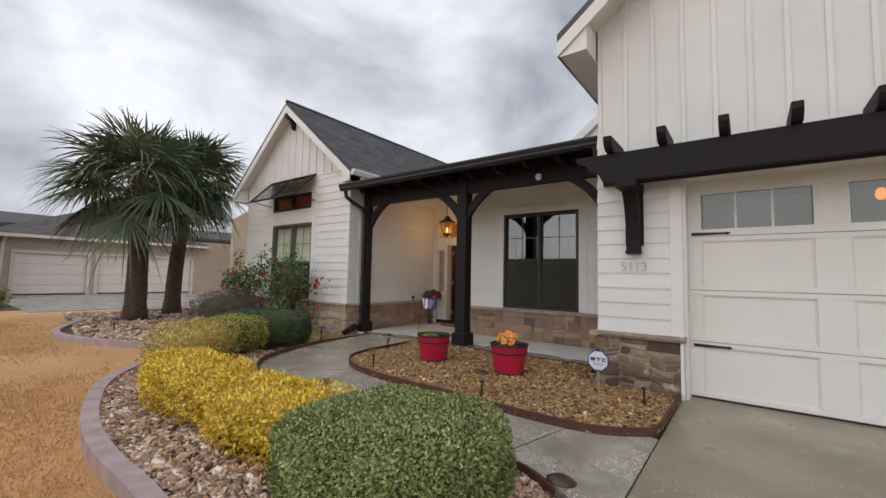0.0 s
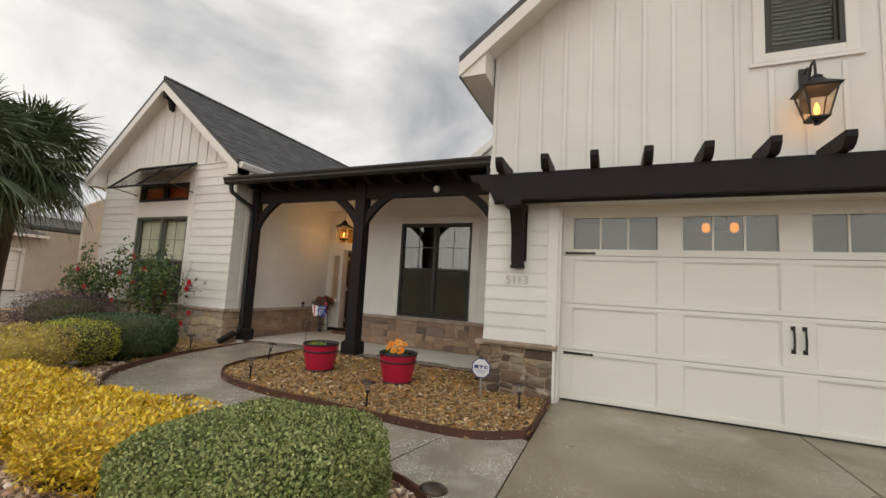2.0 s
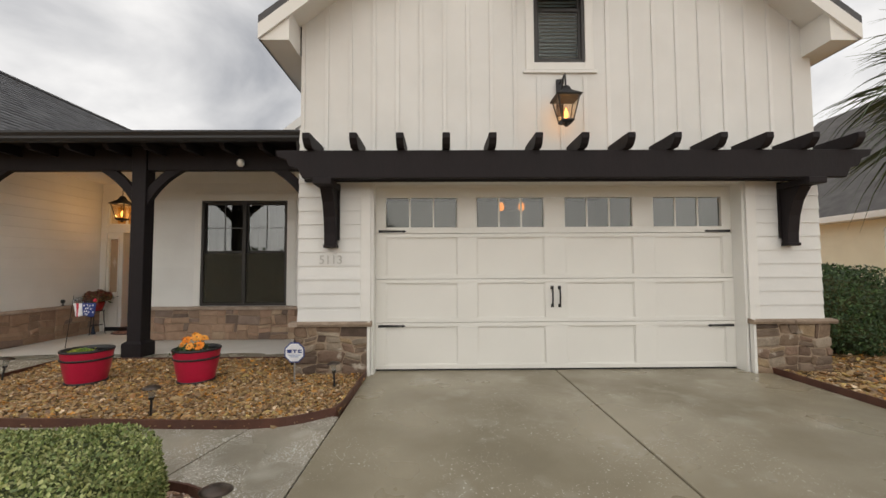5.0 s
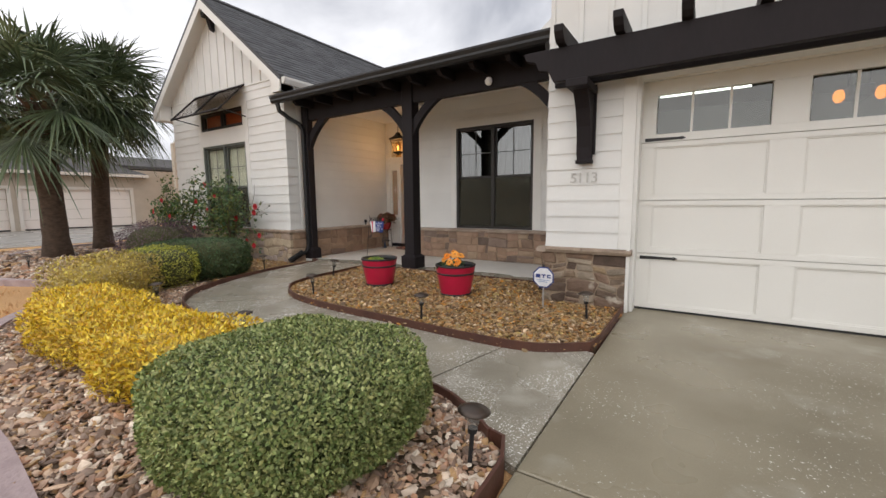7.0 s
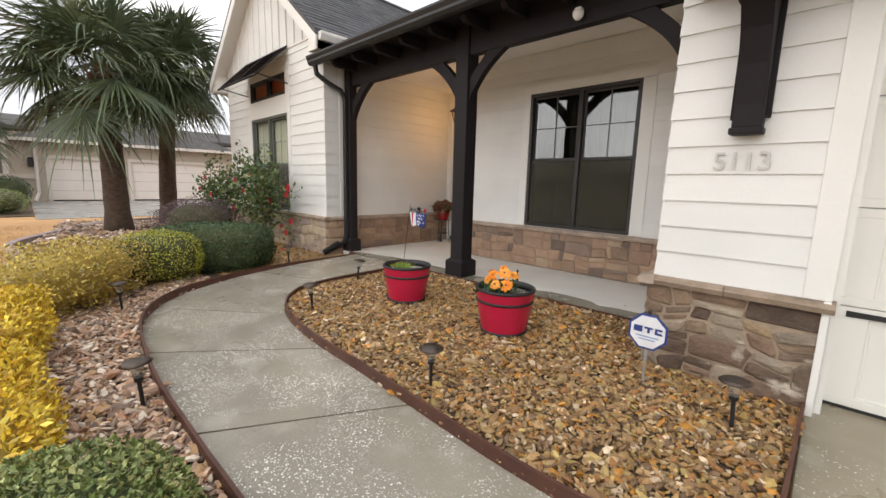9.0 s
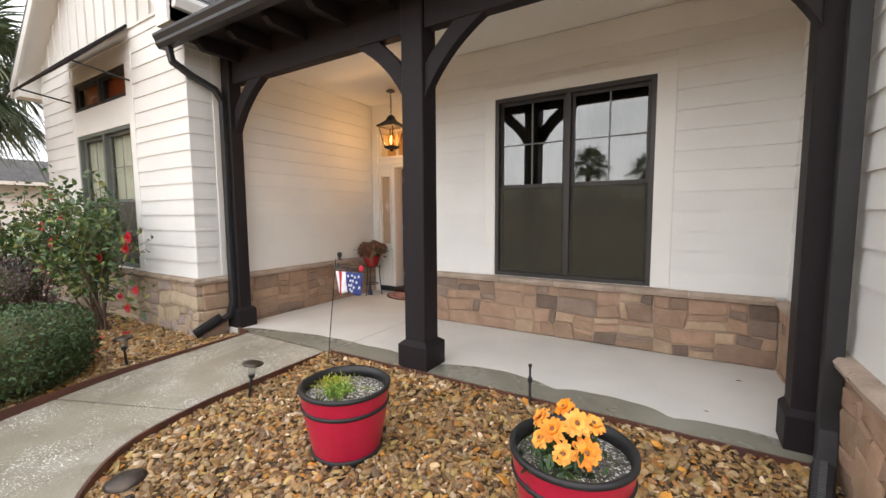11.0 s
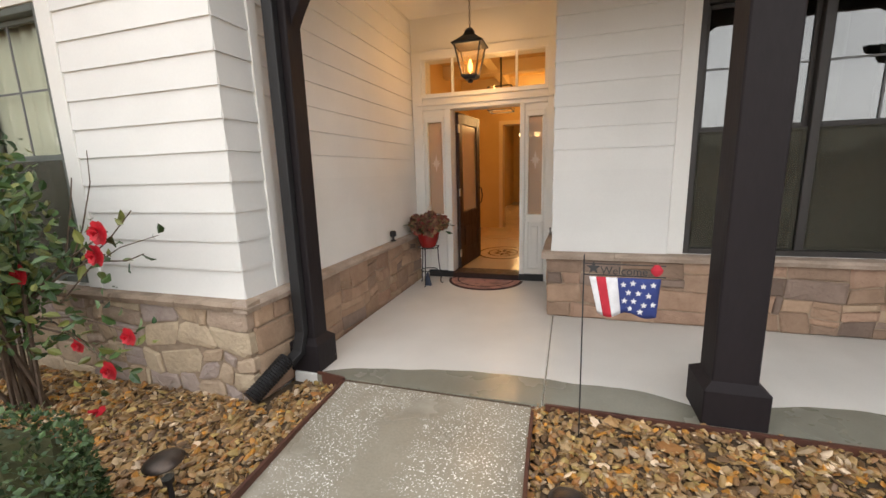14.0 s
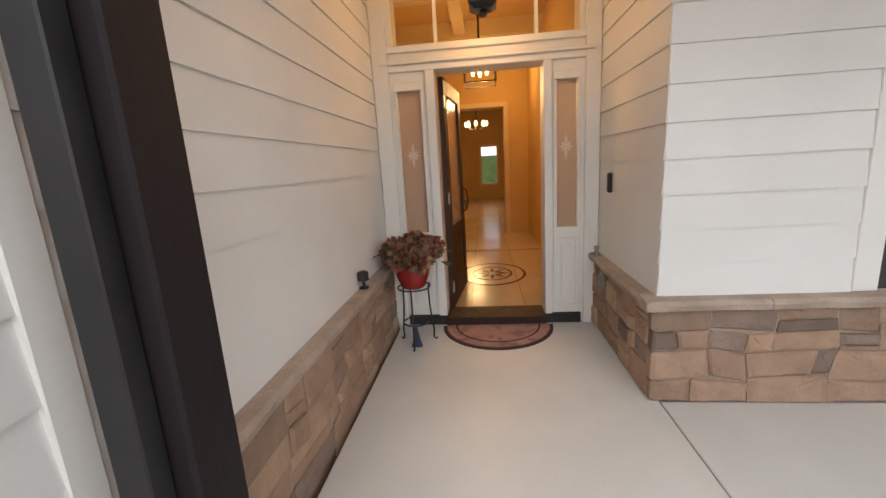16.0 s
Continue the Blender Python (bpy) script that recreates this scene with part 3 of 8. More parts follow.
structure(part("wall_garage_east", bm, M_SIDING), "white garage side and back walls")

WIN = (-3.31, -1.705, 0.82, 2.785)
bm = bmesh.new()
box(bm, NX, WIN[0], WINY, WINY + 0.25, -0.1, 3.36)
box(bm, WIN[1], GX0, WINY, WINY + 0.25, -0.1, 3.36)
box(bm, WIN[0], WIN[1], WINY, WINY + 0.25, -0.1, WIN[2])
box(bm, WIN[0], WIN[1], WINY, WINY + 0.25, WIN[3], 3.36)
wall_porch = structure(part("wall_porch", bm, M_SIDING), "white lap-sided porch wall with a twin window")
bm = bmesh.new()
box(bm, NX, NX + 0.2, WINY + 0.25, DOORY + 0.2, -0.1, 3.36)
wall_recess = structure(part("wall_recess", bm, M_SIDING), "white lap-sided return beside the entry")
bm = bmesh.new()
box(bm, WX1 - 0.2, WX1, WY + 0.25, DOORY + 0.2, -0.1, 3.6)
wall_wing_e = structure(part("wall_wing_east", bm, M_SIDING), "white lap-sided wing wall beside the porch")
WWIN, WTR = (-9.24, -7.50, 0.84, 2.69), (-9.24, -7.55, 3.04, 3.44)
bm = bmesh.new()
wtop = lambda x: gable_z(x, WR, WS, WTIP, w_half) - 0.14
box(bm, WX0, WWIN[0], WY, WY + 0.25, -0.1, WTR[3])
box(bm, WWIN[1], WX1, WY, WY + 0.25, -0.1, WTR[3])
box(bm, WWIN[0], WWIN[1], WY, WY + 0.25, -0.1, WWIN[2])
box(bm, WWIN[0], WWIN[1], WY, WY + 0.25, WWIN[3], WTR[2])
box(bm, WTR[1], WWIN[1], WY, WY + 0.25, WTR[2], WTR[3])
prism(bm, [(WX0, WTR[3]), (WX1, WTR[3]), (WX1, wtop(WX1)), (WR, wtop(WR)), (WX0, wtop(WX0))], "y", WY, WY + 0.25)
wall_wing = structure(part("wall_wing_front", bm, M_SIDING), "white gabled wing with lap siding below and battens above")
bm = bmesh.new()
box(bm, WX0, WX0 + 0.2, WY + 0.25, 14.0, -0.1, 3.6)
structure(part("wall_wing_west", bm, M_SIDING), "white side wall of the wing")
# entry wall: openings for door, two sidelights and a transom
DX0, DX1, DZ0, DZ1 = -5.64, -4.80, 0.28, 2.30
SL, SR = (-5.955, -5.74), (-4.715, -4.53)
TRZ = (2.49, 2.88)
bm = bmesh.new()
for x0, x1, z0, z1 in ((WX1, SL[0], -0.1, 3.36), (SR[1], NX, -0.1, 3.36), (SL[0], SR[1], TRZ[1], 3.36), (SL[0], SR[1], DZ1, TRZ[0]),
                       (SL[0], SL[1], -0.1, 1.02), (SR[0], SR[1], -0.1, 1.02), (SL[0], SL[1], 2.16, DZ1), (SR[0], SR[1], 2.16, DZ1),
                       (SL[1], DX0, -0.1, DZ1), (DX1, SR[0], -0.1, DZ1), (DX0, DX1, -0.1, DZ0 - 0.03)):
    box(bm, x0, x1, DOORY, DOORY + 0.2, z0, z1)
wall_entry = structure(part("wall_entry", bm, M_WHITE), "white panelled entry surround with sidelights and transom")

bm = bmesh.new()
box(bm, WX1, GX0, PY + 0.022, DOORY + 0.2, 3.36, 3.42)
structure(part("porch_ceiling", bm, M_CEIL), "cream painted porch ceiling")

# roofs
def roof_slab(bm, xa, za, xb, zb, y0, y1, t):
    prism(bm, [(xa, za), (xb, zb), (xb, zb - t), (xa, za - t)], "y", y0, y1)


bm = bmesh.new()
gt, wt = GTIP + g_half * GS, WTIP + w_half * WS
roof_slab(bm, GR - g_half, GTIP, GR, gt, 5.30, 13.4, 0.1)
roof_slab(bm, GR, gt, GR + g_half, GTIP, 5.30, 13.4, 0.1)
structure(part("roof_garage", bm, M_SHINGLE), "charcoal shingle roof over the garage")
bm = bmesh.new()
roof_slab(bm, WR - w_half, WTIP, WR, wt, 5.90, 13.2, 0.08)
roof_slab(bm, WR, wt, WR + w_half, WTIP, 5.90, 13.2, 0.08)
roof_wing = structure(part("roof_wing", bm, M_SHINGLE), "charcoal shingle gable roof over the wing")
bm = bmesh.new()
prism(bm, [(6.0, 3.40), (6.0, 3.34), (13.0, 5.0), (13.0, 5.06)], "x", WX1 + 0.1, GX0 - 0.01)
structure(part("roof_porch", bm, M_SHINGLE), "low shingle porch roof")
# rake boards, soffits and eave returns
for nm, r, half, tip, s, y0, wy, t in (("garage", GR, g_half, GTIP, GS, 5.30, GY, 0.1), ("wing", WR, w_half, WTIP, WS, 5.90, WY, 0.08)):
    bm = bmesh.new()
    top = tip + half * s
    h = 0.19
    for sg in (-1, 1):
        prism(bm, [(r, top - t), (r + sg * half, tip - t), (r + sg * half, tip - t - h), (r, top - t - h)], "y", y0, y0 + 0.03)
        prism(bm, [(r, top - t - 0.03), (r + sg * half, tip - t - 0.03), (r + sg * half, tip - t - 0.06), (r, top - t - 0.06)], "y", y0 + 0.03, wy)
        x0, x1 = sorted((r + sg * half, r + sg * (half - 0.37 if nm == "garage" else half - 0.3)))
        prism(bm, [(x0, tip - t - 0.19), (x1, tip - t - 0.19), (x1, tip - t + (0.2 if sg < 0 else 0)), (x0, tip - t + (0 if sg < 0 else 0.2))], "y", y0 + 0.035, wy)
        box(bm, x0, x1, wy, 13.0, tip - t - 0.19, tip - t - 0.16)
        xf = r + sg * half
        box(bm, min(xf, xf + sg * -0.025), max(xf, xf - sg * 0.025), y0 + 0.035, 13.0, tip - t - 0.19, tip - t - 0.002)
    structure(part("trim", bm, M_WHITE), "white rake boards and boxed eave of the " + nm + " gable")

# ---- cladding ----
ST = LEDGE - 0.06
siding(wall_garage, "y", GY, -1, GX0 - 0.012, 0.12, LEDGE, 2.96)
siding(wall_garage, "y", GY, -1, 5.33, GX1, LEDGE, 2.96)
siding(wall_garage_w, "x", GX0, -1, GY - 0.012, WINY, LEDGE, 3.36)
siding(wall_porch, "y", WINY, -1, NX - 0.012, GX0, LEDGE, 3.12, [(WIN[0] - 0.12, WIN[1] + 0.16, WIN[2] - 0.1, WIN[3] + 0.12)])
siding(wall_recess, "x", NX, -1, WINY - 0.012, DOORY, LEDGE, 3.36)
siding(wall_wing_e, "x", WX1, 1, WY - 0.012, DOORY, LEDGE, 3.36)
siding(wall_wing, "y", WY, -1, WX0, WX1 + 0.012, LEDGE, 3.80, [(WWIN[0] - 0.13, WWIN[1] + 0.13, 0.5, WTR[3] + 0.14)])
for par, ax, fc, sg, u0, u1, z0, seed, mt in (
        (wall_garage, "y", GY, -1, GX0 - 0.05, OX0 - 0.01, G - 0.04, 11, M_STONE), (wall_garage, "y", GY, -1, OX1 + 0.01, GX1 + 0.05, G - 0.04, 12, M_STONE),
        (wall_garage_w, "x", GX0, -1, GY, WINY - 0.06, P - 0.08, 13, M_STONE_P), (wall_porch, "y", WINY, -1, NX - 0.05, GX0 - 0.06, P, 14, M_STONE_P),
        (wall_recess, "x", NX, -1, WINY, DOORY, P, 15, M_STONE_P), (wall_wing_e, "x", WX1, 1, WY, DOORY, P - 0.08, 16, M_STONE_P),
        (wall_wing, "y", WY, -1, WX0 - 0.05, WX1 + 0.05, G - 0.04, 17, M_STONE_W)):
    bm = bmesh.new()
    wbox(bm, ax, fc, sg, u0 + 0.02, u1 - 0.02, z0, ST, 0.0, 0.042)
    part("mortar", bm, M_MORTAR, par)
    stonework(par, ax, fc, sg, u0, u1, z0, ST, seed, mt)
    a, b = (u0 - 0.05, u1 + 0.05)
    if ax == "x":
        a, b = (WY - 0.1 if par is wall_wing_e else (GY - 0.10 if par is wall_garage_w else WINY - 0.1)), (DOORY if par is not wall_garage_w else WINY - 0.1)
    elif par is wall_porch:
        b = GX0 - 0.09
    elif par is wall_garage and u0 < 0:
        b = OX0 + 0.02
    elif par is wall_garage:
        a = OX1 - 0.02
    ledge(par, ax, fc, sg, a, b, LEDGE, M_LEDGE_P if mt is M_STONE_P else M_LEDGE)

bx("mortar", (GX0 - 0.062, GX0, WINY - 0.062, WINY, P, ST), M_MORTAR, wall_porch)

# trim boards
TR = bmesh.new()
for x0, x1 in ((0.12, OX0), (OX1, 5.33)):
    box(TR, x0, x1, GY - 0.024, GY, LEDGE if x0 < 1 else LEDGE, 2.96)
    box(TR, x0 if x0 > 1 else OX0 - 0.035, x1 if x0 < 1 else OX1 + 0.035, GY - 0.07, GY + 0.16, G, 0.0 + LEDGE)
box(TR, OX0, OX1, GY - 0.024, GY, OZ, 2.96)
box(TR, GX0 - 0.02, GX1 + 0.02, GY - 0.03, GY, 2.965, 3.0)
structure(part("trim", TR, M_WHITE, bevel=0.003), "white flat trim round the garage opening")
TR = bmesh.new()
wbox(TR, "y", WINY, -1, WIN[0] - 0.12, WIN[0], LEDGE + 0.005, WIN[3], 0.0, 0.024)
wbox(TR, "y", WINY, -1, WIN[1], WIN[1] + 0.16, LEDGE + 0.005, WIN[3], 0.0, 0.024)
wbox(TR, "y", WINY, -1, WIN[0] - 0.12, WIN[1] + 0.16, WIN[3], WIN[3] + 0.12, 0.0, 0.024)
wbox(TR, "y", WINY, -1, NX + 0.01, GX0 - 0.01, 3.12, 3.355, 0.0, 0.018)
structure(part("trim", TR, M_WHITE, bevel=0.003), "white flat trim round the porch window")
TR = bmesh.new()
wbox(TR, "y", WY, -1, WWIN[0] - 0.13, WWIN[0], LEDGE + 0.005, WTR[3], 0.0, 0.024)
wbox(TR, "y", WY, -1, WWIN[1], WWIN[1] + 0.13, LEDGE + 0.005, WTR[3], 0.0, 0.024)
wbox(TR, "y", WY, -1, WWIN[0], WWIN[1], WWIN[3], WTR[2], 0.0, 0.024)
wbox(TR, "y", WY, -1, WTR[1], WWIN[1], WTR[2], WTR[3], 0.0, 0.024)
wbox(TR, "y", WY, -1, WWIN[0] - 0.13, WWIN[1] + 0.13, WTR[3], WTR[3] + 0.12, 0.0, 0.024)
wbox(TR, "x", WX1, 1, 6.46, 6.535, LEDGE + 0.005, 3.36, 0.0, 0.026)
structure(part("trim", TR, M_WHITE, bevel=0.003), "white flat trim round the wing windows")

# battens on the two gables
for k in range(23):
    x = -0.655 + 0.3135 * k
    if x > GX1:
        break
    z1 = ytop(x) - 0.005
    for z0, z9 in (((3.0, 4.05), (5.88, z1)) if GWIN[0] - 0.15 < x < GWIN[1] + 0.15 else ((3.0, z1),)):
        bx("batten", (x - 0.025, x + 0.025, GY - 0.02, GY, z0, z9), M_SIDING, wall_garage, bevel=0.003)
for k in range(15):
    x = WX0 + 0.12 + 0.302 * k
    z1 = wtop(x) - 0.005
    if z1 > 3.9:
        bx("batten", (x - 0.024, x + 0.024, WY - 0.022, WY, 3.83, z1), M_SIDING, wall_wing, bevel=0.003)
bx("band_board", (WX0, WX1, WY - 0.028, WY, 3.802, 3.83), M_SIDING, wall_wing)
bx("joint_strip", [(GX0 + 0.9, GWIN[0] - 0.1, GY - 0.006, GY, 5.40, 5.41), (GWIN[1] + 0.1, 5.0, GY - 0.006, GY, 5.40, 5.41)], M_SIDING, wall_garage)
bx("window_casing", [(GWIN[0] - 0.11, GWIN[0], GY - 0.026, GY, GWIN[2] - 0.1, 5.88), (GWIN[1], GWIN[1] + 0.11, GY - 0.026, GY, GWIN[2] - 0.1, 5.88),
                     (GWIN[0], GWIN[1], GY - 0.026, GY, GWIN[2] - 0.1, GWIN[2]), (GWIN[0] - 0.15, GWIN[1] + 0.15, GY - 0.032, GY, GWIN[2] - 0.145, GWIN[2] - 0.105),
                     (GWIN[0] - 0.11, GWIN[1] + 0.11, GY - 0.026, GY, 5.78, 5.88)], M_WHITE, wall_garage, bevel=0.003)
# wing roof shingles: rows of tabs on the slope that faces the porch
rng = random.Random(5)
bm = bmesh.new()
run = math.hypot(w_half, w_half * WS)
rows_n = int(run / 0.14)
for r in range(rows_n):
    y = 5.9 - rng.random() * 0.3
    while y < 13.2:
        w = rng.choice((0.16, 0.24, 0.30, 0.36))
        a, b = max(y, 5.89), min(y + w - 0.006, 13.2)
        if b - a > 0.03:
            t0, t1 = r * 0.14 / run, min(1.0, (r + 1.15) * 0.14 / run)
            h = 0.012 + 0.006 * rng.random()
            p = [(WR + w_half * (1 - t), WTIP + w_half * WS * t) for t in (t0, t1)]
            v = [bm.verts.new((p[0][0] + 0.006, a, p[0][1])), bm.verts.new((p[0][0] + 0.006, b, p[0][1])),
                 bm.verts.new((p[0][0] + h * 0.6, a, p[0][1] + h)), bm.verts.new((p[0][0] + h * 0.6, b, p[0][1] + h)),
                 bm.verts.new((p[1][0], a, p[1][1] + 0.004)), bm.verts.new((p[1][0], b, p[1][1] + 0.004))]
            bm.faces.new((v[0], v[1], v[3], v[2]))
            bm.faces.new((v[2], v[3], v[5], v[4]))
        y += w
tagged(part("shingle_rows", bm, M_SHINGLE, roof_wing), kind="stuff")
bm = bmesh.new()
tube(bm, [(WR, 5.9, wt + 0.012), (WR, 13.2, wt + 0.012)], 0.05, 6)
part("ridge_cap", bm, M_SHINGLE, roof_wing)
# white eave gutter of the wing and a far cross gable
bm = bmesh.new()
xg = WR + w_half
prism(bm, [(xg, WTIP - 0.03), (xg + 0.10, WTIP - 0.03), (xg + 0.10, WTIP - 0.07), (xg + 0.06, WTIP - 0.15), (xg, WTIP - 0.15)], "y", 5.95, 12.0)
structure(part("gutter", bm, M_WHITE), "white eave gutter of the wing")
bm = bmesh.new()
prism(bm, [(-2.9, 4.0), (-0.70, 4.0), (-0.70, 5.80), (-2.9, 4.06)], "y", 9.40, 9.55)
structure(part("wall_back_gable", bm, M_SIDING), "white gable end behind the porch roof")
bm = bmesh.new()
prism(bm, [(-2.98, 4.06), (-0.70, 5.87), (-0.70, 5.67), (-2.80, 4.0)], "y", 9.30, 9.398)
structure(part("trim", bm, M_WHITE), "white rake board of the rear gable")

# ---- windows ----
M_MUNTIN = mat("grey_muntin", (0.16, 0.165, 0.17), None, 8, 0.4, 0.02)


M_PALE = mat("pale_sheer_curtain", (0.66, 0.72, 0.67), (0.54, 0.60, 0.55), 3, 0.9, 0.1, 40, stretch=(4, 4, 0.3))


def window(name, label, x0, x1, z0, z1, y, cols, split_z, lites, screen, curtain=None, glass=M_GLASS, drape=None, paint=M_BRONZE):
    w = structure(thing(name, ((x0 + x1) / 2, y, z0), label, ""))
    f = 0.045
    bars = [(x0, x0 + f, y - 0.012, y + 0.09, z0, z1), (x1 - f, x1, y - 0.012, y + 0.09, z0, z1), (x0 + f, x1 - f, y - 0.012, y + 0.09, z0, z0 + f), (x0 + f, x1 - f, y - 0.012, y + 0.09, z1 - f, z1)]
    bx("window_frame", bars, paint, w, bevel=0.004)
    step = (x1 - x0) / cols
    for c in range(cols):
        a, b = x0 + c * step + (f if c == 0 else 0.03), x0 + (c + 1) * step - (f if c == cols - 1 else 0.03)
        if c:
            bx("mullion", (x0 + c * step - 0.03, x0 + c * step + 0.03, y - 0.010, y + 0.09, z0 + f, z1 - f), paint, w, bevel=0.004)
        levels = [(z0 + f, z1 - f)] if not split_z else [(z0 + f, split_z), (split_z, z1 - f)]
        for k, (p, q) in enumerate(levels):
            yy = y + 0.02 + (0.025 if k else 0.0)
            s = 0.032
            bx("sash", [(a, a + s, yy, yy + 0.03, p, q), (b - s, b, yy, yy + 0.03, p, q), (a + s, b - s, yy, yy + 0.03, p, p + s), (a + s, b - s, yy, yy + 0.03, q - s, q)], paint, w, bevel=0.003)
            bm = bmesh.new()
            box(bm, a + s, b - s, yy + 0.013, yy + 0.017, p + s, q - s)
            pane = part("pane", bm, glass, w)
            pane.visible_shadow = False
            if lites and (k or not split_z):
                nx, nz = lites
                bars = [(a + s + (b - a - 2 * s) * i / nx - 0.007, a + s + (b - a - 2 * s) * i / nx + 0.007, yy + 0.0045, yy + 0.0118, p + s, q - s) for i in range(1, nx)]
                bars += [(a + s, b - s, yy + 0.0055, yy + 0.0115, p + s + (q - p - 2 * s) * i / nz - 0.007, p + s + (q - p - 2 * s) * i / nz + 0.007) for i in range(1, nz)]
                bx("muntin", bars, M_MUNTIN, w)
            if screen and not k:
                bm = bmesh.new()
                box(bm, a + 0.008, b - 0.008, yy - 0.008, yy - 0.006, p + 0.008, q - 0.01)
                sc = part("insect_screen", bm, M_SCREEN, w, "dark woven insect screen")
                sc.visible_shadow = False
    # dim room behind, with curtains
    bx("room", [(x0 - 0.6, x1 + 0.6, y + 1.6, y + 1.65, z0 - 0.6, z1 + 0.3), (x0 - 0.65, x0 - 0.6, y + 0.3, y + 1.65, z0 - 0.6, z1 + 0.3), (x1 + 0.6, x1 + 0.65, y + 0.3, y + 1.65, z0 - 0.6, z1 + 0.3),
                (x0 - 0.65, x1 + 0.65, y + 0.3, y + 1.65, z0 - 0.65, z0 - 0.6), (x0 - 0.65, x1 + 0.65, y + 0.3, y + 1.65, z1 + 0.3, z1 + 0.35)], M_ROOM, w)
    if curtain:
        bm = bmesh.new()
        for p, q in curtain:
            n = int((q - p) / 0.02)
            rows = [[bm.verts.new((p + (q - p) * i / n, y + (0.125 if drape else 0.2) + 0.02 * math.sin(i * 0.9 + p), z)) for z in (z0 - 0.02, z1 + 0.02)] for i in range(n + 1)]
            for r0, r1 in zip(rows, rows[1:]):
                bm.faces.new((r0[0], r1[0], r1[1], r0[1]))
        ob = part("curtain", bm, drape or M_CURTAIN, w, "pale gathered curtain", smooth=True)
        ob.modifiers.new("thick", "SOLIDIFY").thickness = 0.004
    return w


window("window_1", "dark bronze twin sash window with curtains", *WIN, WINY, 2, 1.81, (2, 2), True, [(-3.28, -2.9), (-2.75, -2.3), (-2.1, -1.72)])
window("window_2", "bronze twin sash window in the wing", *WWIN, WY, 2, 1.72, (2, 2), True, [(-9.2, -8.42), (-8.35, -7.55)], M_GLASS_CLEAR, M_PALE, mat("sage_grey_sash_paint", (0.13, 0.145, 0.13), None, 5, 0.45, 0.03))
window("window_3", "low transom window under a shutter", *WTR, WY, 2, 0, None, False, glass=M_GLASS_CLEAR)
window("window_4", "narrow bronze window with closed blinds", *GWIN, GY, 1, 5.0, None, False, glass=M_GLASS_CLEAR)
M_BLIND = mat("grey_blind_slat", (0.12, 0.155, 0.18), None, 4, 0.5, 0.02)
blind = thing("window_blind", (2.8, GY + 0.15, GWIN[2]), "grey slatted blind closed behind the gable window", "blind")
for k in range(29):
    z = GWIN[2] + 0.06 + k * 0.05
    bm = bmesh.new()
    prism(bm, [(GY + 0.12, z), (GY + 0.145, z + 0.045), (GY + 0.148, z + 0.043), (GY + 0.123, z - 0.002)], "x", GWIN[0] + 0.05, GWIN[1] - 0.05)
    part("slat", bm, M_BLIND, blind)
# added red panel that paints the reddish reflection of the transom glass
M_RED_REFLECTION = mat("painted_red_reflection", (0.50, 0.14, 0.06), (0.36, 0.10, 0.045), 4, 0.35, 0.1, 50)
bx("valance", (WTR[0] + 0.05, WTR[1] - 0.05, WY + 0.10, WY + 0.12, WTR[2] + 0.03, WTR[3] - 0.03), M_RED_REFLECTION, structure(thing("transom_backing", (-8.4, WY + 0.1, WTR[2]), "added rust-red panel standing in for a reflection in the transom glass", "")))


# louvred bahama shutters
def shutter(at, x0, x1, top, drop, out, label):
    s = thing("bahama_shutter", at, label, "shutter", "bahama shutters")
    y, z = at[1], at[2]
    def q(u, n):
        L = math.hypot(drop, out)
        return (y - out * u + n * drop / L, top - drop * u + n * out / L * -1 + 0.0)
    def beam(name, u0, u1, a, b, n0=-0.014, n1=0.014):
        bm = bmesh.new()
        prism(bm, [q(u0, n0), q(u1, n0), q(u1, n1), q(u0, n1)], "x", a, b)
        part(name, bm, M_DARK, s, bevel=0.002)
    w = x1 - x0
    beam("rail", 0.0, 0.06, x0, x1)
    beam("rail", 0.94, 1.0, x0, x1)
    for c in (0, 0.5, 1.0):
        xc = x0 + w * c
        beam("stile", 0.06, 0.94, xc - (0.0 if c == 0 else 0.025), xc + (0.0 if c == 1 else 0.025) + (0.03 if c == 0 else 0) - (0 if c < 1 else 0))
    n = max(8, int(math.hypot(drop, out) / 0.055))
    for k in range(n):
        u = 0.07 + 0.87 * k / n
        bm = bmesh.new()
        prism(bm, [q(u, 0.012), q(u + 0.87 / n * 1.25, -0.012), q(u + 0.87 / n * 1.25, -0.006), q(u, 0.018)], "x", x0 + 0.03, x1 - 0.03)
        part("louvre", bm, M_DARK, s)
    for xc in (x0 + 0.03, x1 - 0.03):
        bm = bmesh.new()
        a = q(0.93, 0)
        tube(bm, [(xc, y, top - drop * 1.05), (xc, a[0], a[1])], 0.011)
        part("prop_bar", bm, M_BLACK, s)
    return s


shutter((-8.4, WY - 0.03, 3.4), -9.36, -7.38, 3.85, 0.62, 0.60, "dark louvred awning shutter propped open over the wing window")
shutter((2.78, GY - 0.03, 5.4), 2.25, 3.31, 6.0, 0.62, 0.53, "dark louvred shutter propped over the gable window")
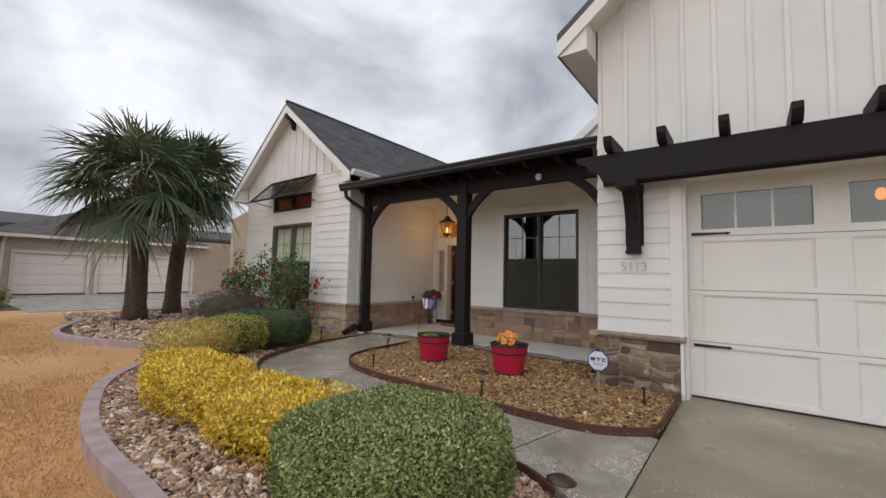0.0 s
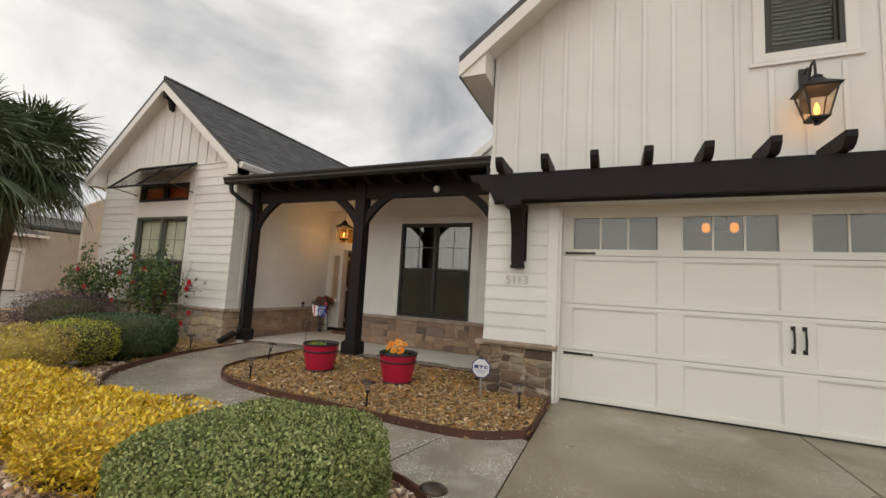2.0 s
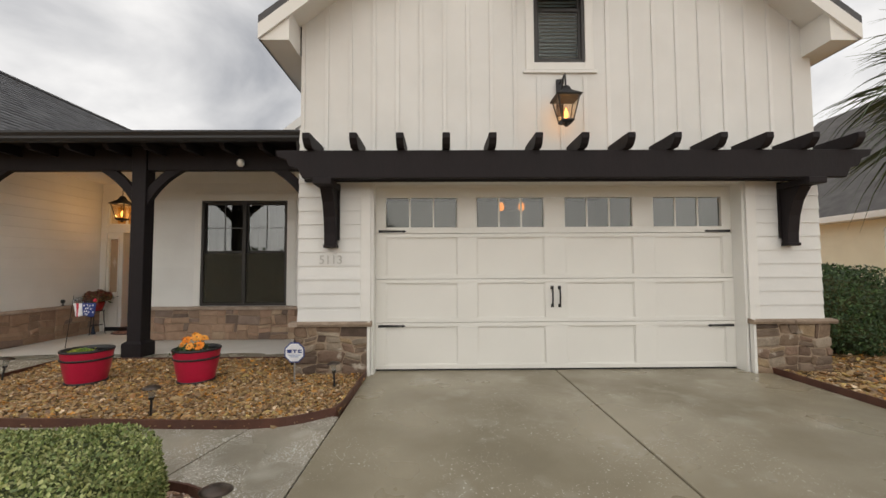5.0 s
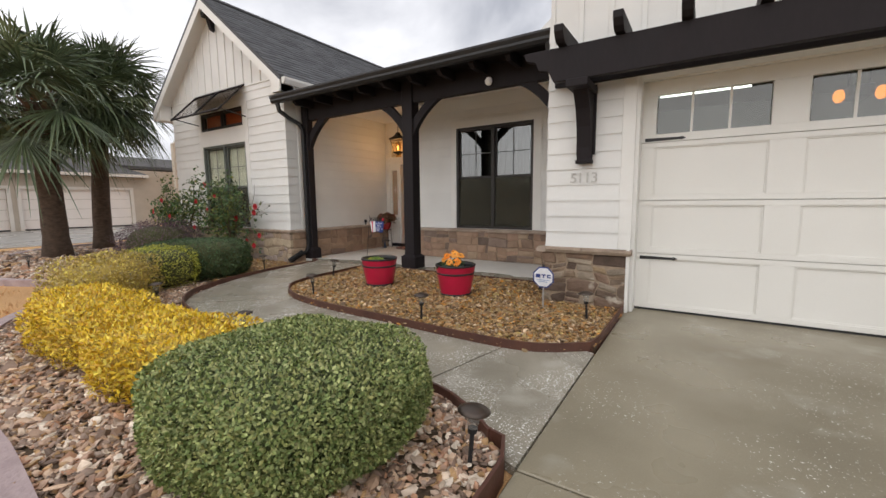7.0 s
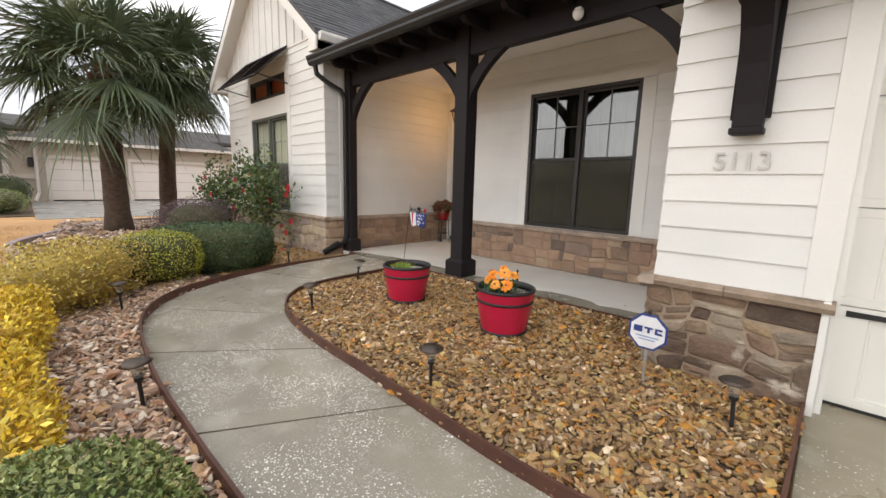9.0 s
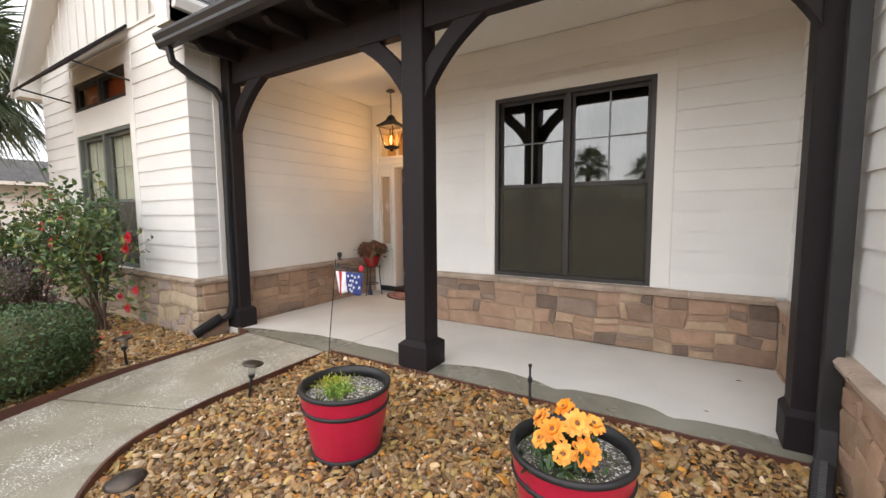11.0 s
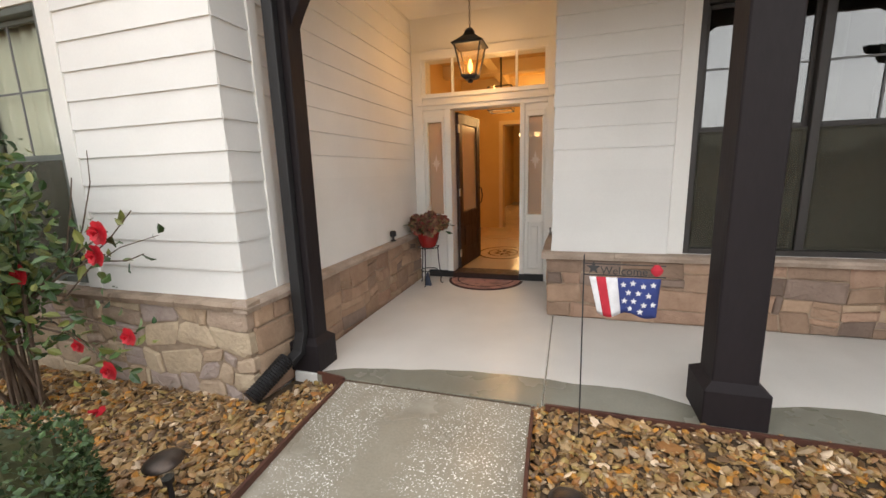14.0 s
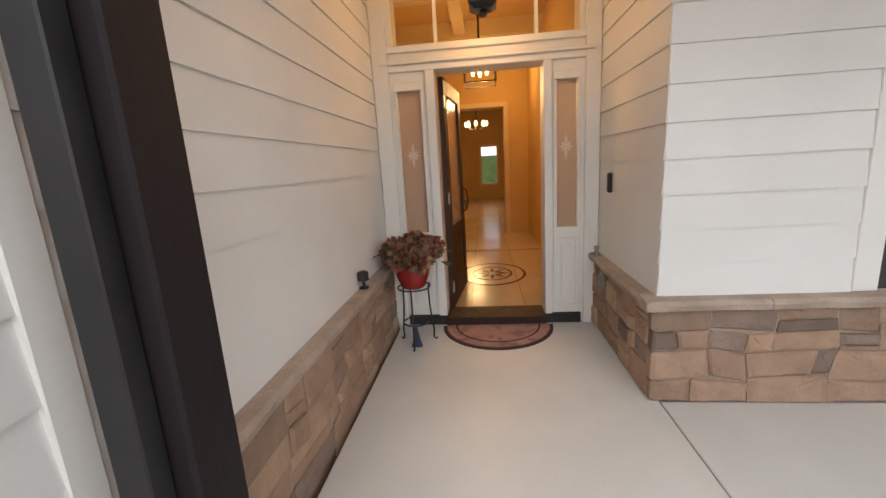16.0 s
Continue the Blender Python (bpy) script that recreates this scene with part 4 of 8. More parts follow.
# gable peak brackets
for x, y0, y1, z in ((WR, 5.92, WY, wt - 0.42),):
    bm = bmesh.new()
    prism(bm, [(y1, z), (y0 + 0.03, z), (y0 + 0.03, z + 0.16), (y1, z + 0.16)], "x", x - 0.07, x + 0.07)
    prism(bm, [(y1, z - 0.25), (y1 - 0.1, z - 0.22), (y0 + 0.12, z), (y1, z)], "x", x - 0.05, x + 0.05)
    tagged(part("gable_bracket", bm, M_DARK, bevel=0.006), "dark timber bracket under the wing's gable peak", "bracket")

# ---- garage door ----
M_DOOR = mat("white_garage_door_paint", (0.79, 0.775, 0.73), (0.75, 0.735, 0.69), 1.2, 0.38, 0.05, 80)
M_GGLASS = pane_glass("garage_glass", (0.62, 0.63, 0.60), 1.95, 0.02)
gd = thing("garage_door", (2.725, 5.98, G), "closed white carriage-style garage door with black strap hinges", "garage door")
COLS = ((0.42, 1.39), (1.66, 2.58), (2.87, 3.80), (4.09, 5.03))
BX0, BX1 = 0.285, 5.165
sec_z = (G + 0.02, 0.76, 1.345, 1.965, 2.60)
for k in range(4):
    z0, z1 = sec_z[k], sec_z[k + 1]
    bm = bmesh.new()
    if k < 3:
        box(bm, BX0, BX1, 5.975, 6.01, z0 + 0.003, z1 - 0.003)
        a, b = z0 + 0.055, z1 - 0.055
        tops = [(BX0, BX1, z0 + 0.003, a), (BX0, BX1, b, z1 - 0.003)]
        edges = [BX0] + [v for c in COLS for v in c] + [BX1]
        tops += [(edges[i], edges[i + 1], a, b) for i in range(0, len(edges), 2)]
        for p, q, c, d in tops:
            box(bm, p, q, 5.953, 5.974, c, d)
        # bevelled panel rims
        for p, q in COLS:
            for u0, u1, v0, v1 in ((p, q, a, a + 0.014), (p, q, b - 0.014, b), (p, p + 0.014, a + 0.014, b - 0.014), (q - 0.014, q, a + 0.014, b - 0.014)):
                box(bm, u0, u1, 5.963, 5.9745, v0, v1)
    else:
        a, b = 2.05, 2.455
        edges = [BX0] + [v for c in COLS for v in c] + [BX1]
        for p, q, c, d in [(BX0, BX1, z0 + 0.003, a), (BX0, BX1, b, z1)] + [(edges[i], edges[i + 1], a, b) for i in range(0, len(edges), 2)]:
            box(bm, p, q, 5.953, 6.01, c, d)
    sec = part("door_section", bm, M_DOOR, gd, bevel=0.0025)
    if k == 3:
        for p, q in COLS:
            w = (q - p) / 3
            for i in range(3):
                bm = bmesh.new()
                box(bm, p + i * w + 0.010, p + (i + 1) * w - 0.010, 5.985, 5.989, a + 0.002, b - 0.002)
                o = part("pane", bm, M_GGLASS, sec)
                o.visible_shadow = False
            bx("muntin", [(p + i * w - 0.011, p + i * w + 0.011, 5.975, 5.995, a, b) for i in (1, 2)], M_DOOR, sec)
for x0, x1, z in ((0.32, 0.70, 1.995), (0.32, 0.69, 0.715), (4.78, 5.14, 1.985), (4.78, 5.14, 0.70)):
    bm = bmesh.new()
    tip = 1 if x0 < 1 else -1
    xa, xb = (x0, x1) if tip > 0 else (x1, x0)
    prism(bm, [(xa, z - 0.018), (xb - tip * 0.05, z - 0.012), (xb - tip * 0.04, z - 0.02), (xb, z), (xb - tip * 0.04, z + 0.02), (xb - tip * 0.05, z + 0.012), (xa, z + 0.018)], "y", 5.945, 5.9525)
    part("strap_hinge", bm, M_BLACK, gd, "black strap hinge")
for x in (2.675, 2.775):
    bm = bmesh.new()
    tube(bm, [(x, 5.952, 0.98), (x, 5.925, 1.0), (x, 5.915, 1.04), (x, 5.91, 1.10), (x, 5.915, 1.16), (x, 5.925, 1.20), (x, 5.952, 1.22)], 0.011)
    box(bm, x - 0.02, x + 0.02, 5.945, 5.9525, 0.955, 1.0)
    box(bm, x - 0.02, x + 0.02, 5.945, 5.9525, 1.20, 1.245)
    part("pull_handle", bm, M_BLACK, gd, "black pull handle")
bx("weather_seal", (BX0, BX1, 5.96, 6.0, G, G + 0.02), M_BLACK, gd)
structure(bx("garage_jamb", [(OX0 - 0.001, BX0, 5.76, 6.06, G, OZ), (BX1, OX1 + 0.001, 5.76, 6.06, G, OZ), (BX0, BX1, 5.92, 6.06, 2.602, OZ)], M_WHITE), "white jambs of the garage opening")
structure(bx("floor_garage", (GX0 + 0.2, GX1 - 0.2, 6.0, 12.8, -0.1, G - 0.004), M_CONC), "concrete garage floor")
structure(bx("ceiling_garage", (GX0 + 0.2, GX1 - 0.2, 6.05, 12.8, 3.55, 3.6), M_ROOM), "garage ceiling")
M_TUBE, M_AMBER = glow("fluorescent_glow", (0.9, 1.0, 0.97), 5.0), glow("amber_bulb_glow", (1.0, 0.30, 0.03), 2.4)
tl = thing("tube_light", (0.8, 10.0, 3.3), "lit fluorescent tube light hung in the garage", "light")
bm = bmesh.new()
tube(bm, [(0.1, 10.0, 3.31), (1.5, 10.0, 3.31)], 0.03)
part("tube", bm, M_TUBE, tl)
bx("housing", (0.05, 1.55, 9.93, 10.07, 3.345, 3.55), M_WHITE, tl)
op = thing("garage_opener", (2.87, 10.1, 2.95), "ceiling garage-door opener with two amber bulbs", "door opener")
bx("body", (2.72, 3.02, 9.9, 10.4, 2.92, 3.10), M_BLACK, op, bevel=0.02)
bx("hanger", [(2.74, 2.76, 10.1, 10.12, 3.1, 3.55), (2.98, 3.0, 10.1, 10.12, 3.1, 3.55)], M_BLACK, op)
for x in (2.62, 3.10):
    bm = bmesh.new()
    lathe(bm, [(0.03, -0.10), (0.07, -0.05), (0.075, 0.02), (0.05, 0.08), (0.02, 0.10)], (x, 9.95, 2.95), 12)
    part("bulb", bm, M_AMBER, op)
lamp("garage_light", (1.0, 9.9, 3.1), 6, (0.95, 1.0, 0.98), 0.3)

# ---- pergola over the garage ----
pg = thing("pergola", (2.75, 5.4, 2.6), "dark brown timber eyebrow pergola bracketed over the garage door", "pergola")
bm = bmesh.new()
prism(bm, [(-0.83, 2.92), (-0.80, 2.84), (-0.70, 2.81), (-0.66, 2.72), (-0.56, 2.70), (-0.50, 2.58), (6.12, 2.58), (6.18, 2.70), (6.28, 2.72), (6.32, 2.81), (6.42, 2.84), (6.45, 2.92)], "y", 5.29, 5.36)
part("front_beam", bm, M_DARK, pg, bevel=0.005)
bx("ledger", (-0.60, 6.10, 5.66, 5.745 - 0.03, 2.62, 2.92), M_DARK, pg, bevel=0.005)
for k in range(13):
    x = -0.41 + 0.548 * k
    bm = bmesh.new()
    prism(bm, [(5.13, 3.085), (5.72, 3.085), (5.72, 2.925), (5.22, 2.925), (5.17, 2.96), (5.13, 3.02)], "x", x - 0.045, x + 0.045)
    part("rafter", bm, M_DARK, pg, bevel=0.004)
for xc in (-0.25, 5.72):
    bm = bmesh.new()
    prof = [(5.715, 1.80), (5.62, 1.80), (5.615, 1.93), (5.58, 2.15), (5.52, 2.33), (5.42, 2.48), (5.30, 2.56), (5.27, 2.578), (5.715, 2.578)]
    prism(bm, prof, "x", xc - 0.075, xc + 0.075)
    br = part("corbel", bm, M_DARK, pg, bevel=0.004)
    bx("back_plate", (xc - 0.10, xc + 0.10, 5.70, 5.728, 1.86, 2.60), M_DARK, br)
    bx("foot_block", (xc - 0.085, xc + 0.085, 5.60, 5.715, 1.76, 1.80), M_DARK, br, bevel=0.006)
    bx("cap_block", (xc - 0.11, xc + 0.11, 5.24, 5.715, 2.50, 2.577), M_DARK, br, bevel=0.006)

# house number
M_NUM = mat("satin_nickel", (0.56, 0.55, 0.52), (0.46, 0.45, 0.42), 20, 0.35, 0.02, metal=0.6)
def lettering(text, size, depth, material, name):
    """The built-in font's letters as a mesh standing on the x axis."""
    c = bpy.data.curves.new(name, "FONT")
    c.body, c.size, c.extrude, c.align_x = text, size, depth, "CENTER"
    tmp = new(name, c)
    bpy.context.view_layer.update()
    me_ = bpy.data.meshes.new_from_object(tmp.evaluated_get(bpy.context.evaluated_depsgraph_get()))
    bpy.data.objects.remove(tmp)
    me_.materials.append(material)
    return me_


num = thing("house_number", (-0.265, GY - 0.026, 1.555), "brushed metal house number 5113 on the garage pier", "house number")
for k, ch_ in enumerate("5113"):
    o = new("numeral", lettering(ch_, 0.16, 0.006, M_NUM, "numeral"))
    o.parent = num
    o.matrix_basis = pose(-0.115 + 0.077 * k, 0, 0, 90, 0, 0)

# ---- porch timber ----
def post(name, x, y, label, w=0.105, pw=0.15, z1=3.35):
    t = thing(name, (x, y, P - 0.04), label, "post", "porch posts")
    bx("shaft", (x - w, x + w, y - w, y + w, P + 0.22, z1), M_DARK, t, bevel=0.008)
    bx("plinth", (x - pw, x + pw, y - pw, y + pw, P - 0.005, P + 0.20), M_DARK, t, bevel=0.006)
    bm = bmesh.new()
    a, b = pw, w
    for (r0, h0), (r1, h1) in (((a, P + 0.20), (b, P + 0.235)),):
        lo = [bm.verts.new((x + sx * r0, y + sy * r0, h0)) for sx, sy in ((-1, -1), (1, -1), (1, 1), (-1, 1))]
        hi = [bm.verts.new((x + sx * r1, y + sy * r1, h1)) for sx, sy in ((-1, -1), (1, -1), (1, 1), (-1, 1))]
        for i in range(4):
            bm.faces.new((lo[i], lo[(i + 1) % 4], hi[(i + 1) % 4], hi[i]))
        bm.faces.new(lo[::-1])
        bm.faces.new(hi)
    part("plinth_cap", bm, M_DARK, t)
    return t


def brace(t, x, y, sg, w=0.53, h=0.55, zt=3.0, d=0.045):
    """A sawn knee brace: shallow curve below, nearly straight above, with a gap in the corner behind it."""
    n = 12
    def bend(p, c, q, u):
        return tuple((1 - u) ** 2 * i + 2 * u * (1 - u) * j + u * u * k for i, j, k in zip(p, c, q))
    ring = []
    bm = bmesh.new()
    for i in range(n + 1):
        o = bend((-0.01, -h + 0.27), (0.11, -0.125), (0.35, 0.07), i / n)
        q = bend((-0.01, -h), (0.155, -0.205), (w, 0.005), i / n)
        ring.append([bm.verts.new((x + sg * p[0], y + s, zt + p[1])) for p, s in ((o, -d), (q, -d), (q, d), (o, d))])
    for p, q in zip(ring, ring[1:]):
        for k in range(4):
            j = (k + 1) % 4
            bm.faces.new((p[k], p[j], q[j], q[k]))
    bm.faces.new(ring[0])
    bm.faces.new(ring[-1][::-1])
    return part("brace", bm, M_DARK, t, bevel=0.004)


pl = post("porch_post", -5.97, PY - 0.055, "dark painted square timber post on a plinth by the wing", 0.075, 0.115)
pm = post("porch_post", -3.385, PY - 0.01, "dark painted square timber post between the porch bays")
pr = post("porch_post", -0.80, PY + 0.05, "dark painted square timber post against the garage wall", 0.09, 0.115)
brace(pl, -5.895, PY - 0.03, 1)
brace(pm, -3.49, PY - 0.03, -1)
brace(pm, -3.28, PY - 0.03, 1)
brace(pr, -0.89, PY - 0.03, -1)
hb = thing("porch_beam", (-3.3, PY, 2.99), "dark painted porch header beam", "beam")
bx("header", [(WX1 + 0.03, -6.047, PY - 0.085, PY + 0.02, 3.0, 3.355), (-5.893, -3.492, PY - 0.085, PY + 0.02, 3.0, 3.355), (-3.278, -0.892, PY - 0.085, PY + 0.02, 3.0, 3.355)], M_DARK, hb, bevel=0.006)
for k in range(10):
    x = -5.75 + 0.545 * k
    bm = bmesh.new()
    prism(bm, [(6.12, 3.34), (PY - 0.087, 3.36), (PY - 0.087, 3.21), (6.18, 3.21), (6.12, 3.26)], "x", x - 0.035, x + 0.035)
    part("rafter_tail", bm, M_DARK, hb)
structure(bx("soffit_dark", (WX1 + 0.1, GX0 - 0.01, 6.05, PY + 0.02, 3.362, 3.385), M_DARK), "dark boarded eave soffit of the porch")
gut = thing("porch_gutter", (-3.4, 6.0, 3.25), "black half-round gutter and downspouts along the porch eave", "gutter")
bm = bmesh.new()
prism(bm, [(6.06, 3.40), (5.93, 3.40), (5.93, 3.375), (5.955, 3.33), (5.955, 3.30), (5.985, 3.265), (6.06, 3.265)], "x", -6.23, GX0 - 0.03)
part("trough", bm, M_BLACK, gut)


def square_pipe(name, pts, parent, w=0.04, d=0.03, label=""):
    bm = bmesh.new()
    pts = [Vector(p) for p in pts]
    ring = []
    for i, p in enumerate(pts):
        dd = (pts[min(i + 1, len(pts) - 1)] - pts[max(i - 1, 0)]).normalized()
        u = Vector((1, 0, 0))
        v = dd.cross(u).normalized()
        u = v.cross(dd).normalized()
        ring.append([bm.verts.new(p + a * w * u + b * d * v) for a, b in ((-1, -1), (1, -1), (1, 1), (-1, 1))])
    for p, q in zip(ring, ring[1:]):
        for k in range(4):
            j = (k + 1) % 4
            bm.faces.new((p[k], p[j], q[j], q[k]))
    bm.faces.new(ring[0])
    bm.faces.new(ring[-1][::-1])
    return part(name, bm, M_BLACK, parent, label, bevel=0.004)


square_pipe("downspout", [(-6.10, 6.02, 3.27), (-6.09, 6.04, 3.13), (-6.04, 6.20, 3.02), (-5.99, 6.42, 2.92), (-5.977, 6.488, 2.80), (-5.977, 6.488, 0.50), (-5.985, 6.45, 0.36), (-6.015, 6.38, 0.31)], gut, 0.037, 0.027)
square_pipe("downspout", [(-0.80, 6.02, 3.27), (-0.79, 6.06, 3.13), (-0.78, 6.35, 3.0), (-0.77, 6.47, 2.9), (-0.77, 6.47, 0.42), (-0.78, 6.42, 0.33), (-0.80, 6.34, 0.26)], gut)


def corrugated(at, to, r=0.048):
    bm = bmesh.new()
    pts, rad = [], []
    a, b = Vector(at), Vector(to)
    for i in range(36):
        pts.append(a.lerp(b, i / 35))
        rad.append(r if i % 2 else r * 0.86)
    tube(bm, pts, rad, 10)
    return part("drain_hose", bm, M_BLACK, gut, "black corrugated drain hose")


corrugated((-6.02, 6.37, 0.34), (-6.10, 6.10, 0.19), 0.06)
corrugated((-0.80, 6.35, 0.27), (-0.86, 6.10, 0.175))
cam_t = thing("security_camera", (-1.85, PY - 0.115, 3.09), "small white dome security camera on the porch beam", "security camera")
bm = bmesh.new()
lathe(bm, [(0.05, 0.0), (0.055, -0.02), (0.05, -0.05), (0.03, -0.075), (0.01, -0.08)], (-1.85, PY - 0.135, 3.12), 16)
part("dome", bm, M_WHITE, cam_t, smooth=True)
bx("bracket", (-1.88, -1.82, PY - 0.155, PY - 0.084, 3.12, 3.15), M_WHITE, cam_t)

# ---- lanterns ----
M_FLAME = glow("warm_bulb_glow", (1.0, 0.42, 0.10), 4.0)


def lantern(name, at, label, s=1.0, group="lanterns"):
    """A tapered four-sided lantern, its top at the given point."""
    t = thing(name, at, label, "lantern", group)
    x, y, z = at
    bm = bmesh.new()
    def frustum(r0, z0, r1, z1, cap=True):
        lo = [bm.verts.new((x + s * r0 * a, y + s * r0 * b, z + s * z0)) for a, b in ((-1, -1), (1, -1), (1, 1), (-1, 1))]
        hi = [bm.verts.new((x + s * r1 * a, y + s * r1 * b, z + s * z1)) for a, b in ((-1, -1), (1, -1), (1, 1), (-1, 1))]
        for i in range(4):
            bm.faces.new((lo[i], lo[(i + 1) % 4], hi[(i + 1) % 4], hi[i]))
        if cap:
            bm.faces.new(lo[::-1])
            bm.faces.new(hi)
    frustum(0.145, -0.165, 0.155, -0.15)
    frustum(0.155, -0.15, 0.06, -0.075)
    frustum(0.06, -0.075, 0.035, -0.03)
    frustum(0.045, -0.03, 0.02, 0.0)
    part("roof", bm, M_BLACK, t)
    for sx, sy in ((-1, -1), (1, -1), (1, 1), (-1, 1)):
        bm = bmesh.new()
        tube(bm, [(x + s * sx * 0.125, y + s * sy * 0.125, z - s * 0.165), (x + s * sx * 0.07, y + s * sy * 0.07, z - s * 0.43)], 0.008 * s, 6)
        part("corner_bar", bm, M_BLACK, t)
    bm = bmesh.new()
    frustum(0.08, -0.445, 0.08, -0.43)
    frustum(0.05, -0.47, 0.08, -0.445)
    lathe(bm, [(0.022 * s, -0.50 * s), (0.028 * s, -0.485 * s), (0.02 * s, -0.47 * s)], at, 10)
    part("base", bm, M_BLACK, t)
    bm = bmesh.new()
    frustum(0.068, -0.43, 0.122, -0.168, False)
    g = part("glass", bm, M_GLASS_SEED, t, "seeded lantern glass")
    g.visible_shadow = False
    bm = bmesh.new()
    lathe(bm, [(0.008 * s, -0.40 * s), (0.022 * s, -0.375 * s), (0.024 * s, -0.34 * s), (0.012 * s, -0.30 * s), (0.005 * s, -0.28 * s)], at, 12)
    part("bulb", bm, M_FLAME, t, "glowing warm bulb", smooth=True).visible_shadow = False
    return t


pend = lantern("pendant_lantern", (-5.25, 8.62, 2.985), "lit black pendant lantern hung from the porch ceiling", 1.05)
bm = bmesh.new()
for i in range(9):
    zc = 3.0 + i * 0.036
    o = (0.010, 0.0) if i % 2 else (0.0, 0.010)
    tube(bm, [(-5.25 + o[0] * math.cos(a), 8.62 + o[1] * math.cos(a), zc + 0.02 * math.sin(a)) for a in [k * math.pi / 5 for k in range(11)]], 0.0035, 5)
part("chain", bm, M_BLACK, pend)
bm = bmesh.new()
lathe(bm, [(0.065, 0.0), (0.065, 0.012), (0.04, 0.03)], (-5.25, 8.62, 3.325), 20)
part("canopy", bm, M_BLACK, pend)
lamp("pendant_light", (-5.25, 8.62, 2.62), 6.0, (1.0, 0.55, 0.22), 0.05)

wl_ = lantern("wall_lantern", (2.76, 5.47, 3.80), "lit black carriage lantern on the garage gable", 1.05)
bm = bmesh.new()
tube(bm, [(2.76, 5.73, 3.62), (2.76, 5.62, 3.70), (2.76, 5.60, 3.86), (2.76, 5.56, 3.95), (2.76, 5.49, 3.96), (2.76, 5.47, 3.88), (2.76, 5.47, 3.80)], 0.013)
tube(bm, [(2.76, 5.73, 3.93), (2.76, 5.64, 3.97), (2.76, 5.58, 3.93), (2.76, 5.62, 3.88)], 0.009)
box(bm, 2.715, 2.805, 5.715, 5.735, 3.50, 4.0)
part("scroll_arm", bm, M_BLACK, wl_)
lamp("lantern_light", (2.76, 5.47, 3.46), 0.9, (1.0, 0.52, 0.20), 0.05)

# ---- entry ----
M_MAHOG = mat("dark_mahogany_door", (0.034, 0.011, 0.007), (0.02, 0.006, 0.004), 3, 0.5, 0.2, 60, stretch=(6, 6, 0.5))
M_FROST = pane_glass("etched_glass", (0.86, 0.80, 0.72), 1.35, 0.25, (0.62, 0.52, 0.42), 0.42)
M_BRASS = mat("aged_bronze_handle", (0.10, 0.07, 0.045), None, 10, 0.3, 0.03, metal=0.8)
bm = bmesh.new()
cy = DOORY - 0.03
for x0, x1, z0, z1 in ((WX1 + 0.02, SL[0] - 0.04, P, TRZ[1] + 0.1), (SL[1] + 0.03, DX0, P, DZ1), (DX1, SR[0] - 0.03, P, DZ1), (SR[1] + 0.04, NX - 0.02, P, TRZ[1] + 0.1),
                       (SL[0] - 0.04, SR[1] + 0.04, DZ1, DZ1 + 0.05), (SL[0] - 0.04, SR[1] + 0.04, TRZ[0] - 0.05, TRZ[0]), (SL[0] - 0.04, SR[1] + 0.04, TRZ[1], TRZ[1] + 0.1)):
    box(bm, x0, x1, cy, DOORY, z0, z1)
box(bm, SL[0] - 0.10, SR[1] + 0.10, cy - 0.03, cy, DZ1 + 0.05, DZ1 + 0.075)
for s0, s1 in (SL, SR):
    for x0, x1, z0, z1 in ((s0 - 0.015, s1 + 0.01, P + 0.09, P + 0.16), (s0 - 0.015, s0 + 0.02, P + 0.16, 0.93), (s1 - 0.025, s1 + 0.01, P + 0.16, 0.93), (s0 - 0.015, s1 + 0.01, 0.93, 1.02),
                           (s0 - 0.015, s0 + 0.012, 1.02, 2.16), (s1 - 0.017, s1 + 0.01, 1.02, 2.16), (s0 - 0.015, s1 + 0.01, 2.16, 2.22)):
        box(bm, x0, x1, cy + 0.012, DOORY, z0, z1)
    box(bm, s0 + 0.05, s1 - 0.055, cy + 0.02, DOORY, P + 0.21, 0.88)
part("casing", bm, M_WHITE, wall_entry, "white moulded casing", bevel=0.004)
bx("sill", [(SL[0] - 0.02, DX0, cy - 0.004, DOORY, P + 0.004, P + 0.085), (DX1, SR[1] + 0.02, cy - 0.004, DOORY, P + 0.004, P + 0.085)], M_BLACK, wall_entry, "dark sidelight sill")
bx("threshold", (DX0, DX1, cy - 0.05, DOORY + 0.2, P, DZ0), M_MAHOG, wall_entry, "dark wooden threshold", bevel=0.006)
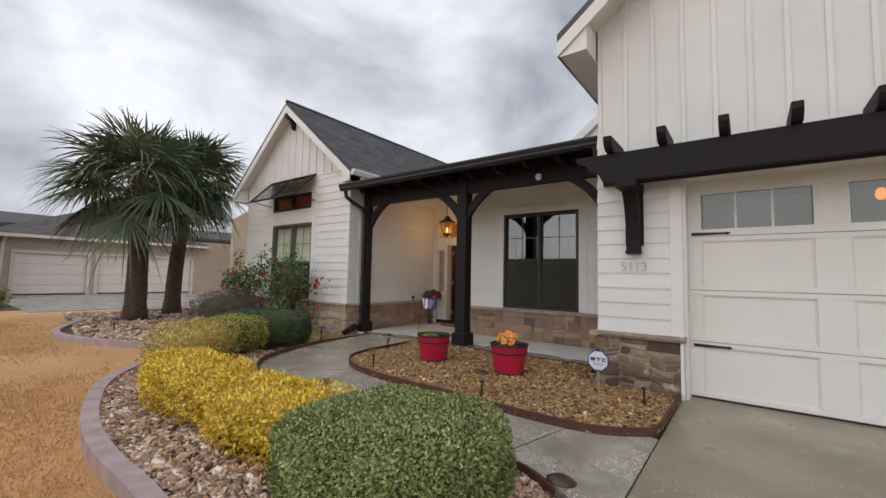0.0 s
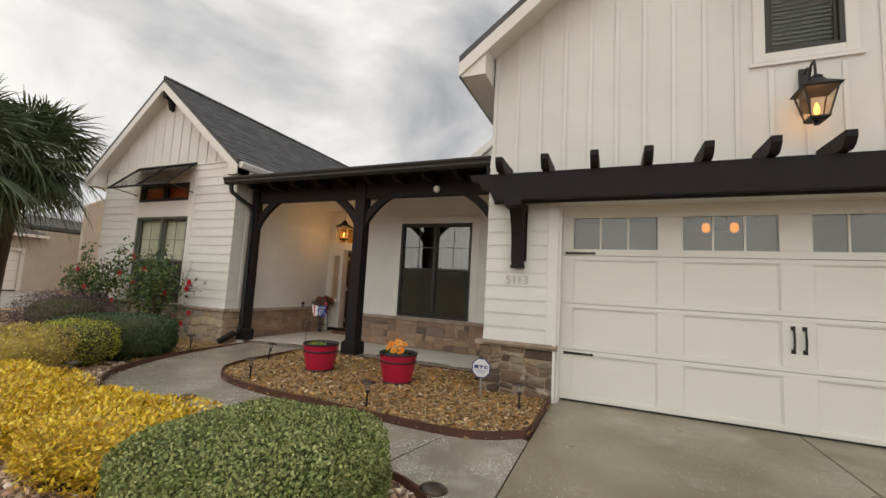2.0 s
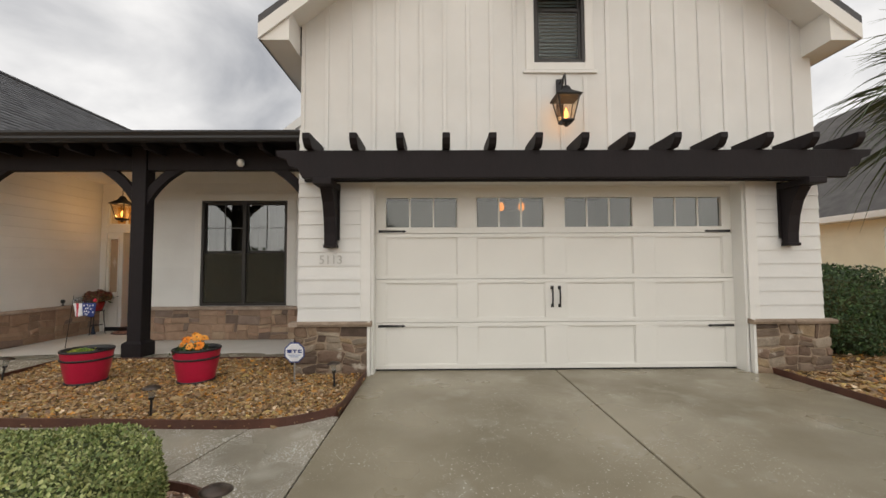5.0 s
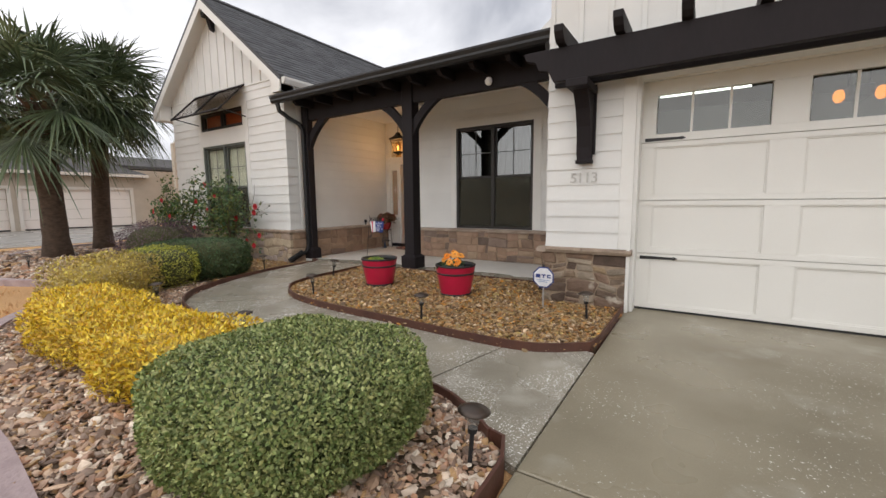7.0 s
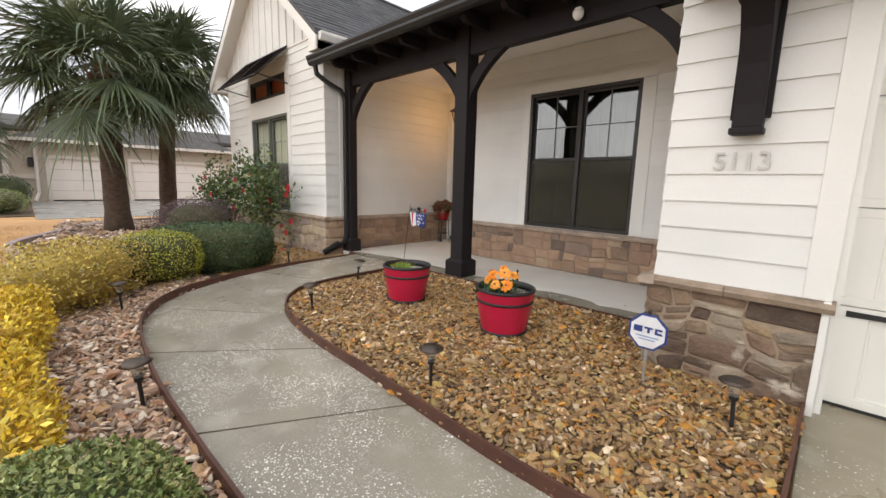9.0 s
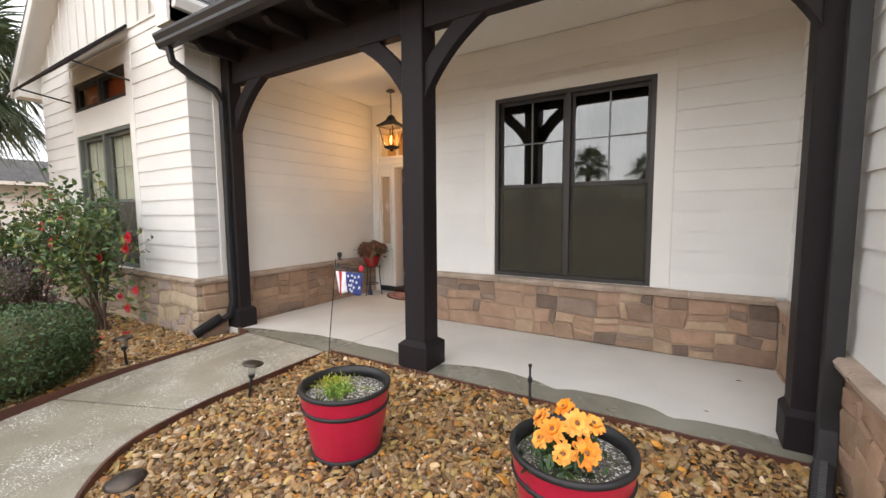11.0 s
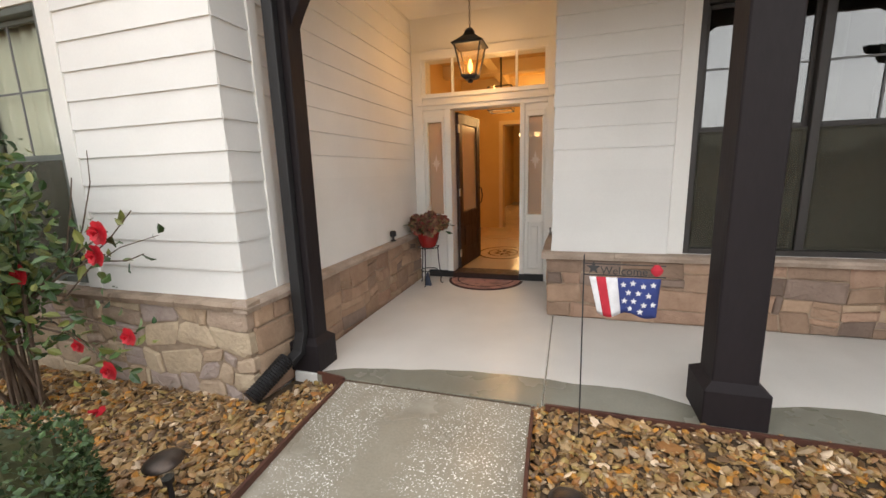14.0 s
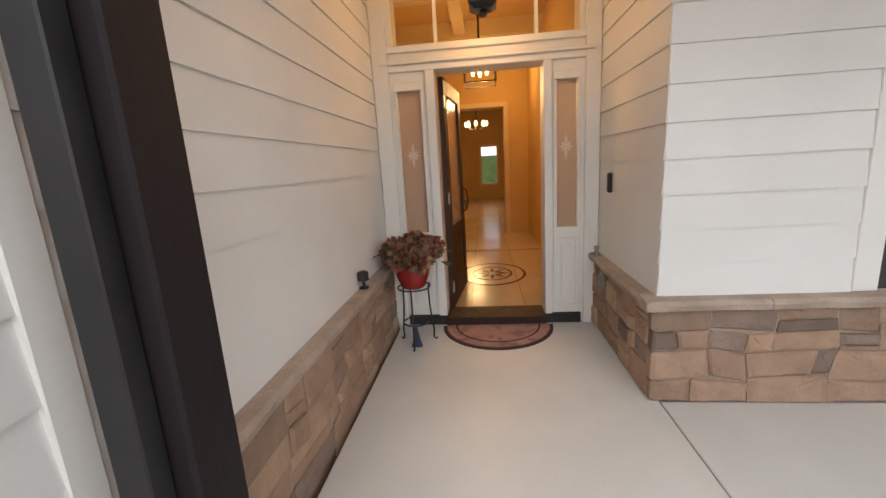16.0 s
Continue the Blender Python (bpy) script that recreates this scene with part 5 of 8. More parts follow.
for nm, x0, x1, z0, z1, m in (("sidelight_pane", SL[0] + 0.012, SL[1] - 0.017, 1.02, 2.16, M_FROST), ("sidelight_pane", SR[0] + 0.012, SR[1] - 0.017, 1.02, 2.16, M_FROST)):
    bm = bmesh.new()
    box(bm, x0, x1, DOORY + 0.03, DOORY + 0.036, z0, z1)
    pn = part(nm, bm, m, wall_entry, "etched sidelight glass")
    pn.visible_shadow = False
    # bevelled star in the etched pane
    bm = bmesh.new()
    xm, zm = (x0 + x1) / 2, 1.66
    for i in range(8):
        a = math.pi * i / 4
        L = 0.11 if i % 2 == 0 else 0.055
        if i % 4 == 0:
            L = 0.06
        pr_ = [(xm, zm), (xm + 0.4 * L * math.cos(a) - 0.014 * math.sin(a), zm + 0.4 * L * math.sin(a) + 0.014 * math.cos(a)), (xm + L * math.cos(a), zm + L * math.sin(a)), (xm + 0.4 * L * math.cos(a) + 0.014 * math.sin(a), zm + 0.4 * L * math.sin(a) - 0.014 * math.cos(a))]
        prism(bm, pr_, "y", DOORY + 0.024, DOORY + 0.029)
    part("etched_star", bm, pane_glass("bevelled_glass", (0.98, 0.95, 0.92), 1.5, 0.1, (0.8, 0.74, 0.68), 0.5), wall_entry).visible_shadow = False
for x0, x1 in ((SL[0], -5.625), (-5.60, -4.86), (-4.835, SR[1])):
    bm = bmesh.new()
    box(bm, x0, x1, DOORY + 0.03, DOORY + 0.036, TRZ[0], TRZ[1])
    part("transom_pane", bm, M_GLASS_CLEAR, wall_entry).visible_shadow = False
bx("transom_bar", [(-5.625, -5.60, DOORY + 0.01, DOORY + 0.06, TRZ[0], TRZ[1]), (-4.86, -4.835, DOORY + 0.01, DOORY + 0.06, TRZ[0], TRZ[1])], M_WHITE, wall_entry)

# open front door, hinged beside the sidelight
fd = structure(new("door_1"), "dark mahogany front door with a glass panel, standing open")
W_, H_ = 0.84, 2.0
fd.matrix_world = pose(DX0 + 0.03, DOORY + 0.17, DZ0 + 0.004, 0, 0, 84)
bm = bmesh.new()
for x0, x1, z0, z1 in ((0, 0.13, 0, H_), (W_ - 0.13, W_, 0, H_), (0.13, W_ - 0.13, H_ - 0.13, H_), (0.13, W_ - 0.13, 0, 0.22), (0.13, W_ - 0.13, 0.60, 0.74)):
    box(bm, x0, x1, -0.022, 0.022, z0, z1)
box(bm, 0.13, W_ - 0.13, -0.01, 0.01, 0.22, 0.60)
box(bm, 0.19, W_ - 0.19, -0.018, 0.018, 0.28, 0.54)


def door_part(name, b, m, label=""):
    me_ = finish(b, name, 0.003)
    me_.materials.append(m)
    o = new(name, me_)
    o.parent = fd
    if label:
        o["label"] = label
    return o


door_part("leaf", bm, M_MAHOG)
bm = bmesh.new()
box(bm, 0.13, W_ - 0.13, -0.004, 0.004, 0.74, H_ - 0.13)
door_part("door_glass", bm, M_FROST, "frosted door glass").visible_shadow = False
for sg in (-1, 1):
    bm = bmesh.new()
    tube(bm, [(W_ - 0.06, sg * 0.022, 0.80), (W_ - 0.06, sg * 0.06, 0.82), (W_ - 0.06, sg * 0.075, 0.92), (W_ - 0.06, sg * 0.06, 1.02), (W_ - 0.06, sg * 0.022, 1.04)], 0.010)
    box(bm, W_ - 0.085, W_ - 0.035, sg * 0.022 - 0.003, sg * 0.022 + 0.003, 0.76, 1.10)
    door_part("door_handle", bm, M_BRASS, "bronze lever grip")
for z in (0.2, 1.0, 1.8):
    bm = bmesh.new()
    box(bm, -0.03, 0.02, -0.03, -0.02, z - 0.05, z + 0.05)
    door_part("hinge", bm, M_NUM, "nickel hinge")

bell = thing("doorbell", (NX - 0.03, 8.87, 1.38), "black video doorbell on the recess wall", "doorbell")
bx("case", (NX - 0.045, NX - 0.018, 8.845, 8.895, 1.31, 1.45), M_BLACK, bell, bevel=0.008)

# ---- hall beyond the door ----
M_OCHRE = mat("ochre_wall_paint", (0.60, 0.40, 0.15), (0.55, 0.36, 0.13), 2, 0.7, 0.05, 60)
M_CREAM = mat("cream_ceiling_paint", (0.70, 0.55, 0.32), None, 2, 0.7, 0.03)
M_TILE = mat("polished_cream_tile", (0.55, 0.45, 0.31), (0.48, 0.38, 0.26), 3, 0.12, 0.03, 60, vary=0.06)
M_BORDER = mat("brown_tile_border", (0.12, 0.055, 0.03), (0.08, 0.04, 0.02), 9, 0.15, 0.02)
FZ = 0.255
hall = structure(bx("wall_hall_west", [(-6.6, -6.45, DOORY + 0.2, 21.4, 0, 3.4)], M_OCHRE), "ochre hall wall")
structure(bx("wall_hall_east", [(-4.45, -4.30, DOORY + 0.2, 21.4, 0, 3.4)], M_OCHRE), "ochre hall wall")
structure(bx("wall_hall_arch", [(-6.45, -5.76, 13.5, 13.75, 0, 3.4), (-4.80, -4.45, 13.5, 13.75, 0, 3.4), (-5.76, -4.80, 13.5, 13.75, 2.62, 3.4)], M_OCHRE), "ochre wall with a cased opening")
structure(bx("trim", [(-5.76, -5.68, 13.46, 13.79, FZ, 2.62), (-4.88, -4.80, 13.46, 13.79, FZ, 2.62), (-5.68, -4.88, 13.46, 13.79, 2.54, 2.62)], M_CREAM), "cream casing of the hall opening")
structure(bx("wall_hall_end", [(-6.45, -5.32, 21.2, 21.4, 0, 3.4), (-4.76, -4.45, 21.2, 21.4, 0, 3.4), (-5.32, -4.76, 21.2, 21.4, 0, 0.82), (-5.32, -4.76, 21.2, 21.4, 2.15, 3.4)], M_OCHRE), "ochre end wall with a window")
structure(bx("trim", [(-5.40, -5.32, 21.14, 21.2, 0.74, 2.23), (-4.76, -4.68, 21.14, 21.2, 0.74, 2.23), (-5.32, -4.76, 21.14, 21.2, 2.15, 2.23), (-5.32, -4.76, 21.14, 21.2, 0.74, 0.82)], M_CREAM), "cream window casing")
structure(bx("ceiling_hall", (-6.45, -4.45, DOORY + 0.2, 21.4, 3.4, 3.45), M_OCHRE), "ochre hall ceiling")
structure(bx("ceiling_beams", [(-6.45, -4.45, 10.2, 10.4, 3.2, 3.398), (-6.45, -4.45, 11.6, 11.8, 3.2, 3.398), (-6.45, -4.45, 12.9, 13.1, 3.2, 3.398), (-5.6, -5.45, DOORY + 0.25, 13.4, 3.24, 3.398)], M_CREAM), "cream coffer beams under the hall ceiling")
floor_h = structure(bx("floor_hall", (-6.5, -4.4, DOORY + 0.2, 21.3, -0.1, FZ - 0.012), M_BORDER), "polished cream tile hall floor with brown border")
for iy in range(24):
    for ix in range(4):
        y0, x0 = DOORY + 0.21 + iy * 0.5, -6.44 + ix * 0.5
        yy0, yy1 = y0 + 0.002, y0 + 0.498
        if iy == 5:
            yy0 = y0 + 0.075
        bx("tile", (x0 + 0.002, x0 + 0.498, yy0, yy1, FZ - 0.014, FZ), M_TILE, floor_h)
bm = bmesh.new()
n = 48
for r0, r1 in ((0.50, 0.46), (0.30, 0.27)):
    a = [bm.verts.new((-5.22 + 0.8 * r0 * math.cos(2 * math.pi * k / n), 10.6 + r0 * math.sin(2 * math.pi * k / n), FZ + 0.004)) for k in range(n)]
    b = [bm.verts.new((-5.22 + 0.8 * r1 * math.cos(2 * math.pi * k / n), 10.6 + r1 * math.sin(2 * math.pi * k / n), FZ + 0.004)) for k in range(n)]
    for k in range(n):
        bm.faces.new((a[k], a[(k + 1) % n], b[(k + 1) % n], b[k]))
for k in range(8):
    t = 2 * math.pi * k / 8
    c, s = math.cos(t), math.sin(t)
    vs = [bm.verts.new((-5.22 + 0.8 * (r * c - w * s), 10.6 + r * s + w * c, FZ + 0.004)) for r, w in ((0.04, 0), (0.12, 0.035), (0.25, 0), (0.12, -0.035))]
    bm.faces.new(vs)
part("medallion", bm, M_BORDER, floor_h, "inlaid brown oval medallion")
hl = thing("hall_lantern", (-5.28, 10.8, 2.46), "lit black square hall lantern on a rod", "lantern")
M_LINEN = glow("lit_lantern_glass", (1.0, 0.72, 0.34), 2.5)
bars = []
for sx in (-0.18, 0.17):
    for sy in (-0.18, 0.17):
        bars.append((-5.28 + sx, -5.28 + sx + 0.012, 10.8 + sy, 10.8 + sy + 0.012, 2.45, 2.80))
for z in (2.45, 2.79):
    for sx in (-0.18, 0.17):
        bars += [(-5.28 + sx, -5.28 + sx + 0.012, 10.62, 10.98, z, z + 0.014), (-5.46, -5.098, 10.8 + sx, 10.8 + sx + 0.012, z, z + 0.014)]
bx("cage", bars, M_BLACK, hl)
bm = bmesh.new()
tube(bm, [(-5.28, 10.8, 2.8), (-5.28, 10.8, 3.39)], 0.012)
part("rod", bm, M_BLACK, hl)
for a in range(4):
    bm = bmesh.new()
    lathe(bm, [(0.012, 0), (0.022, 0.03), (0.02, 0.07), (0.004, 0.11)], (-5.28 + 0.08 * math.cos(a * 1.57), 10.8 + 0.08 * math.sin(a * 1.57), 2.55), 8)
    part("bulb", bm, M_LINEN, hl)
ch = thing("chandelier", (-5.42, 17.0, 2.4), "lit crystal chandelier in the far room", "chandelier")
bm = bmesh.new()
tube(bm, [(-5.42, 17, 2.7), (-5.42, 17, 3.39)], 0.012)
lathe(bm, [(0.03, -0.1), (0.06, 0.0), (0.03, 0.1)], (-5.42, 17, 2.6), 10)
part("stem", bm, M_BRASS, ch)
for k in range(8):
    a = math.pi * k / 4
    bm = bmesh.new()
    tube(bm, [(-5.42, 17, 2.5), (-5.42 + 0.15 * math.cos(a), 17 + 0.15 * math.sin(a), 2.44), (-5.42 + 0.27 * math.cos(a), 17 + 0.27 * math.sin(a), 2.52)], 0.008, 5)
    part("arm", bm, M_BRASS, ch)
    bm = bmesh.new()
    lathe(bm, [(0.02, 0.0), (0.045, 0.05), (0.03, 0.11), (0.008, 0.13)], (-5.42 + 0.27 * math.cos(a), 17 + 0.27 * math.sin(a), 2.53), 8)
    part("lit_cup", bm, M_LINEN, ch)
lamp("hall_light", (-5.28, 10.8, 2.35), 15, (1.0, 0.58, 0.22), 0.15)
# added fill with no fitting of its own, brightens the hall before the opening
lamp("hall_light_far", (-5.0, 12.6, 2.9), 9, (1.0, 0.56, 0.20), 0.15)
lamp("room_light", (-5.6, 16.9, 2.3), 24, (1.0, 0.64, 0.28), 0.2)
M_YARD = mat("far_green_yard", (0.10, 0.16, 0.05), (0.05, 0.09, 0.03), 3, 0.9, 0.2)
structure(bx("backdrop_hedge", (-9, -2, 25.0, 25.4, 0, 1.9), M_YARD), "green hedge beyond the rear window")

# ---- planting ----
def cloud_mesh(name, verts, faces, material, parent=None, label="", kind="", smooth=False):
    me = bpy.data.meshes.new(name)
    me.from_pydata(verts, [], faces)
    me.materials.append(material)
    if smooth:
        for p in me.polygons:
            p.use_smooth = True
    ob = new(name, me)
    if parent is not None:
        ob.parent = parent
        ob.matrix_parent_inverse = parent.matrix_basis.inverted()
    if label:
        ob["label"] = label
    if kind:
        ob["kind"] = kind
    return ob


def leaf_cloud(pts, nrm, size, rng, up=0.3, spread=0.9, aspect=0.5, fold=0.25, lie=0.0, oval=False):
    """Small folded leaves at the points, turned about their normals. Returns vertices and faces."""
    n = len(pts)
    d = nrm + rng.normal(0, spread, (n, 3)) + np.array([0, 0, up])
    if lie:
        t = rng.normal(0, 1, (n, 3))
        t -= nrm * (t * nrm).sum(1, keepdims=True)
        t /= np.linalg.norm(t, axis=1, keepdims=True) + 1e-9
        d = d * (1 - lie) + t * lie
    d /= np.linalg.norm(d, axis=1, keepdims=True)
    s = np.cross(d, nrm + rng.normal(0, 0.45, (n, 3)) if lie else rng.normal(0, 1, (n, 3)))
    s /= np.linalg.norm(s, axis=1, keepdims=True) + 1e-9
    f = np.cross(d, s)
    L = size * rng.uniform(0.65, 1.25, (n, 1))
    a, b = pts, pts + d * L
    if oval:
        m1, m2 = pts + d * L * 0.28, pts + d * L * 0.66
        w, q = s * L * aspect * 0.5, f * L * fold * 0.3
        v = np.stack([a, m1 + w * 0.85 + q, m2 + w * 0.8 + q, b - f * L * 0.08, m2 - w * 0.8 + q, m1 - w * 0.85 + q, m1, m2], 1).reshape(-1, 3)
        k = np.arange(n) * 8
        faces = np.concatenate([np.stack([k + i for i in t], 1) for t in ((0, 1, 6), (1, 2, 7), (1, 7, 6), (2, 3, 7), (3, 4, 7), (4, 5, 6), (4, 6, 7), (5, 0, 6))])
        return v, faces
    m = pts + d * L * 0.5
    l, r = m + s * L * aspect * 0.5 + f * L * fold * 0.3, m - s * L * aspect * 0.5 + f * L * fold * 0.3
    v = np.stack([a, l, b, r], 1).reshape(-1, 3)
    k = np.arange(n) * 4
    faces = np.concatenate([np.stack([k, k + 1, k + 2], 1), np.stack([k, k + 2, k + 3], 1)])
    return v, faces


def shell_points(n, rng, radii, power=2.6, floor=-0.9, lump=0.05, depth=0.12):
    """Points in the skin of a clipped, lumpy, rounded body."""
    d = rng.normal(0, 1, (int(n * 1.7), 3))
    d /= np.linalg.norm(d, axis=1, keepdims=True)
    d = d[d[:, 2] > floor][:n]
    k = 1.0 / (np.abs(d) ** power).sum(1, keepdims=True) ** (1 / power)
    l = 1 + lump * (np.sin(7 * d[:, :1] + 2) * np.sin(6 * d[:, 1:2] + 1) + np.sin(9 * d[:, 2:3] + 4 * d[:, :1]) * 0.6)
    u = 1 - depth * rng.random((len(d), 1)) ** 2
    p = d * k * l * u * np.array(radii)
    g = d / np.array(radii)
    return p, g / np.linalg.norm(g, axis=1, keepdims=True)


def leaf_mat(name, c, c2, vary, tints=None, rough=0.45):
    return mat(name, c, c2, 3.0, rough, 0.0, 20, vary=vary, island=True, island_tints=tints, trans=0.0)


M_BOX = leaf_mat("boxwood_leaf", (1.0, 1.0, 1.0), (0.75, 0.8, 0.7), 0.35, [(0.25, 0.295, 0.10), (0.33, 0.37, 0.135), (0.18, 0.235, 0.075), (0.42, 0.44, 0.185), (0.32, 0.32, 0.12), (0.15, 0.21, 0.06)])
M_BOXD = leaf_mat("dark_boxwood_leaf", (1, 1, 1), (0.75, 0.8, 0.7), 0.35, [(0.042, 0.085, 0.03), (0.065, 0.12, 0.038), (0.034, 0.068, 0.026), (0.095, 0.15, 0.055)])
M_YEL = leaf_mat("golden_shrub_leaf", (1, 1, 1), (0.8, 0.78, 0.6), 0.25, [(0.88, 0.62, 0.04), (0.94, 0.72, 0.07), (0.80, 0.54, 0.05), (0.58, 0.42, 0.07), (0.95, 0.78, 0.13), (0.66, 0.40, 0.06)])
M_YELB = leaf_mat("bronzed_shrub_leaf", (1, 1, 1), (0.8, 0.78, 0.7), 0.3, [(0.52, 0.38, 0.11), (0.42, 0.32, 0.11), (0.62, 0.48, 0.12), (0.36, 0.29, 0.13), (0.70, 0.58, 0.11)])
M_LIME = leaf_mat("lime_shrub_leaf", (1, 1, 1), (0.8, 0.8, 0.6), 0.3, [(0.46, 0.46, 0.06), (0.56, 0.53, 0.07), (0.36, 0.40, 0.07)])
M_PURP = leaf_mat("purple_shrub_leaf", (1, 1, 1), (0.8, 0.7, 0.8), 0.3, [(0.13, 0.075, 0.09), (0.17, 0.10, 0.115), (0.095, 0.065, 0.075), (0.14, 0.11, 0.095)])
M_CAM = leaf_mat("camellia_leaf", (1, 1, 1), (0.8, 0.85, 0.7), 0.3, [(0.06, 0.115, 0.036), (0.085, 0.15, 0.05), (0.04, 0.085, 0.03), (0.13, 0.18, 0.065), (0.20, 0.21, 0.06)], 0.25)
M_TWIG = mat("grey_brown_twig", (0.13, 0.09, 0.06), (0.08, 0.055, 0.04), 20, 0.8, 0.3)
M_RED = mat("crimson_petal", (0.62, 0.012, 0.03), (0.42, 0.008, 0.02), 30, 0.45, 0.1)
# dark core: the shade deep between the leaves, put into the colour
M_CORE_SHADE = mat("dark_core_shade", (0.085, 0.09, 0.035), (0.05, 0.055, 0.022), 12, 0.9, 0.3)

# green core for the boxwood mound, darkened to paint its self-shading
M_COREG_SHADE = mat("green_core_shade", (0.09, 0.11, 0.042), (0.05, 0.065, 0.026), 14, 0.9, 0.3)
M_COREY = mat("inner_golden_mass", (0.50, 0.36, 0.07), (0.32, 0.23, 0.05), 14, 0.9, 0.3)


def shrub(name, at, radii, n, size, material, label, seed, power=2.6, core=0.86, lump=0.05, depth=0.12, up=0.3, spread=0.9, floor=-0.9, aspect=0.5, category="shrub", core_mat=None, turn=0):
    rng = np.random.default_rng(seed)
    t = thing(name, at, label, category)
    t.rotation_euler = (0, 0, radians(turn))
    bpy.context.view_layer.update()
    def add(nm, verts, faces, m, lab="", sm=False):
        ob = cloud_mesh(nm, verts, faces, m, None, lab, "", sm)
        ob.parent = t
        return ob
    p, g = shell_points(n, rng, radii, power, floor, lump, depth)
    zc = radii[2] * 0.92
    p[:, 2] += zc
    v, f = leaf_cloud(p, g, size, rng, up, spread, aspect, 0.25, 0.62)
    v[:, 2] = np.maximum(v[:, 2], 0.0)
    add("leaves", v.tolist(), f.tolist(), material)
    # solid body filling the leaf gaps; its darker colour stands in for inner shade
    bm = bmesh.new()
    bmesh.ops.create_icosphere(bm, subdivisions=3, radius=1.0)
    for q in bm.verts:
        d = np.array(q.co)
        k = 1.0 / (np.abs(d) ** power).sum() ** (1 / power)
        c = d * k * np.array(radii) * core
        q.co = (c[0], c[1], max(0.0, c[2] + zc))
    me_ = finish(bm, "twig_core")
    me_.materials.append(core_mat or M_CORE_SHADE)
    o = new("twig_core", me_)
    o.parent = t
    return t


GB = G + 0.01
shrub("boxwood", (-0.86, 2.24, GB), (0.64, 0.62, 0.285), 60000, 0.0215, M_BOX, "large clipped grey-green boxwood mound beside the drive", 1, 3.2, 0.90, 0.035, 0.13, 0.25, 0.9, -0.97, 0.62, core_mat=M_COREG_SHADE)
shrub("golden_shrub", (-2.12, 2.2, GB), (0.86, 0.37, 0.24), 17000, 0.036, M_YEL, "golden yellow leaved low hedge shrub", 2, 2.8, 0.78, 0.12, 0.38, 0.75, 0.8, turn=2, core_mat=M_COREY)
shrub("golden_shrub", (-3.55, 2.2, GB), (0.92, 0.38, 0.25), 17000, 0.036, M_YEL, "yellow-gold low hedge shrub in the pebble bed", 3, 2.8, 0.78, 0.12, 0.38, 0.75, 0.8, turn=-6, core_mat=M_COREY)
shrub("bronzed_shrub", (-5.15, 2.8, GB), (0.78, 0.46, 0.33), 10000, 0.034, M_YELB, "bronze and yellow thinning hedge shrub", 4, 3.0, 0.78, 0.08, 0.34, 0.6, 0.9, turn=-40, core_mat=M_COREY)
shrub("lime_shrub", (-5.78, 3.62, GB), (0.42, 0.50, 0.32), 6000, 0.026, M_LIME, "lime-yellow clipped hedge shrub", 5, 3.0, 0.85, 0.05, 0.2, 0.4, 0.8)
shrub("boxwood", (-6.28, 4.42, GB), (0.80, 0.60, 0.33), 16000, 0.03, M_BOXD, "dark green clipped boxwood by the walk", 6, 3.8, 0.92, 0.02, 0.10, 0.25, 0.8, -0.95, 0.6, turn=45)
shrub("purple_shrub", (-8.9, 4.95, GB), (0.85, 0.75, 0.46), 9000, 0.035, M_PURP, "dusky purple loropetalum-like shrub", 7, 2.2, 0.75, 0.12, 0.35, 0.4, 1.0)
shrub("evergreen_shrub", (7.45, 6.95, GB), (0.78, 0.70, 0.70), 12000, 0.06, M_BOXD, "glossy dark green evergreen bush at the garage corner", 8, 2.8, 0.85, 0.06, 0.2, 0.3, 1.0, category="bush")
shrub("round_shrub", (14.2, 11.0, 0.07), (0.85, 0.85, 0.62), 5000, 0.06, M_BOXD, "rounded green shrub by the neighbouring house", 9, 2.2, 0.82, 0.08, 0.25, 0.3, 1.0, category="bush")
shrub("round_shrub", (14.2, 8.3, 0.07), (0.95, 0.95, 0.66), 5000, 0.06, M_BOXD, "rounded green shrub under the neighbour's wall", 10, 2.2, 0.82, 0.1, 0.25, 0.3, 1.0, category="bush")
shrub("low_grass_clump", (7.6, 5.2, GB), (0.45, 0.4, 0.10), 2500, 0.09, mat("rust_grass_blade", (0.22, 0.10, 0.05), (0.14, 0.07, 0.04), 8, 0.8, 0.0, vary=0.3, island=True), "low rust-brown grass clump in the mulch", 21, 2.0, 0.6, 0.1, 0.5, 1.2, 0.6, aspect=0.12, category="plant")
shrub("low_green_clump", (7.2, 4.0, GB), (0.22, 0.2, 0.07), 900, 0.07, M_LIME, "small bright green weed clump in the mulch", 22, 2.0, 0.5, 0.1, 0.5, 1.2, 0.6, aspect=0.2, category="plant")
shrub("round_shrub", (-19.6, 1.75, 0.09), (1.0, 0.85, 0.42), 4000, 0.05, M_BOX, "low green shrub at the neighbour's drive", 23, 2.4, 0.85, 0.06, 0.2, category="bush")
shrub("round_shrub", (-25.3, 2.0, 0.09), (0.85, 0.75, 0.62), 3000, 0.06, M_BOXD, "clipped green shrub by the neighbour's drive", 24, 2.4, 0.85, 0.06, 0.2, category="bush")


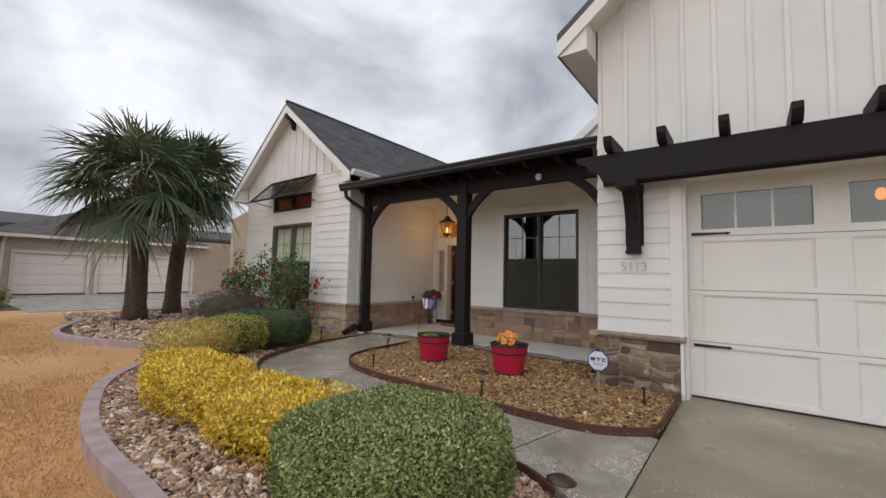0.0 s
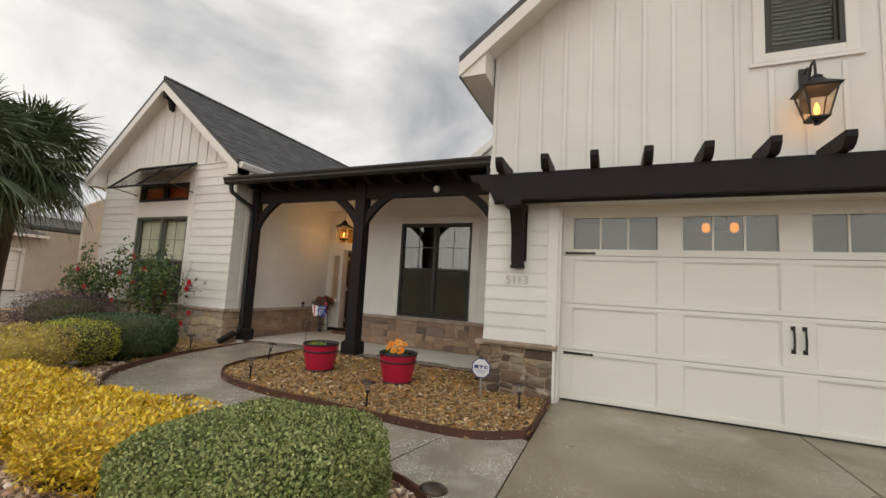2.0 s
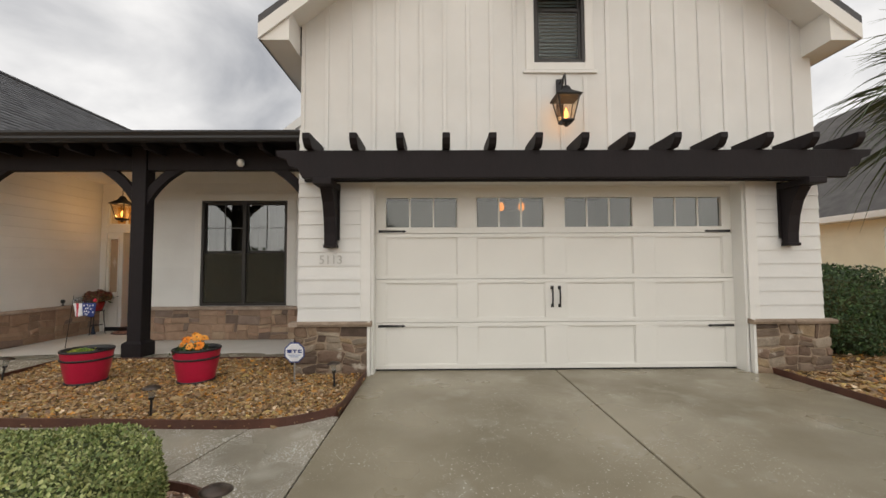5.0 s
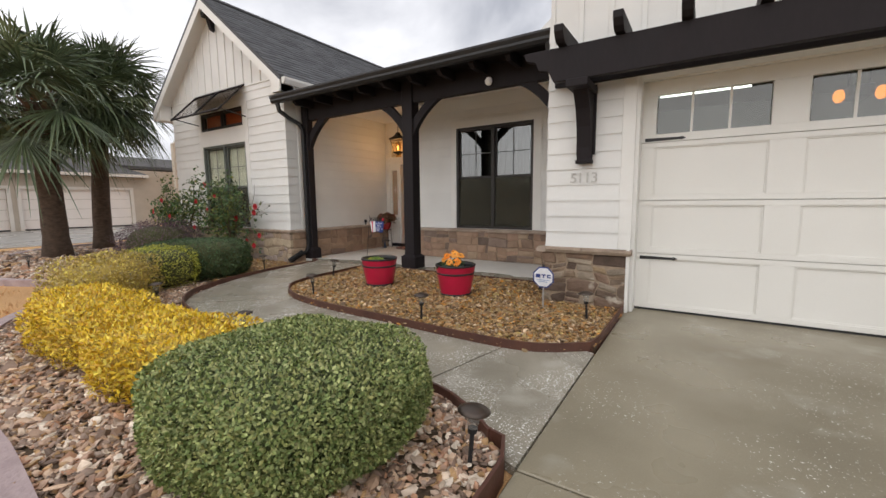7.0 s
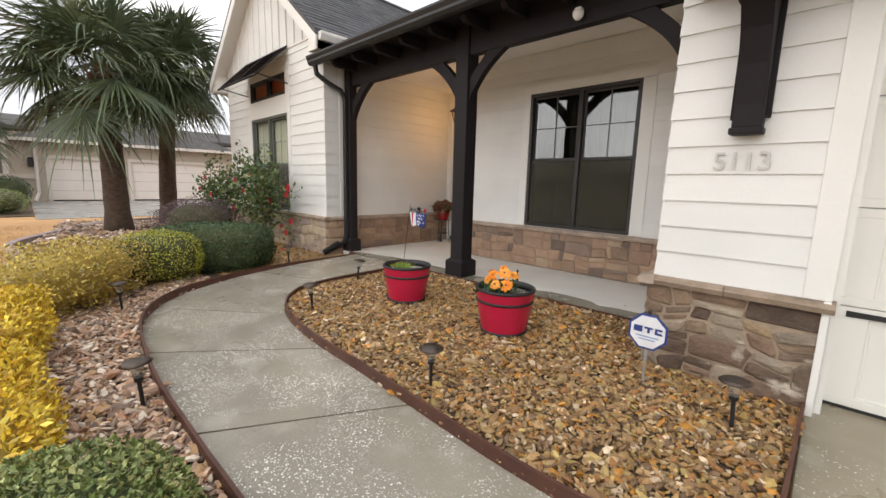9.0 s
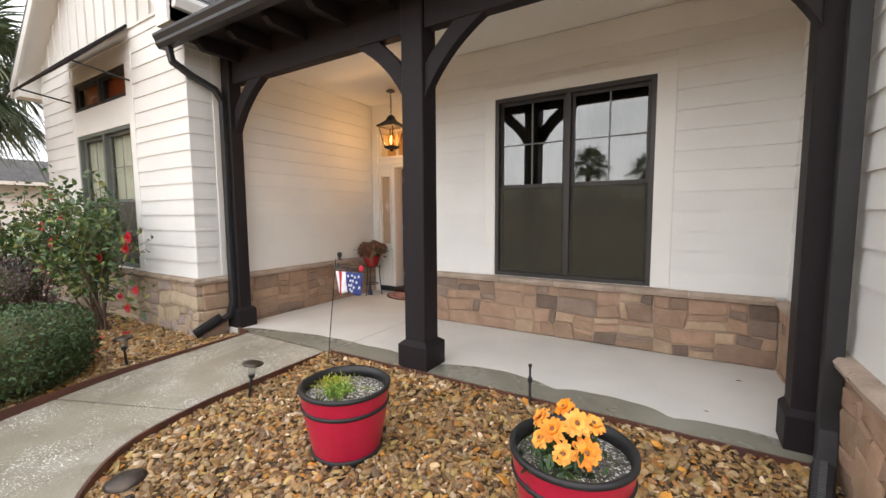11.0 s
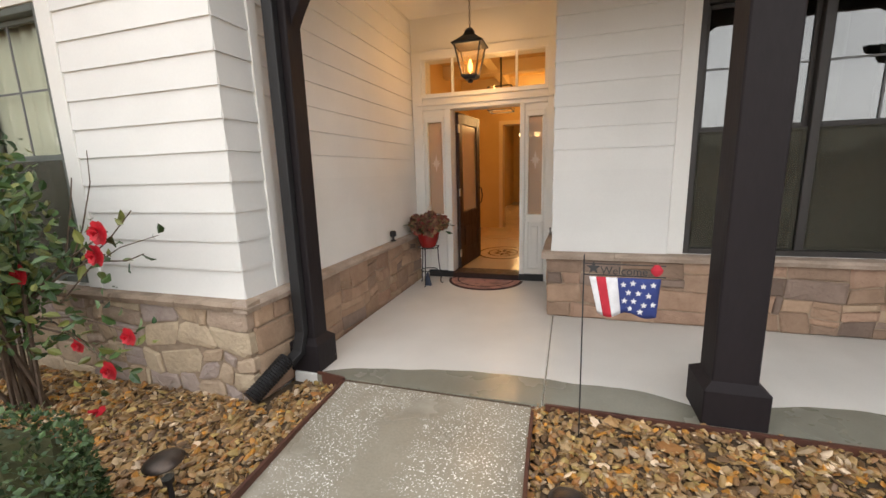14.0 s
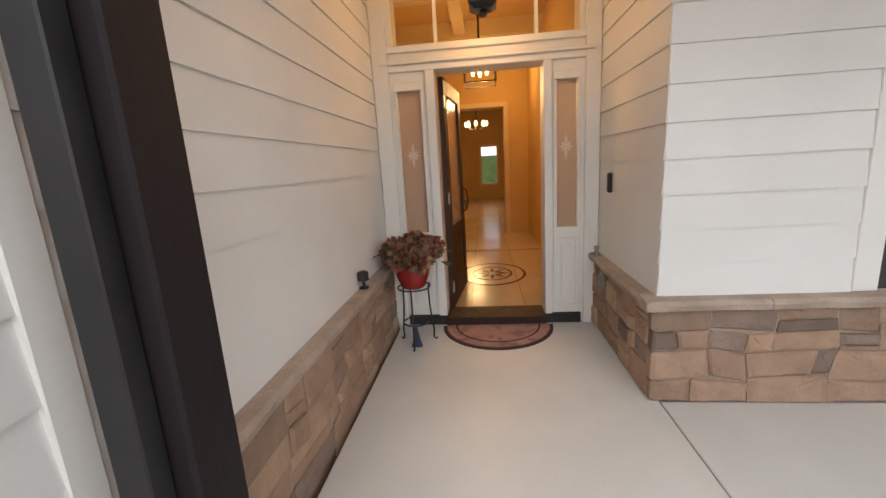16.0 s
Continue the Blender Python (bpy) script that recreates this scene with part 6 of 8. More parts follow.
def camellia(at, height, spread, seed, blooms, label):
    rng = random.Random(seed)
    nr = np.random.default_rng(seed)
    t = thing("camellia", at, label, "flowering shrub", "camellias")
    X, Y, Z = at
    tips = []
    for k in range(13):
        a = rng.uniform(0, 6.28)
        r = spread * rng.uniform(0.25, 1.0)
        top = Vector((X + r * math.cos(a), Y + 0.55 * r * math.sin(a) - 0.05, Z + height * rng.uniform(0.55, 1.0)))
        base = Vector((X + rng.uniform(-0.12, 0.12), Y + rng.uniform(-0.08, 0.08), Z - 0.01))
        mid = base.lerp(top, 0.5) + Vector((rng.uniform(-0.1, 0.1), rng.uniform(-0.08, 0.08), 0.12))
        bm = bmesh.new()
        pts = [base.lerp(mid, i / 4) for i in range(4)] + [mid.lerp(top, i / 5) for i in range(6)]
        tube(bm, pts, [0.014 * (1 - 0.75 * i / 9) for i in range(10)], 5)
        part("stem", bm, M_TWIG, t)
        for i in range(3, 10):
            tips.append(pts[i])
            for _ in range(2):
                tips.append(pts[i] + Vector((rng.gauss(0, 0.12), rng.gauss(0, 0.09), rng.gauss(0.02, 0.10))))
    for bxyz, r in blooms:
        o, e = Vector((X, Y, Z + 0.35 * height)), Vector(bxyz) + Vector((0, 0.03, 0))
        m1 = o.lerp(e, 0.55) + Vector((0, 0.02, 0.06))
        bm = bmesh.new()
        tube(bm, [o, o.lerp(m1, 0.5), m1, m1.lerp(e, 0.5), e], [0.009, 0.007, 0.006, 0.005, 0.004], 5)
        part("stem", bm, M_TWIG, t)
        tips += [m1, m1.lerp(e, 0.6), e + Vector((rng.uniform(-0.06, 0.02), 0.03, -0.05))]
    P_ = np.array([tuple(p) for p in tips])
    P_ = np.repeat(P_, 6, 0) + nr.normal(0, 0.06, (len(P_) * 6, 3))
    P_[:, 1] = np.minimum(P_[:, 1], 6.08)
    v, f = leaf_cloud(P_, np.zeros_like(P_) + (0, -0.2, 0.1), 0.08, nr, 0.1, 0.9, 0.55, 0.35, 0.0, True)
    v[:, 1] = np.minimum(v[:, 1], 6.12)
    cloud_mesh("leaves", v.tolist(), f.tolist(), M_CAM, t)
    for bxyz, r in blooms:
        bm = bmesh.new()
        for ring, (m_, rad, tilt) in enumerate(((6, 1.0, 0.25), (5, 0.72, 0.7), (4, 0.42, 1.1))):
            for i in range(m_):
                a = 2 * math.pi * (i + 0.4 * ring) / m_
                c = Vector((math.cos(a), -0.35, math.sin(a)))
                s = Vector((-math.sin(a), 0, math.cos(a)))
                o = Vector(bxyz) + Vector((0, -0.012 * ring, 0))
                e = o + Vector((c.x, 0, c.z)) * r * rad * math.cos(tilt) + Vector((0, -r * rad * math.sin(tilt), 0))
                w = s * r * rad * 0.52
                m1 = o.lerp(e, 0.65)
                vs = [bm.verts.new(p) for p in (o, m1 + w, e + w * 0.35, e - w * 0.35, m1 - w)]
                bm.faces.new(vs)
        part("flower", bm, M_RED, t, "full red camellia flower")
    return t


camellia((-7.5, 5.72, GB), 1.72, 0.8, 31, [((-6.58, 5.74, 1.29), 0.07), ((-6.60, 5.72, 1.17), 0.065), ((-7.14, 5.66, 1.06), 0.065), ((-7.22, 5.68, 1.02), 0.05), ((-7.98, 5.52, 1.76), 0.065), ((-8.35, 5.5, 1.40), 0.065), ((-6.50, 5.74, 0.72), 0.055),
                                         ((-6.67, 5.72, 0.51), 0.06), ((-8.5, 5.5, 0.85), 0.055), ((-7.0, 5.78, 0.60), 0.05), ((-7.75, 5.42, 1.22), 0.06), ((-7.5, 5.46, 1.52), 0.05)], "leafy camellia bush with red flowers under the wing window")
camellia((-9.4, 5.6, GB), 1.85, 0.9, 32, [((-9.2, 5.2, 1.45), 0.06), ((-9.8, 5.25, 1.2), 0.06), ((-8.9, 5.2, 1.1), 0.05)], "sparse camellia bush with red flowers by the wing corner")
# the long bare shoot with a single leaf, and fallen blooms
sh = thing("camellia_shoot", (-6.8, 5.8, 1.0), "thin bare camellia shoots ending in a leaf", "twig")
for pts in ([(-7.1, 5.78, 0.85), (-6.8, 5.79, 1.08), (-6.55, 5.8, 1.20), (-6.27, 5.81, 1.27)], [(-7.0, 5.8, 1.05), (-6.85, 5.82, 1.3), (-6.72, 5.82, 1.55), (-6.70, 5.82, 1.72)], [(-6.85, 5.79, 1.1), (-6.6, 5.79, 1.25), (-6.42, 5.8, 1.40)], [(-7.0, 5.8, 1.15), (-6.92, 5.82, 1.4), (-6.86, 5.82, 1.58)], [(-6.7, 5.79, 1.12), (-6.5, 5.79, 1.13), (-6.38, 5.8, 1.17)]):
    bm = bmesh.new()
    tube(bm, pts, [0.005, 0.004, 0.003, 0.002][:len(pts)], 5)
    part("twig", bm, M_TWIG, sh)
for k, p in enumerate(((-6.30, 5.80, 1.26), (-6.27, 5.81, 1.28), (-6.48, 5.79, 1.12), (-6.40, 5.8, 1.17), (-6.62, 5.77, 0.98), (-6.66, 5.77, 0.90), (-6.80, 5.74, 1.36))):
    v, f = leaf_cloud(np.array([p]), np.array([(1, -0.3, 0.2 if k != 2 else -0.9)]), 0.085, np.random.default_rng(3 + k), 0, 0.3, 0.5, 0.35, 0.0, True)
    cloud_mesh("leaf", v.tolist(), f.tolist(), M_CAM, sh)
for k, (x, y) in enumerate(((-6.95, 5.76), (-6.93, 5.5), (-6.45, 5.3), (-7.3, 5.25))):
    bm = bmesh.new()
    rr = random.Random(40 + k)
    for i in range(9):
        a = 0.7 * i
        r = 0.05 if i < 6 else 0.028
        o = Vector((x, y, GB + 0.035))
        e = o + Vector((math.cos(a) * r, math.sin(a) * r, 0.012 * (i % 3)))
        s = Vector((-math.sin(a), math.cos(a), 0.2)) * r * 0.55
        bm.faces.new([bm.verts.new(p) for p in (o, o.lerp(e, 0.6) + s, e, o.lerp(e, 0.6) - s)])
    tagged(part("fallen_flower", bm, M_RED), "red camellia flower fallen on the pebbles", "flower", "fallen flowers")

# ---- palms ----
M_FROND = mat("palm_frond_green", (0.135, 0.18, 0.09), (0.08, 0.11, 0.055), 3, 0.36, 0.1, 40, vary=0.3, island=True)
M_FRONDP = mat("pale_palm_frond", (0.21, 0.245, 0.12), (0.13, 0.16, 0.08), 3, 0.45, 0.1, 40, vary=0.3, island=True)
M_TRUNK = mat("fibrous_palm_trunk", (0.115, 0.075, 0.05), (0.06, 0.04, 0.028), 9, 0.9, 0.9, 30, stretch=(1, 1, 2.2), bdist=0.02)
M_BOOT = mat("palm_boot_fibre", (0.16, 0.11, 0.075), (0.09, 0.06, 0.042), 14, 0.9, 0.6, 40)


def palm(at, trunk_h, crown_r, fronds, seed, label, lean=(0, 0), pale=0.25, r=0.2):
    rng = random.Random(seed)
    t = thing("palm_tree", at, label, "palm tree", "fan palms")
    X, Y, Z = at
    bm = bmesh.new()
    pts, rad = [], []
    for i in range(15):
        u = i / 14
        pts.append((X + lean[0] * u * u, Y + lean[1] * u * u, Z - 0.02 + trunk_h * u))
        rad.append(r * (1.12 - 0.28 * u + 0.02 * math.sin(i * 2.4)) + (0.05 * (1 - u * 8) if u < 0.125 else 0) + (0.06 * max(0, u - 0.75) / 0.25))
    tube(bm, pts, rad, 14)
    part("trunk", bm, M_TRUNK, t, smooth=True)
    top = Vector((X + lean[0], Y + lean[1], Z + trunk_h))
    for k in range(30):
        bm = bmesh.new()
        a, h = k * 2.4, -0.75 + 0.9 * k / 30
        o = top + Vector((math.cos(a) * r * 0.95, math.sin(a) * r * 0.95, h))
        e = o + Vector((math.cos(a) * 0.13, math.sin(a) * 0.13, 0.17))
        s = Vector((-math.sin(a), math.cos(a), 0)) * 0.06
        n = Vector((math.cos(a), math.sin(a), 0)) * 0.02
        q = [bm.verts.new(p) for p in (o + s, o - s, e - s * 0.5, e + s * 0.5, o + s + n, o - s + n, e - s * 0.5 + n, e + s * 0.5 + n)]
        for i in ((0, 1, 2, 3), (4, 7, 6, 5), (0, 4, 5, 1), (1, 5, 6, 2), (2, 6, 7, 3), (3, 7, 4, 0)):
            bm.faces.new([q[j] for j in i])
        part("leaf_base", bm, M_BOOT, t)
    for k in range(fronds):
        verts, faces = [], []
        u = (k + 0.5) / fronds
        az = k * 2.39996 + rng.uniform(-0.25, 0.25)
        el = radians(86 - 132 * u ** 0.9 + rng.uniform(-12, 12))
        plen = crown_r * rng.uniform(0.36, 0.56)
        out = Vector((math.cos(az) * math.cos(el), math.sin(az) * math.cos(el), math.sin(el)))
        side = Vector((-math.sin(az), math.cos(az), 0))
        base = top + Vector((math.cos(az) * 0.1, math.sin(az) * 0.1, 0.12))
        # petiole, arched by its weight
        def along(d, sag):
            return base + out * d + Vector((0, 0, -sag * d * d))
        sag = 0.16 / crown_r
        for i in range(5):
            p = along(plen * i / 4, sag)
            w = 0.018 - 0.002 * i
            verts += [p + side * w, p - side * w, p + out.cross(side) * w * 0.8]
        for i in range(4):
            o = i * 3
            faces += [(o, o + 1, o + 4, o + 3), (o + 1, o + 2, o + 5, o + 4), (o + 2, o, o + 3, o + 5)]
        hub = along(plen, sag)
        fwd = (along(plen, sag) - along(plen * 0.8, sag)).normalized()
        nrm = fwd.cross(side).normalized()
        m_ = 38
        blade = crown_r * rng.uniform(0.50, 0.62)
        fold, half_a = rng.uniform(0.15, 0.5), radians(rng.uniform(112, 135))
        step = 2 * half_a / (m_ - 1)
        for i in range(m_):
            th = -half_a + step * i
            ln = blade * (0.70 + 0.30 * math.cos(th * 0.6)) * rng.uniform(0.88, 1.08)
            d = (fwd * math.cos(th) + side * math.sin(th) - nrm * fold * abs(math.sin(th))).normalized()
            w = nrm.cross(d).normalized()
            drop = rng.uniform(0.10, 0.34) if rng.random() < 0.75 else rng.uniform(0.4, 0.75)
            o = len(verts)
            for s_, wd in ((0.0, 0.006), (0.25, 0.25 * ln * step * 0.47), (0.5, 0.45 * ln * step * 0.45), (0.78, 0.013), (1.0, 0.002)):
                p = hub + d * ln * s_ + Vector((0, 0, -drop * ln * s_ ** 3.0))
                verts += [p + w * wd + nrm * wd * 0.55, p, p - w * wd + nrm * wd * 0.55]
            for j in range(4):
                a = o + 3 * j
                faces += [(a, a + 1, a + 4, a + 3), (a + 1, a + 2, a + 5, a + 4)]
        cloud_mesh("frond", [tuple(v) for v in verts], faces, M_FRONDP if rng.random() < pale else M_FROND, t)
    return t


palm((-12.0, 4.05, GB), 3.55, 2.2, 42, 51, "stout fan palm with dense green fronds in the island bed", (-0.15, 0.0), 0.25, 0.23)
palm((-13.3, 5.35, GB), 4.0, 1.95, 38, 52, "fan palm with a dark slender trunk in the island bed", (0.3, 0.2), 0.15, 0.2)
palm((10.7, 6.3, 0.06), 4.3, 2.75, 44, 53, "fan palm with long drooping fronds beside the garage", (0.0, -0.1), 0.45, 0.22)
palm((-25.6, 0.6, 0.09), 2.9, 1.75, 34, 56, "fan palm with a pale grey trunk before the neighbouring house", (0.2, 0.25), 0.3, 0.2)
palm((-9.0, -24.0, 0.07), 5.5, 1.9, 24, 54, "tall fan palm across the street", (0.2, 0.1), 0.2, 0.2)
palm((-4.5, -26.0, 0.07), 5.0, 1.9, 24, 55, "fan palm across the street", (0.1, 0.2), 0.2, 0.2)

# ---- pebbles and grass ----
M_PEB = mat("river_pebble", (1, 1, 1), (0.70, 0.67, 0.62), 30, 0.3, 0.25, 160, vary=0.3, island=True, rough2=0.55, bdist=0.003,
            island_tints=[(0.465, 0.277, 0.111), (0.279, 0.160, 0.072), (0.539, 0.336, 0.145), (0.167, 0.101, 0.055), (0.632, 0.454, 0.255), (0.335, 0.160, 0.055), (0.614, 0.286, 0.051), (0.372, 0.244, 0.102), (0.186, 0.109, 0.051), (0.279, 0.185, 0.076), (0.391, 0.235, 0.102), (0.223, 0.134, 0.064), (0.707, 0.554, 0.391), (0.307, 0.214, 0.111), (0.512, 0.370, 0.136)])
M_PEBG = mat("grey_rose_pebble", (1, 1, 1), (0.72, 0.69, 0.67), 30, 0.35, 0.25, 160, vary=0.3, island=True, rough2=0.6, bdist=0.003,
             island_tints=[(0.56, 0.37, 0.25), (0.42, 0.27, 0.19), (0.66, 0.47, 0.33), (0.28, 0.19, 0.14), (0.74, 0.60, 0.47), (0.50, 0.28, 0.17), (0.60, 0.46, 0.36), (0.36, 0.24, 0.17), (0.82, 0.72, 0.60), (0.58, 0.36, 0.17), (0.22, 0.15, 0.11)])
_b = bmesh.new()
bmesh.ops.create_icosphere(_b, subdivisions=1, radius=1.0)
ICO_V = np.array([tuple(v.co) for v in _b.verts])
ICO_F = np.array([[v.index for v in f.verts] for f in _b.faces])
_b.free()


def pebbles(name, poly, per_m2, size, material, label, seed, keep_out=(), lift=0.0, bank=None):
    """Overlapping rounded stones strewn over a bed."""
    rng = np.random.default_rng(seed)
    P2 = np.array([p[:2] for p in poly])
    lo, hi = P2.min(0), P2.max(0)
    n = int(per_m2 * np.prod(hi - lo))
    xy = lo + rng.random((n, 2)) * (hi - lo)
    ok = np.zeros(n, bool)
    for i in range(len(P2)):
        (x0, y0), (x1, y1) = P2[i - 1], P2[i]
        c = (y0 > xy[:, 1]) != (y1 > xy[:, 1])
        with np.errstate(divide="ignore", invalid="ignore"):
            ok ^= c & (xy[:, 0] < (x1 - x0) * (xy[:, 1] - y0) / (y1 - y0) + x0)
    for x, y, r in keep_out:
        ok &= ((xy[:, 0] - x) ** 2 + (xy[:, 1] - y) ** 2) > r * r
    xy = xy[ok]
    n = len(xy)
    s = size * np.exp(rng.normal(0, 0.33, (n, 1)))
    rad = np.concatenate([s * rng.uniform(0.85, 1.55, (n, 1)), s * rng.uniform(0.55, 0.95, (n, 1)), s * rng.uniform(0.26, 0.5, (n, 1))], 1)
    a, tx, ty = rng.uniform(0, 6.283, n), rng.normal(0, 0.42, n), rng.normal(0, 0.42, n)
    V = ICO_V[None] * rad[:, None] * (1 + rng.normal(0, 0.17, (n, 12, 1)))
    x, y, z = V[..., 0], V[..., 1], V[..., 2]
    y, z = y * np.cos(tx)[:, None] - z * np.sin(tx)[:, None], y * np.sin(tx)[:, None] + z * np.cos(tx)[:, None]
    x, z = x * np.cos(ty)[:, None] + z * np.sin(ty)[:, None], -x * np.sin(ty)[:, None] + z * np.cos(ty)[:, None]
    x, y = x * np.cos(a)[:, None] - y * np.sin(a)[:, None], x * np.sin(a)[:, None] + y * np.cos(a)[:, None]
    zc = GB + lift + rng.random(n) * 0.022
    if bank:
        zc += bank[2] * np.clip((xy[:, 1] - bank[0]) / (bank[1] - bank[0]), 0, 1)
    V = np.stack([x + xy[:, :1], y + xy[:, 1:], z + zc[:, None]], 2).reshape(-1, 3)
    F = (ICO_F[None] + (np.arange(n) * 12)[:, None, None]).reshape(-1, 3)
    ob = cloud_mesh(name, V.tolist(), F.tolist(), material, None, label, "stuff", False)
    return ob


pebbles("pebbles", BED_POLY, 2500, 0.0175, M_PEB, "brown and tan river pebbles", 61, [(-3.1, 5.43, 0.17), (-1.8, 5.45, 0.17)], bank=(5.9, 6.45, 0.045))
WESTN = [(p.x, p.y) for p in curb_c if p.x > -6.2] + [(-6.2, 2.9), (-6.2, 4.0)] + [q for q in walk_pts[::-1] if q[1] < 4.3] + [(0.16, 2.5)]
pebbles("pebbles", WESTN, 2000, 0.020, M_PEBG, "grey and rose river pebbles", 62, [(-0.92, 2.33, 0.5), (-2.15, 2.2, 0.3), (-3.55, 2.2, 0.3)])
pebbles("pebbles", [(-8.2, 4.3), (-5.5, 4.3), (-5.58, 5.3), (-5.64, 6.45), (-5.95, 6.45), (-6.05, 6.14), (-8.2, 6.14)], 2100, 0.018, M_PEB, "brown river pebbles by the wing", 63, [(-6.28, 4.42, 0.4)])
pebbles("pebbles", [(-15.0, 3.2), (-12.0, 2.85), (-9.6, 2.45), (-8.4, 2.75), (-7.4, 3.3), (-6.3, 3.1), (-6.3, 4.3), (-8.2, 4.4), (-10.5, 6.0), (-13.5, 7.0)], 230, 0.042, M_PEBG, "grey pebbles round the palms", 64, [(-12, 4.05, 0.25), (-13.3, 5.35, 0.25)])
pebbles("pebbles", [(5.48, 0.5), (5.48, 5.7), (6.2, 5.7), (6.2, 8.0), (8.0, 8.0), (8.33, 6.88), (8.66, 5.9), (8.75, 2.0), (8.75, 0.5)], 520, 0.028, M_PEB, "mixed pebbles and bark in the side bed", 65)

M_BLADE = mat("straw_grass_blade", (0.70, 0.42, 0.195), (0.54, 0.32, 0.145), 0.8, 0.85, 0.0, 20, vary=0.14, island=True, spots=((0.20, 0.23, 0.06), 0.9, 0.62, 0.78))


def grass(name, x0, x1, y0, y1, n, h, seed, limit):
    rng = np.random.default_rng(seed)
    p = np.stack([rng.uniform(x0, x1, n), rng.uniform(y0, y1, n), np.full(n, 0.065)], 1)
    e = np.minimum(np.minimum(p[:, 0] - x0, x1 - p[:, 0]), np.minimum(p[:, 1] - y0, y1 - p[:, 1]))
    p = p[limit(p[:, 0], p[:, 1]) & (rng.random(n) < np.clip(e / 1.6, 0.0, 1.0) ** 1.5)]
    d = rng.normal(0, 0.7, (len(p), 3))
    d[:, 2] = np.abs(rng.normal(0.8, 0.35, len(p)))
    v, f = leaf_cloud(p, d / np.linalg.norm(d, axis=1, keepdims=True), h, rng, 0.0, 0.12, 0.16, 0.3)
    cloud_mesh(name, v.tolist(), f.tolist(), M_BLADE, None, "short dormant straw-coloured grass", "stuff")


def outside_curb(x, y):
    cx = np.array(sorted((p.x, p.y) for p in curb_c if p.y < 3.4))
    lim = np.interp(x, cx[:, 0], cx[:, 1])
    return y < lim - 0.09


grass("lawn_grass", -7.0, -0.5, -1.2, 2.9, 60000, 0.045, 72, outside_curb)
grass("lawn_grass", -15.0, -7.0, -3.0, 3.0, 40000, 0.055, 73, outside_curb)
grass("lawn_grass", 9.0, 14.5, 1.0, 10.0, 14000, 0.055, 74, lambda x, y: x > 9.0 + np.maximum(0, y - 5.6) * 0.55)

# ---- things in the beds ----
M_POTRED = mat("glossy_red_barrel", (0.54, 0.012, 0.055), (0.43, 0.009, 0.042), 4, 0.28, 0.08, 50, coat=0.3)
M_POTSOIL = mat("wet_potting_gravel", (0.16, 0.15, 0.13), (0.06, 0.055, 0.045), 30, 0.25, 0.8, 90, spots=((0.13, 0.18, 0.03), 9, 0.6, 0.7), specks_glints=((0.85, 0.84, 0.8), 75, 0.55, 5, 0.3, 0.5))
M_ORANGE = mat("orange_petal", (0.90, 0.33, 0.015), (0.80, 0.20, 0.01), 25, 0.5, 0.1)
M_PEACH = mat("peach_petal", (0.92, 0.45, 0.08), (0.86, 0.30, 0.03), 25, 0.5, 0.1)
M_EYE = mat("brown_flower_eye", (0.22, 0.10, 0.05), None, 25, 0.8, 0.2)


def barrel(at, label):
    t = thing("barrel_planter", at, label, "planter", "red barrel planters")
    x, y, z = at
    bm = bmesh.new()
    lathe(bm, [(0.185, 0.0), (0.195, 0.03), (0.232, 0.22), (0.256, 0.385), (0.262, 0.405), (0.250, 0.41), (0.242, 0.40), (0.236, 0.30)], at, 40)
    part("tub", bm, M_POTRED, t, smooth=True)
    for r0, r1, z0, z1 in ((0.2425, 0.2465, 0.29, 0.315), (0.190, 0.200, 0.0, 0.045)):
        bm = bmesh.new()
        lathe(bm, [(r0 + 0.002, z0), (r0 + 0.008, z0 + 0.004), (r1 + 0.009, z1 - 0.004), (r1 + 0.002, z1)], at, 40)
        part("hoop", bm, M_BLACK, t, "black hoop", smooth=True)
    bm = bmesh.new()
    lathe(bm, [(0.257, 0.390), (0.2635, 0.394), (0.2645, 0.412), (0.256, 0.418), (0.2395, 0.412), (0.2325, 0.33), (0.257, 0.390)], at, 40, caps=False)
    part("rim", bm, M_BLACK, t, "black rim", smooth=True)
    bm = bmesh.new()
    lathe(bm, [(0.236, 0.352), (0.18, 0.362), (0.08, 0.368), (0.01, 0.370)], at, 28)
    part("soil", bm, M_POTSOIL, t, "wet gravelly soil")
    return t


b1 = barrel((-3.10, 5.43, GB), "red barrel planter with black hoops and small green sprouts")
b2 = barrel((-1.80, 5.45, GB), "red barrel planter with black hoops holding orange flowers")
M_SPROUT = leaf_mat("bright_sprout_leaf", (1, 1, 1), (0.8, 0.9, 0.6), 0.3, [(0.20, 0.30, 0.04), (0.28, 0.36, 0.06), (0.12, 0.22, 0.04)])


def sprouts(name, c, r, n, size, m, label, seed, h=0.05):
    q = np.random.default_rng(seed)
    p = np.stack([c[0] + q.normal(0, r, n), c[1] + q.normal(0, r, n), c[2] + q.random(n) * h], 1)
    d = np.zeros((n, 3)) + (0, 0, 0.7)
    v, f = leaf_cloud(p, d, size, q, 0.2, 0.6, 0.5)
    return tagged(cloud_mesh(name, v.tolist(), f.tolist(), m), label, "plant", "", "stuff")


sprouts("sprout_plant", (-3.09, 5.35, GB + 0.36), 0.04, 300, 0.026, M_SPROUT, "small bright green sprouts in the barrel", 82)
sprouts("moss_plant", (-3.22, 5.45, GB + 0.36), 0.05, 520, 0.018, M_LIME, "low mossy green growth in the barrel", 83, 0.03)
sprouts("flower_foliage", (-1.82, 5.40, GB + 0.35), 0.065, 320, 0.055, M_BOXD, "dark green foliage under the orange flowers", 84, 0.09)


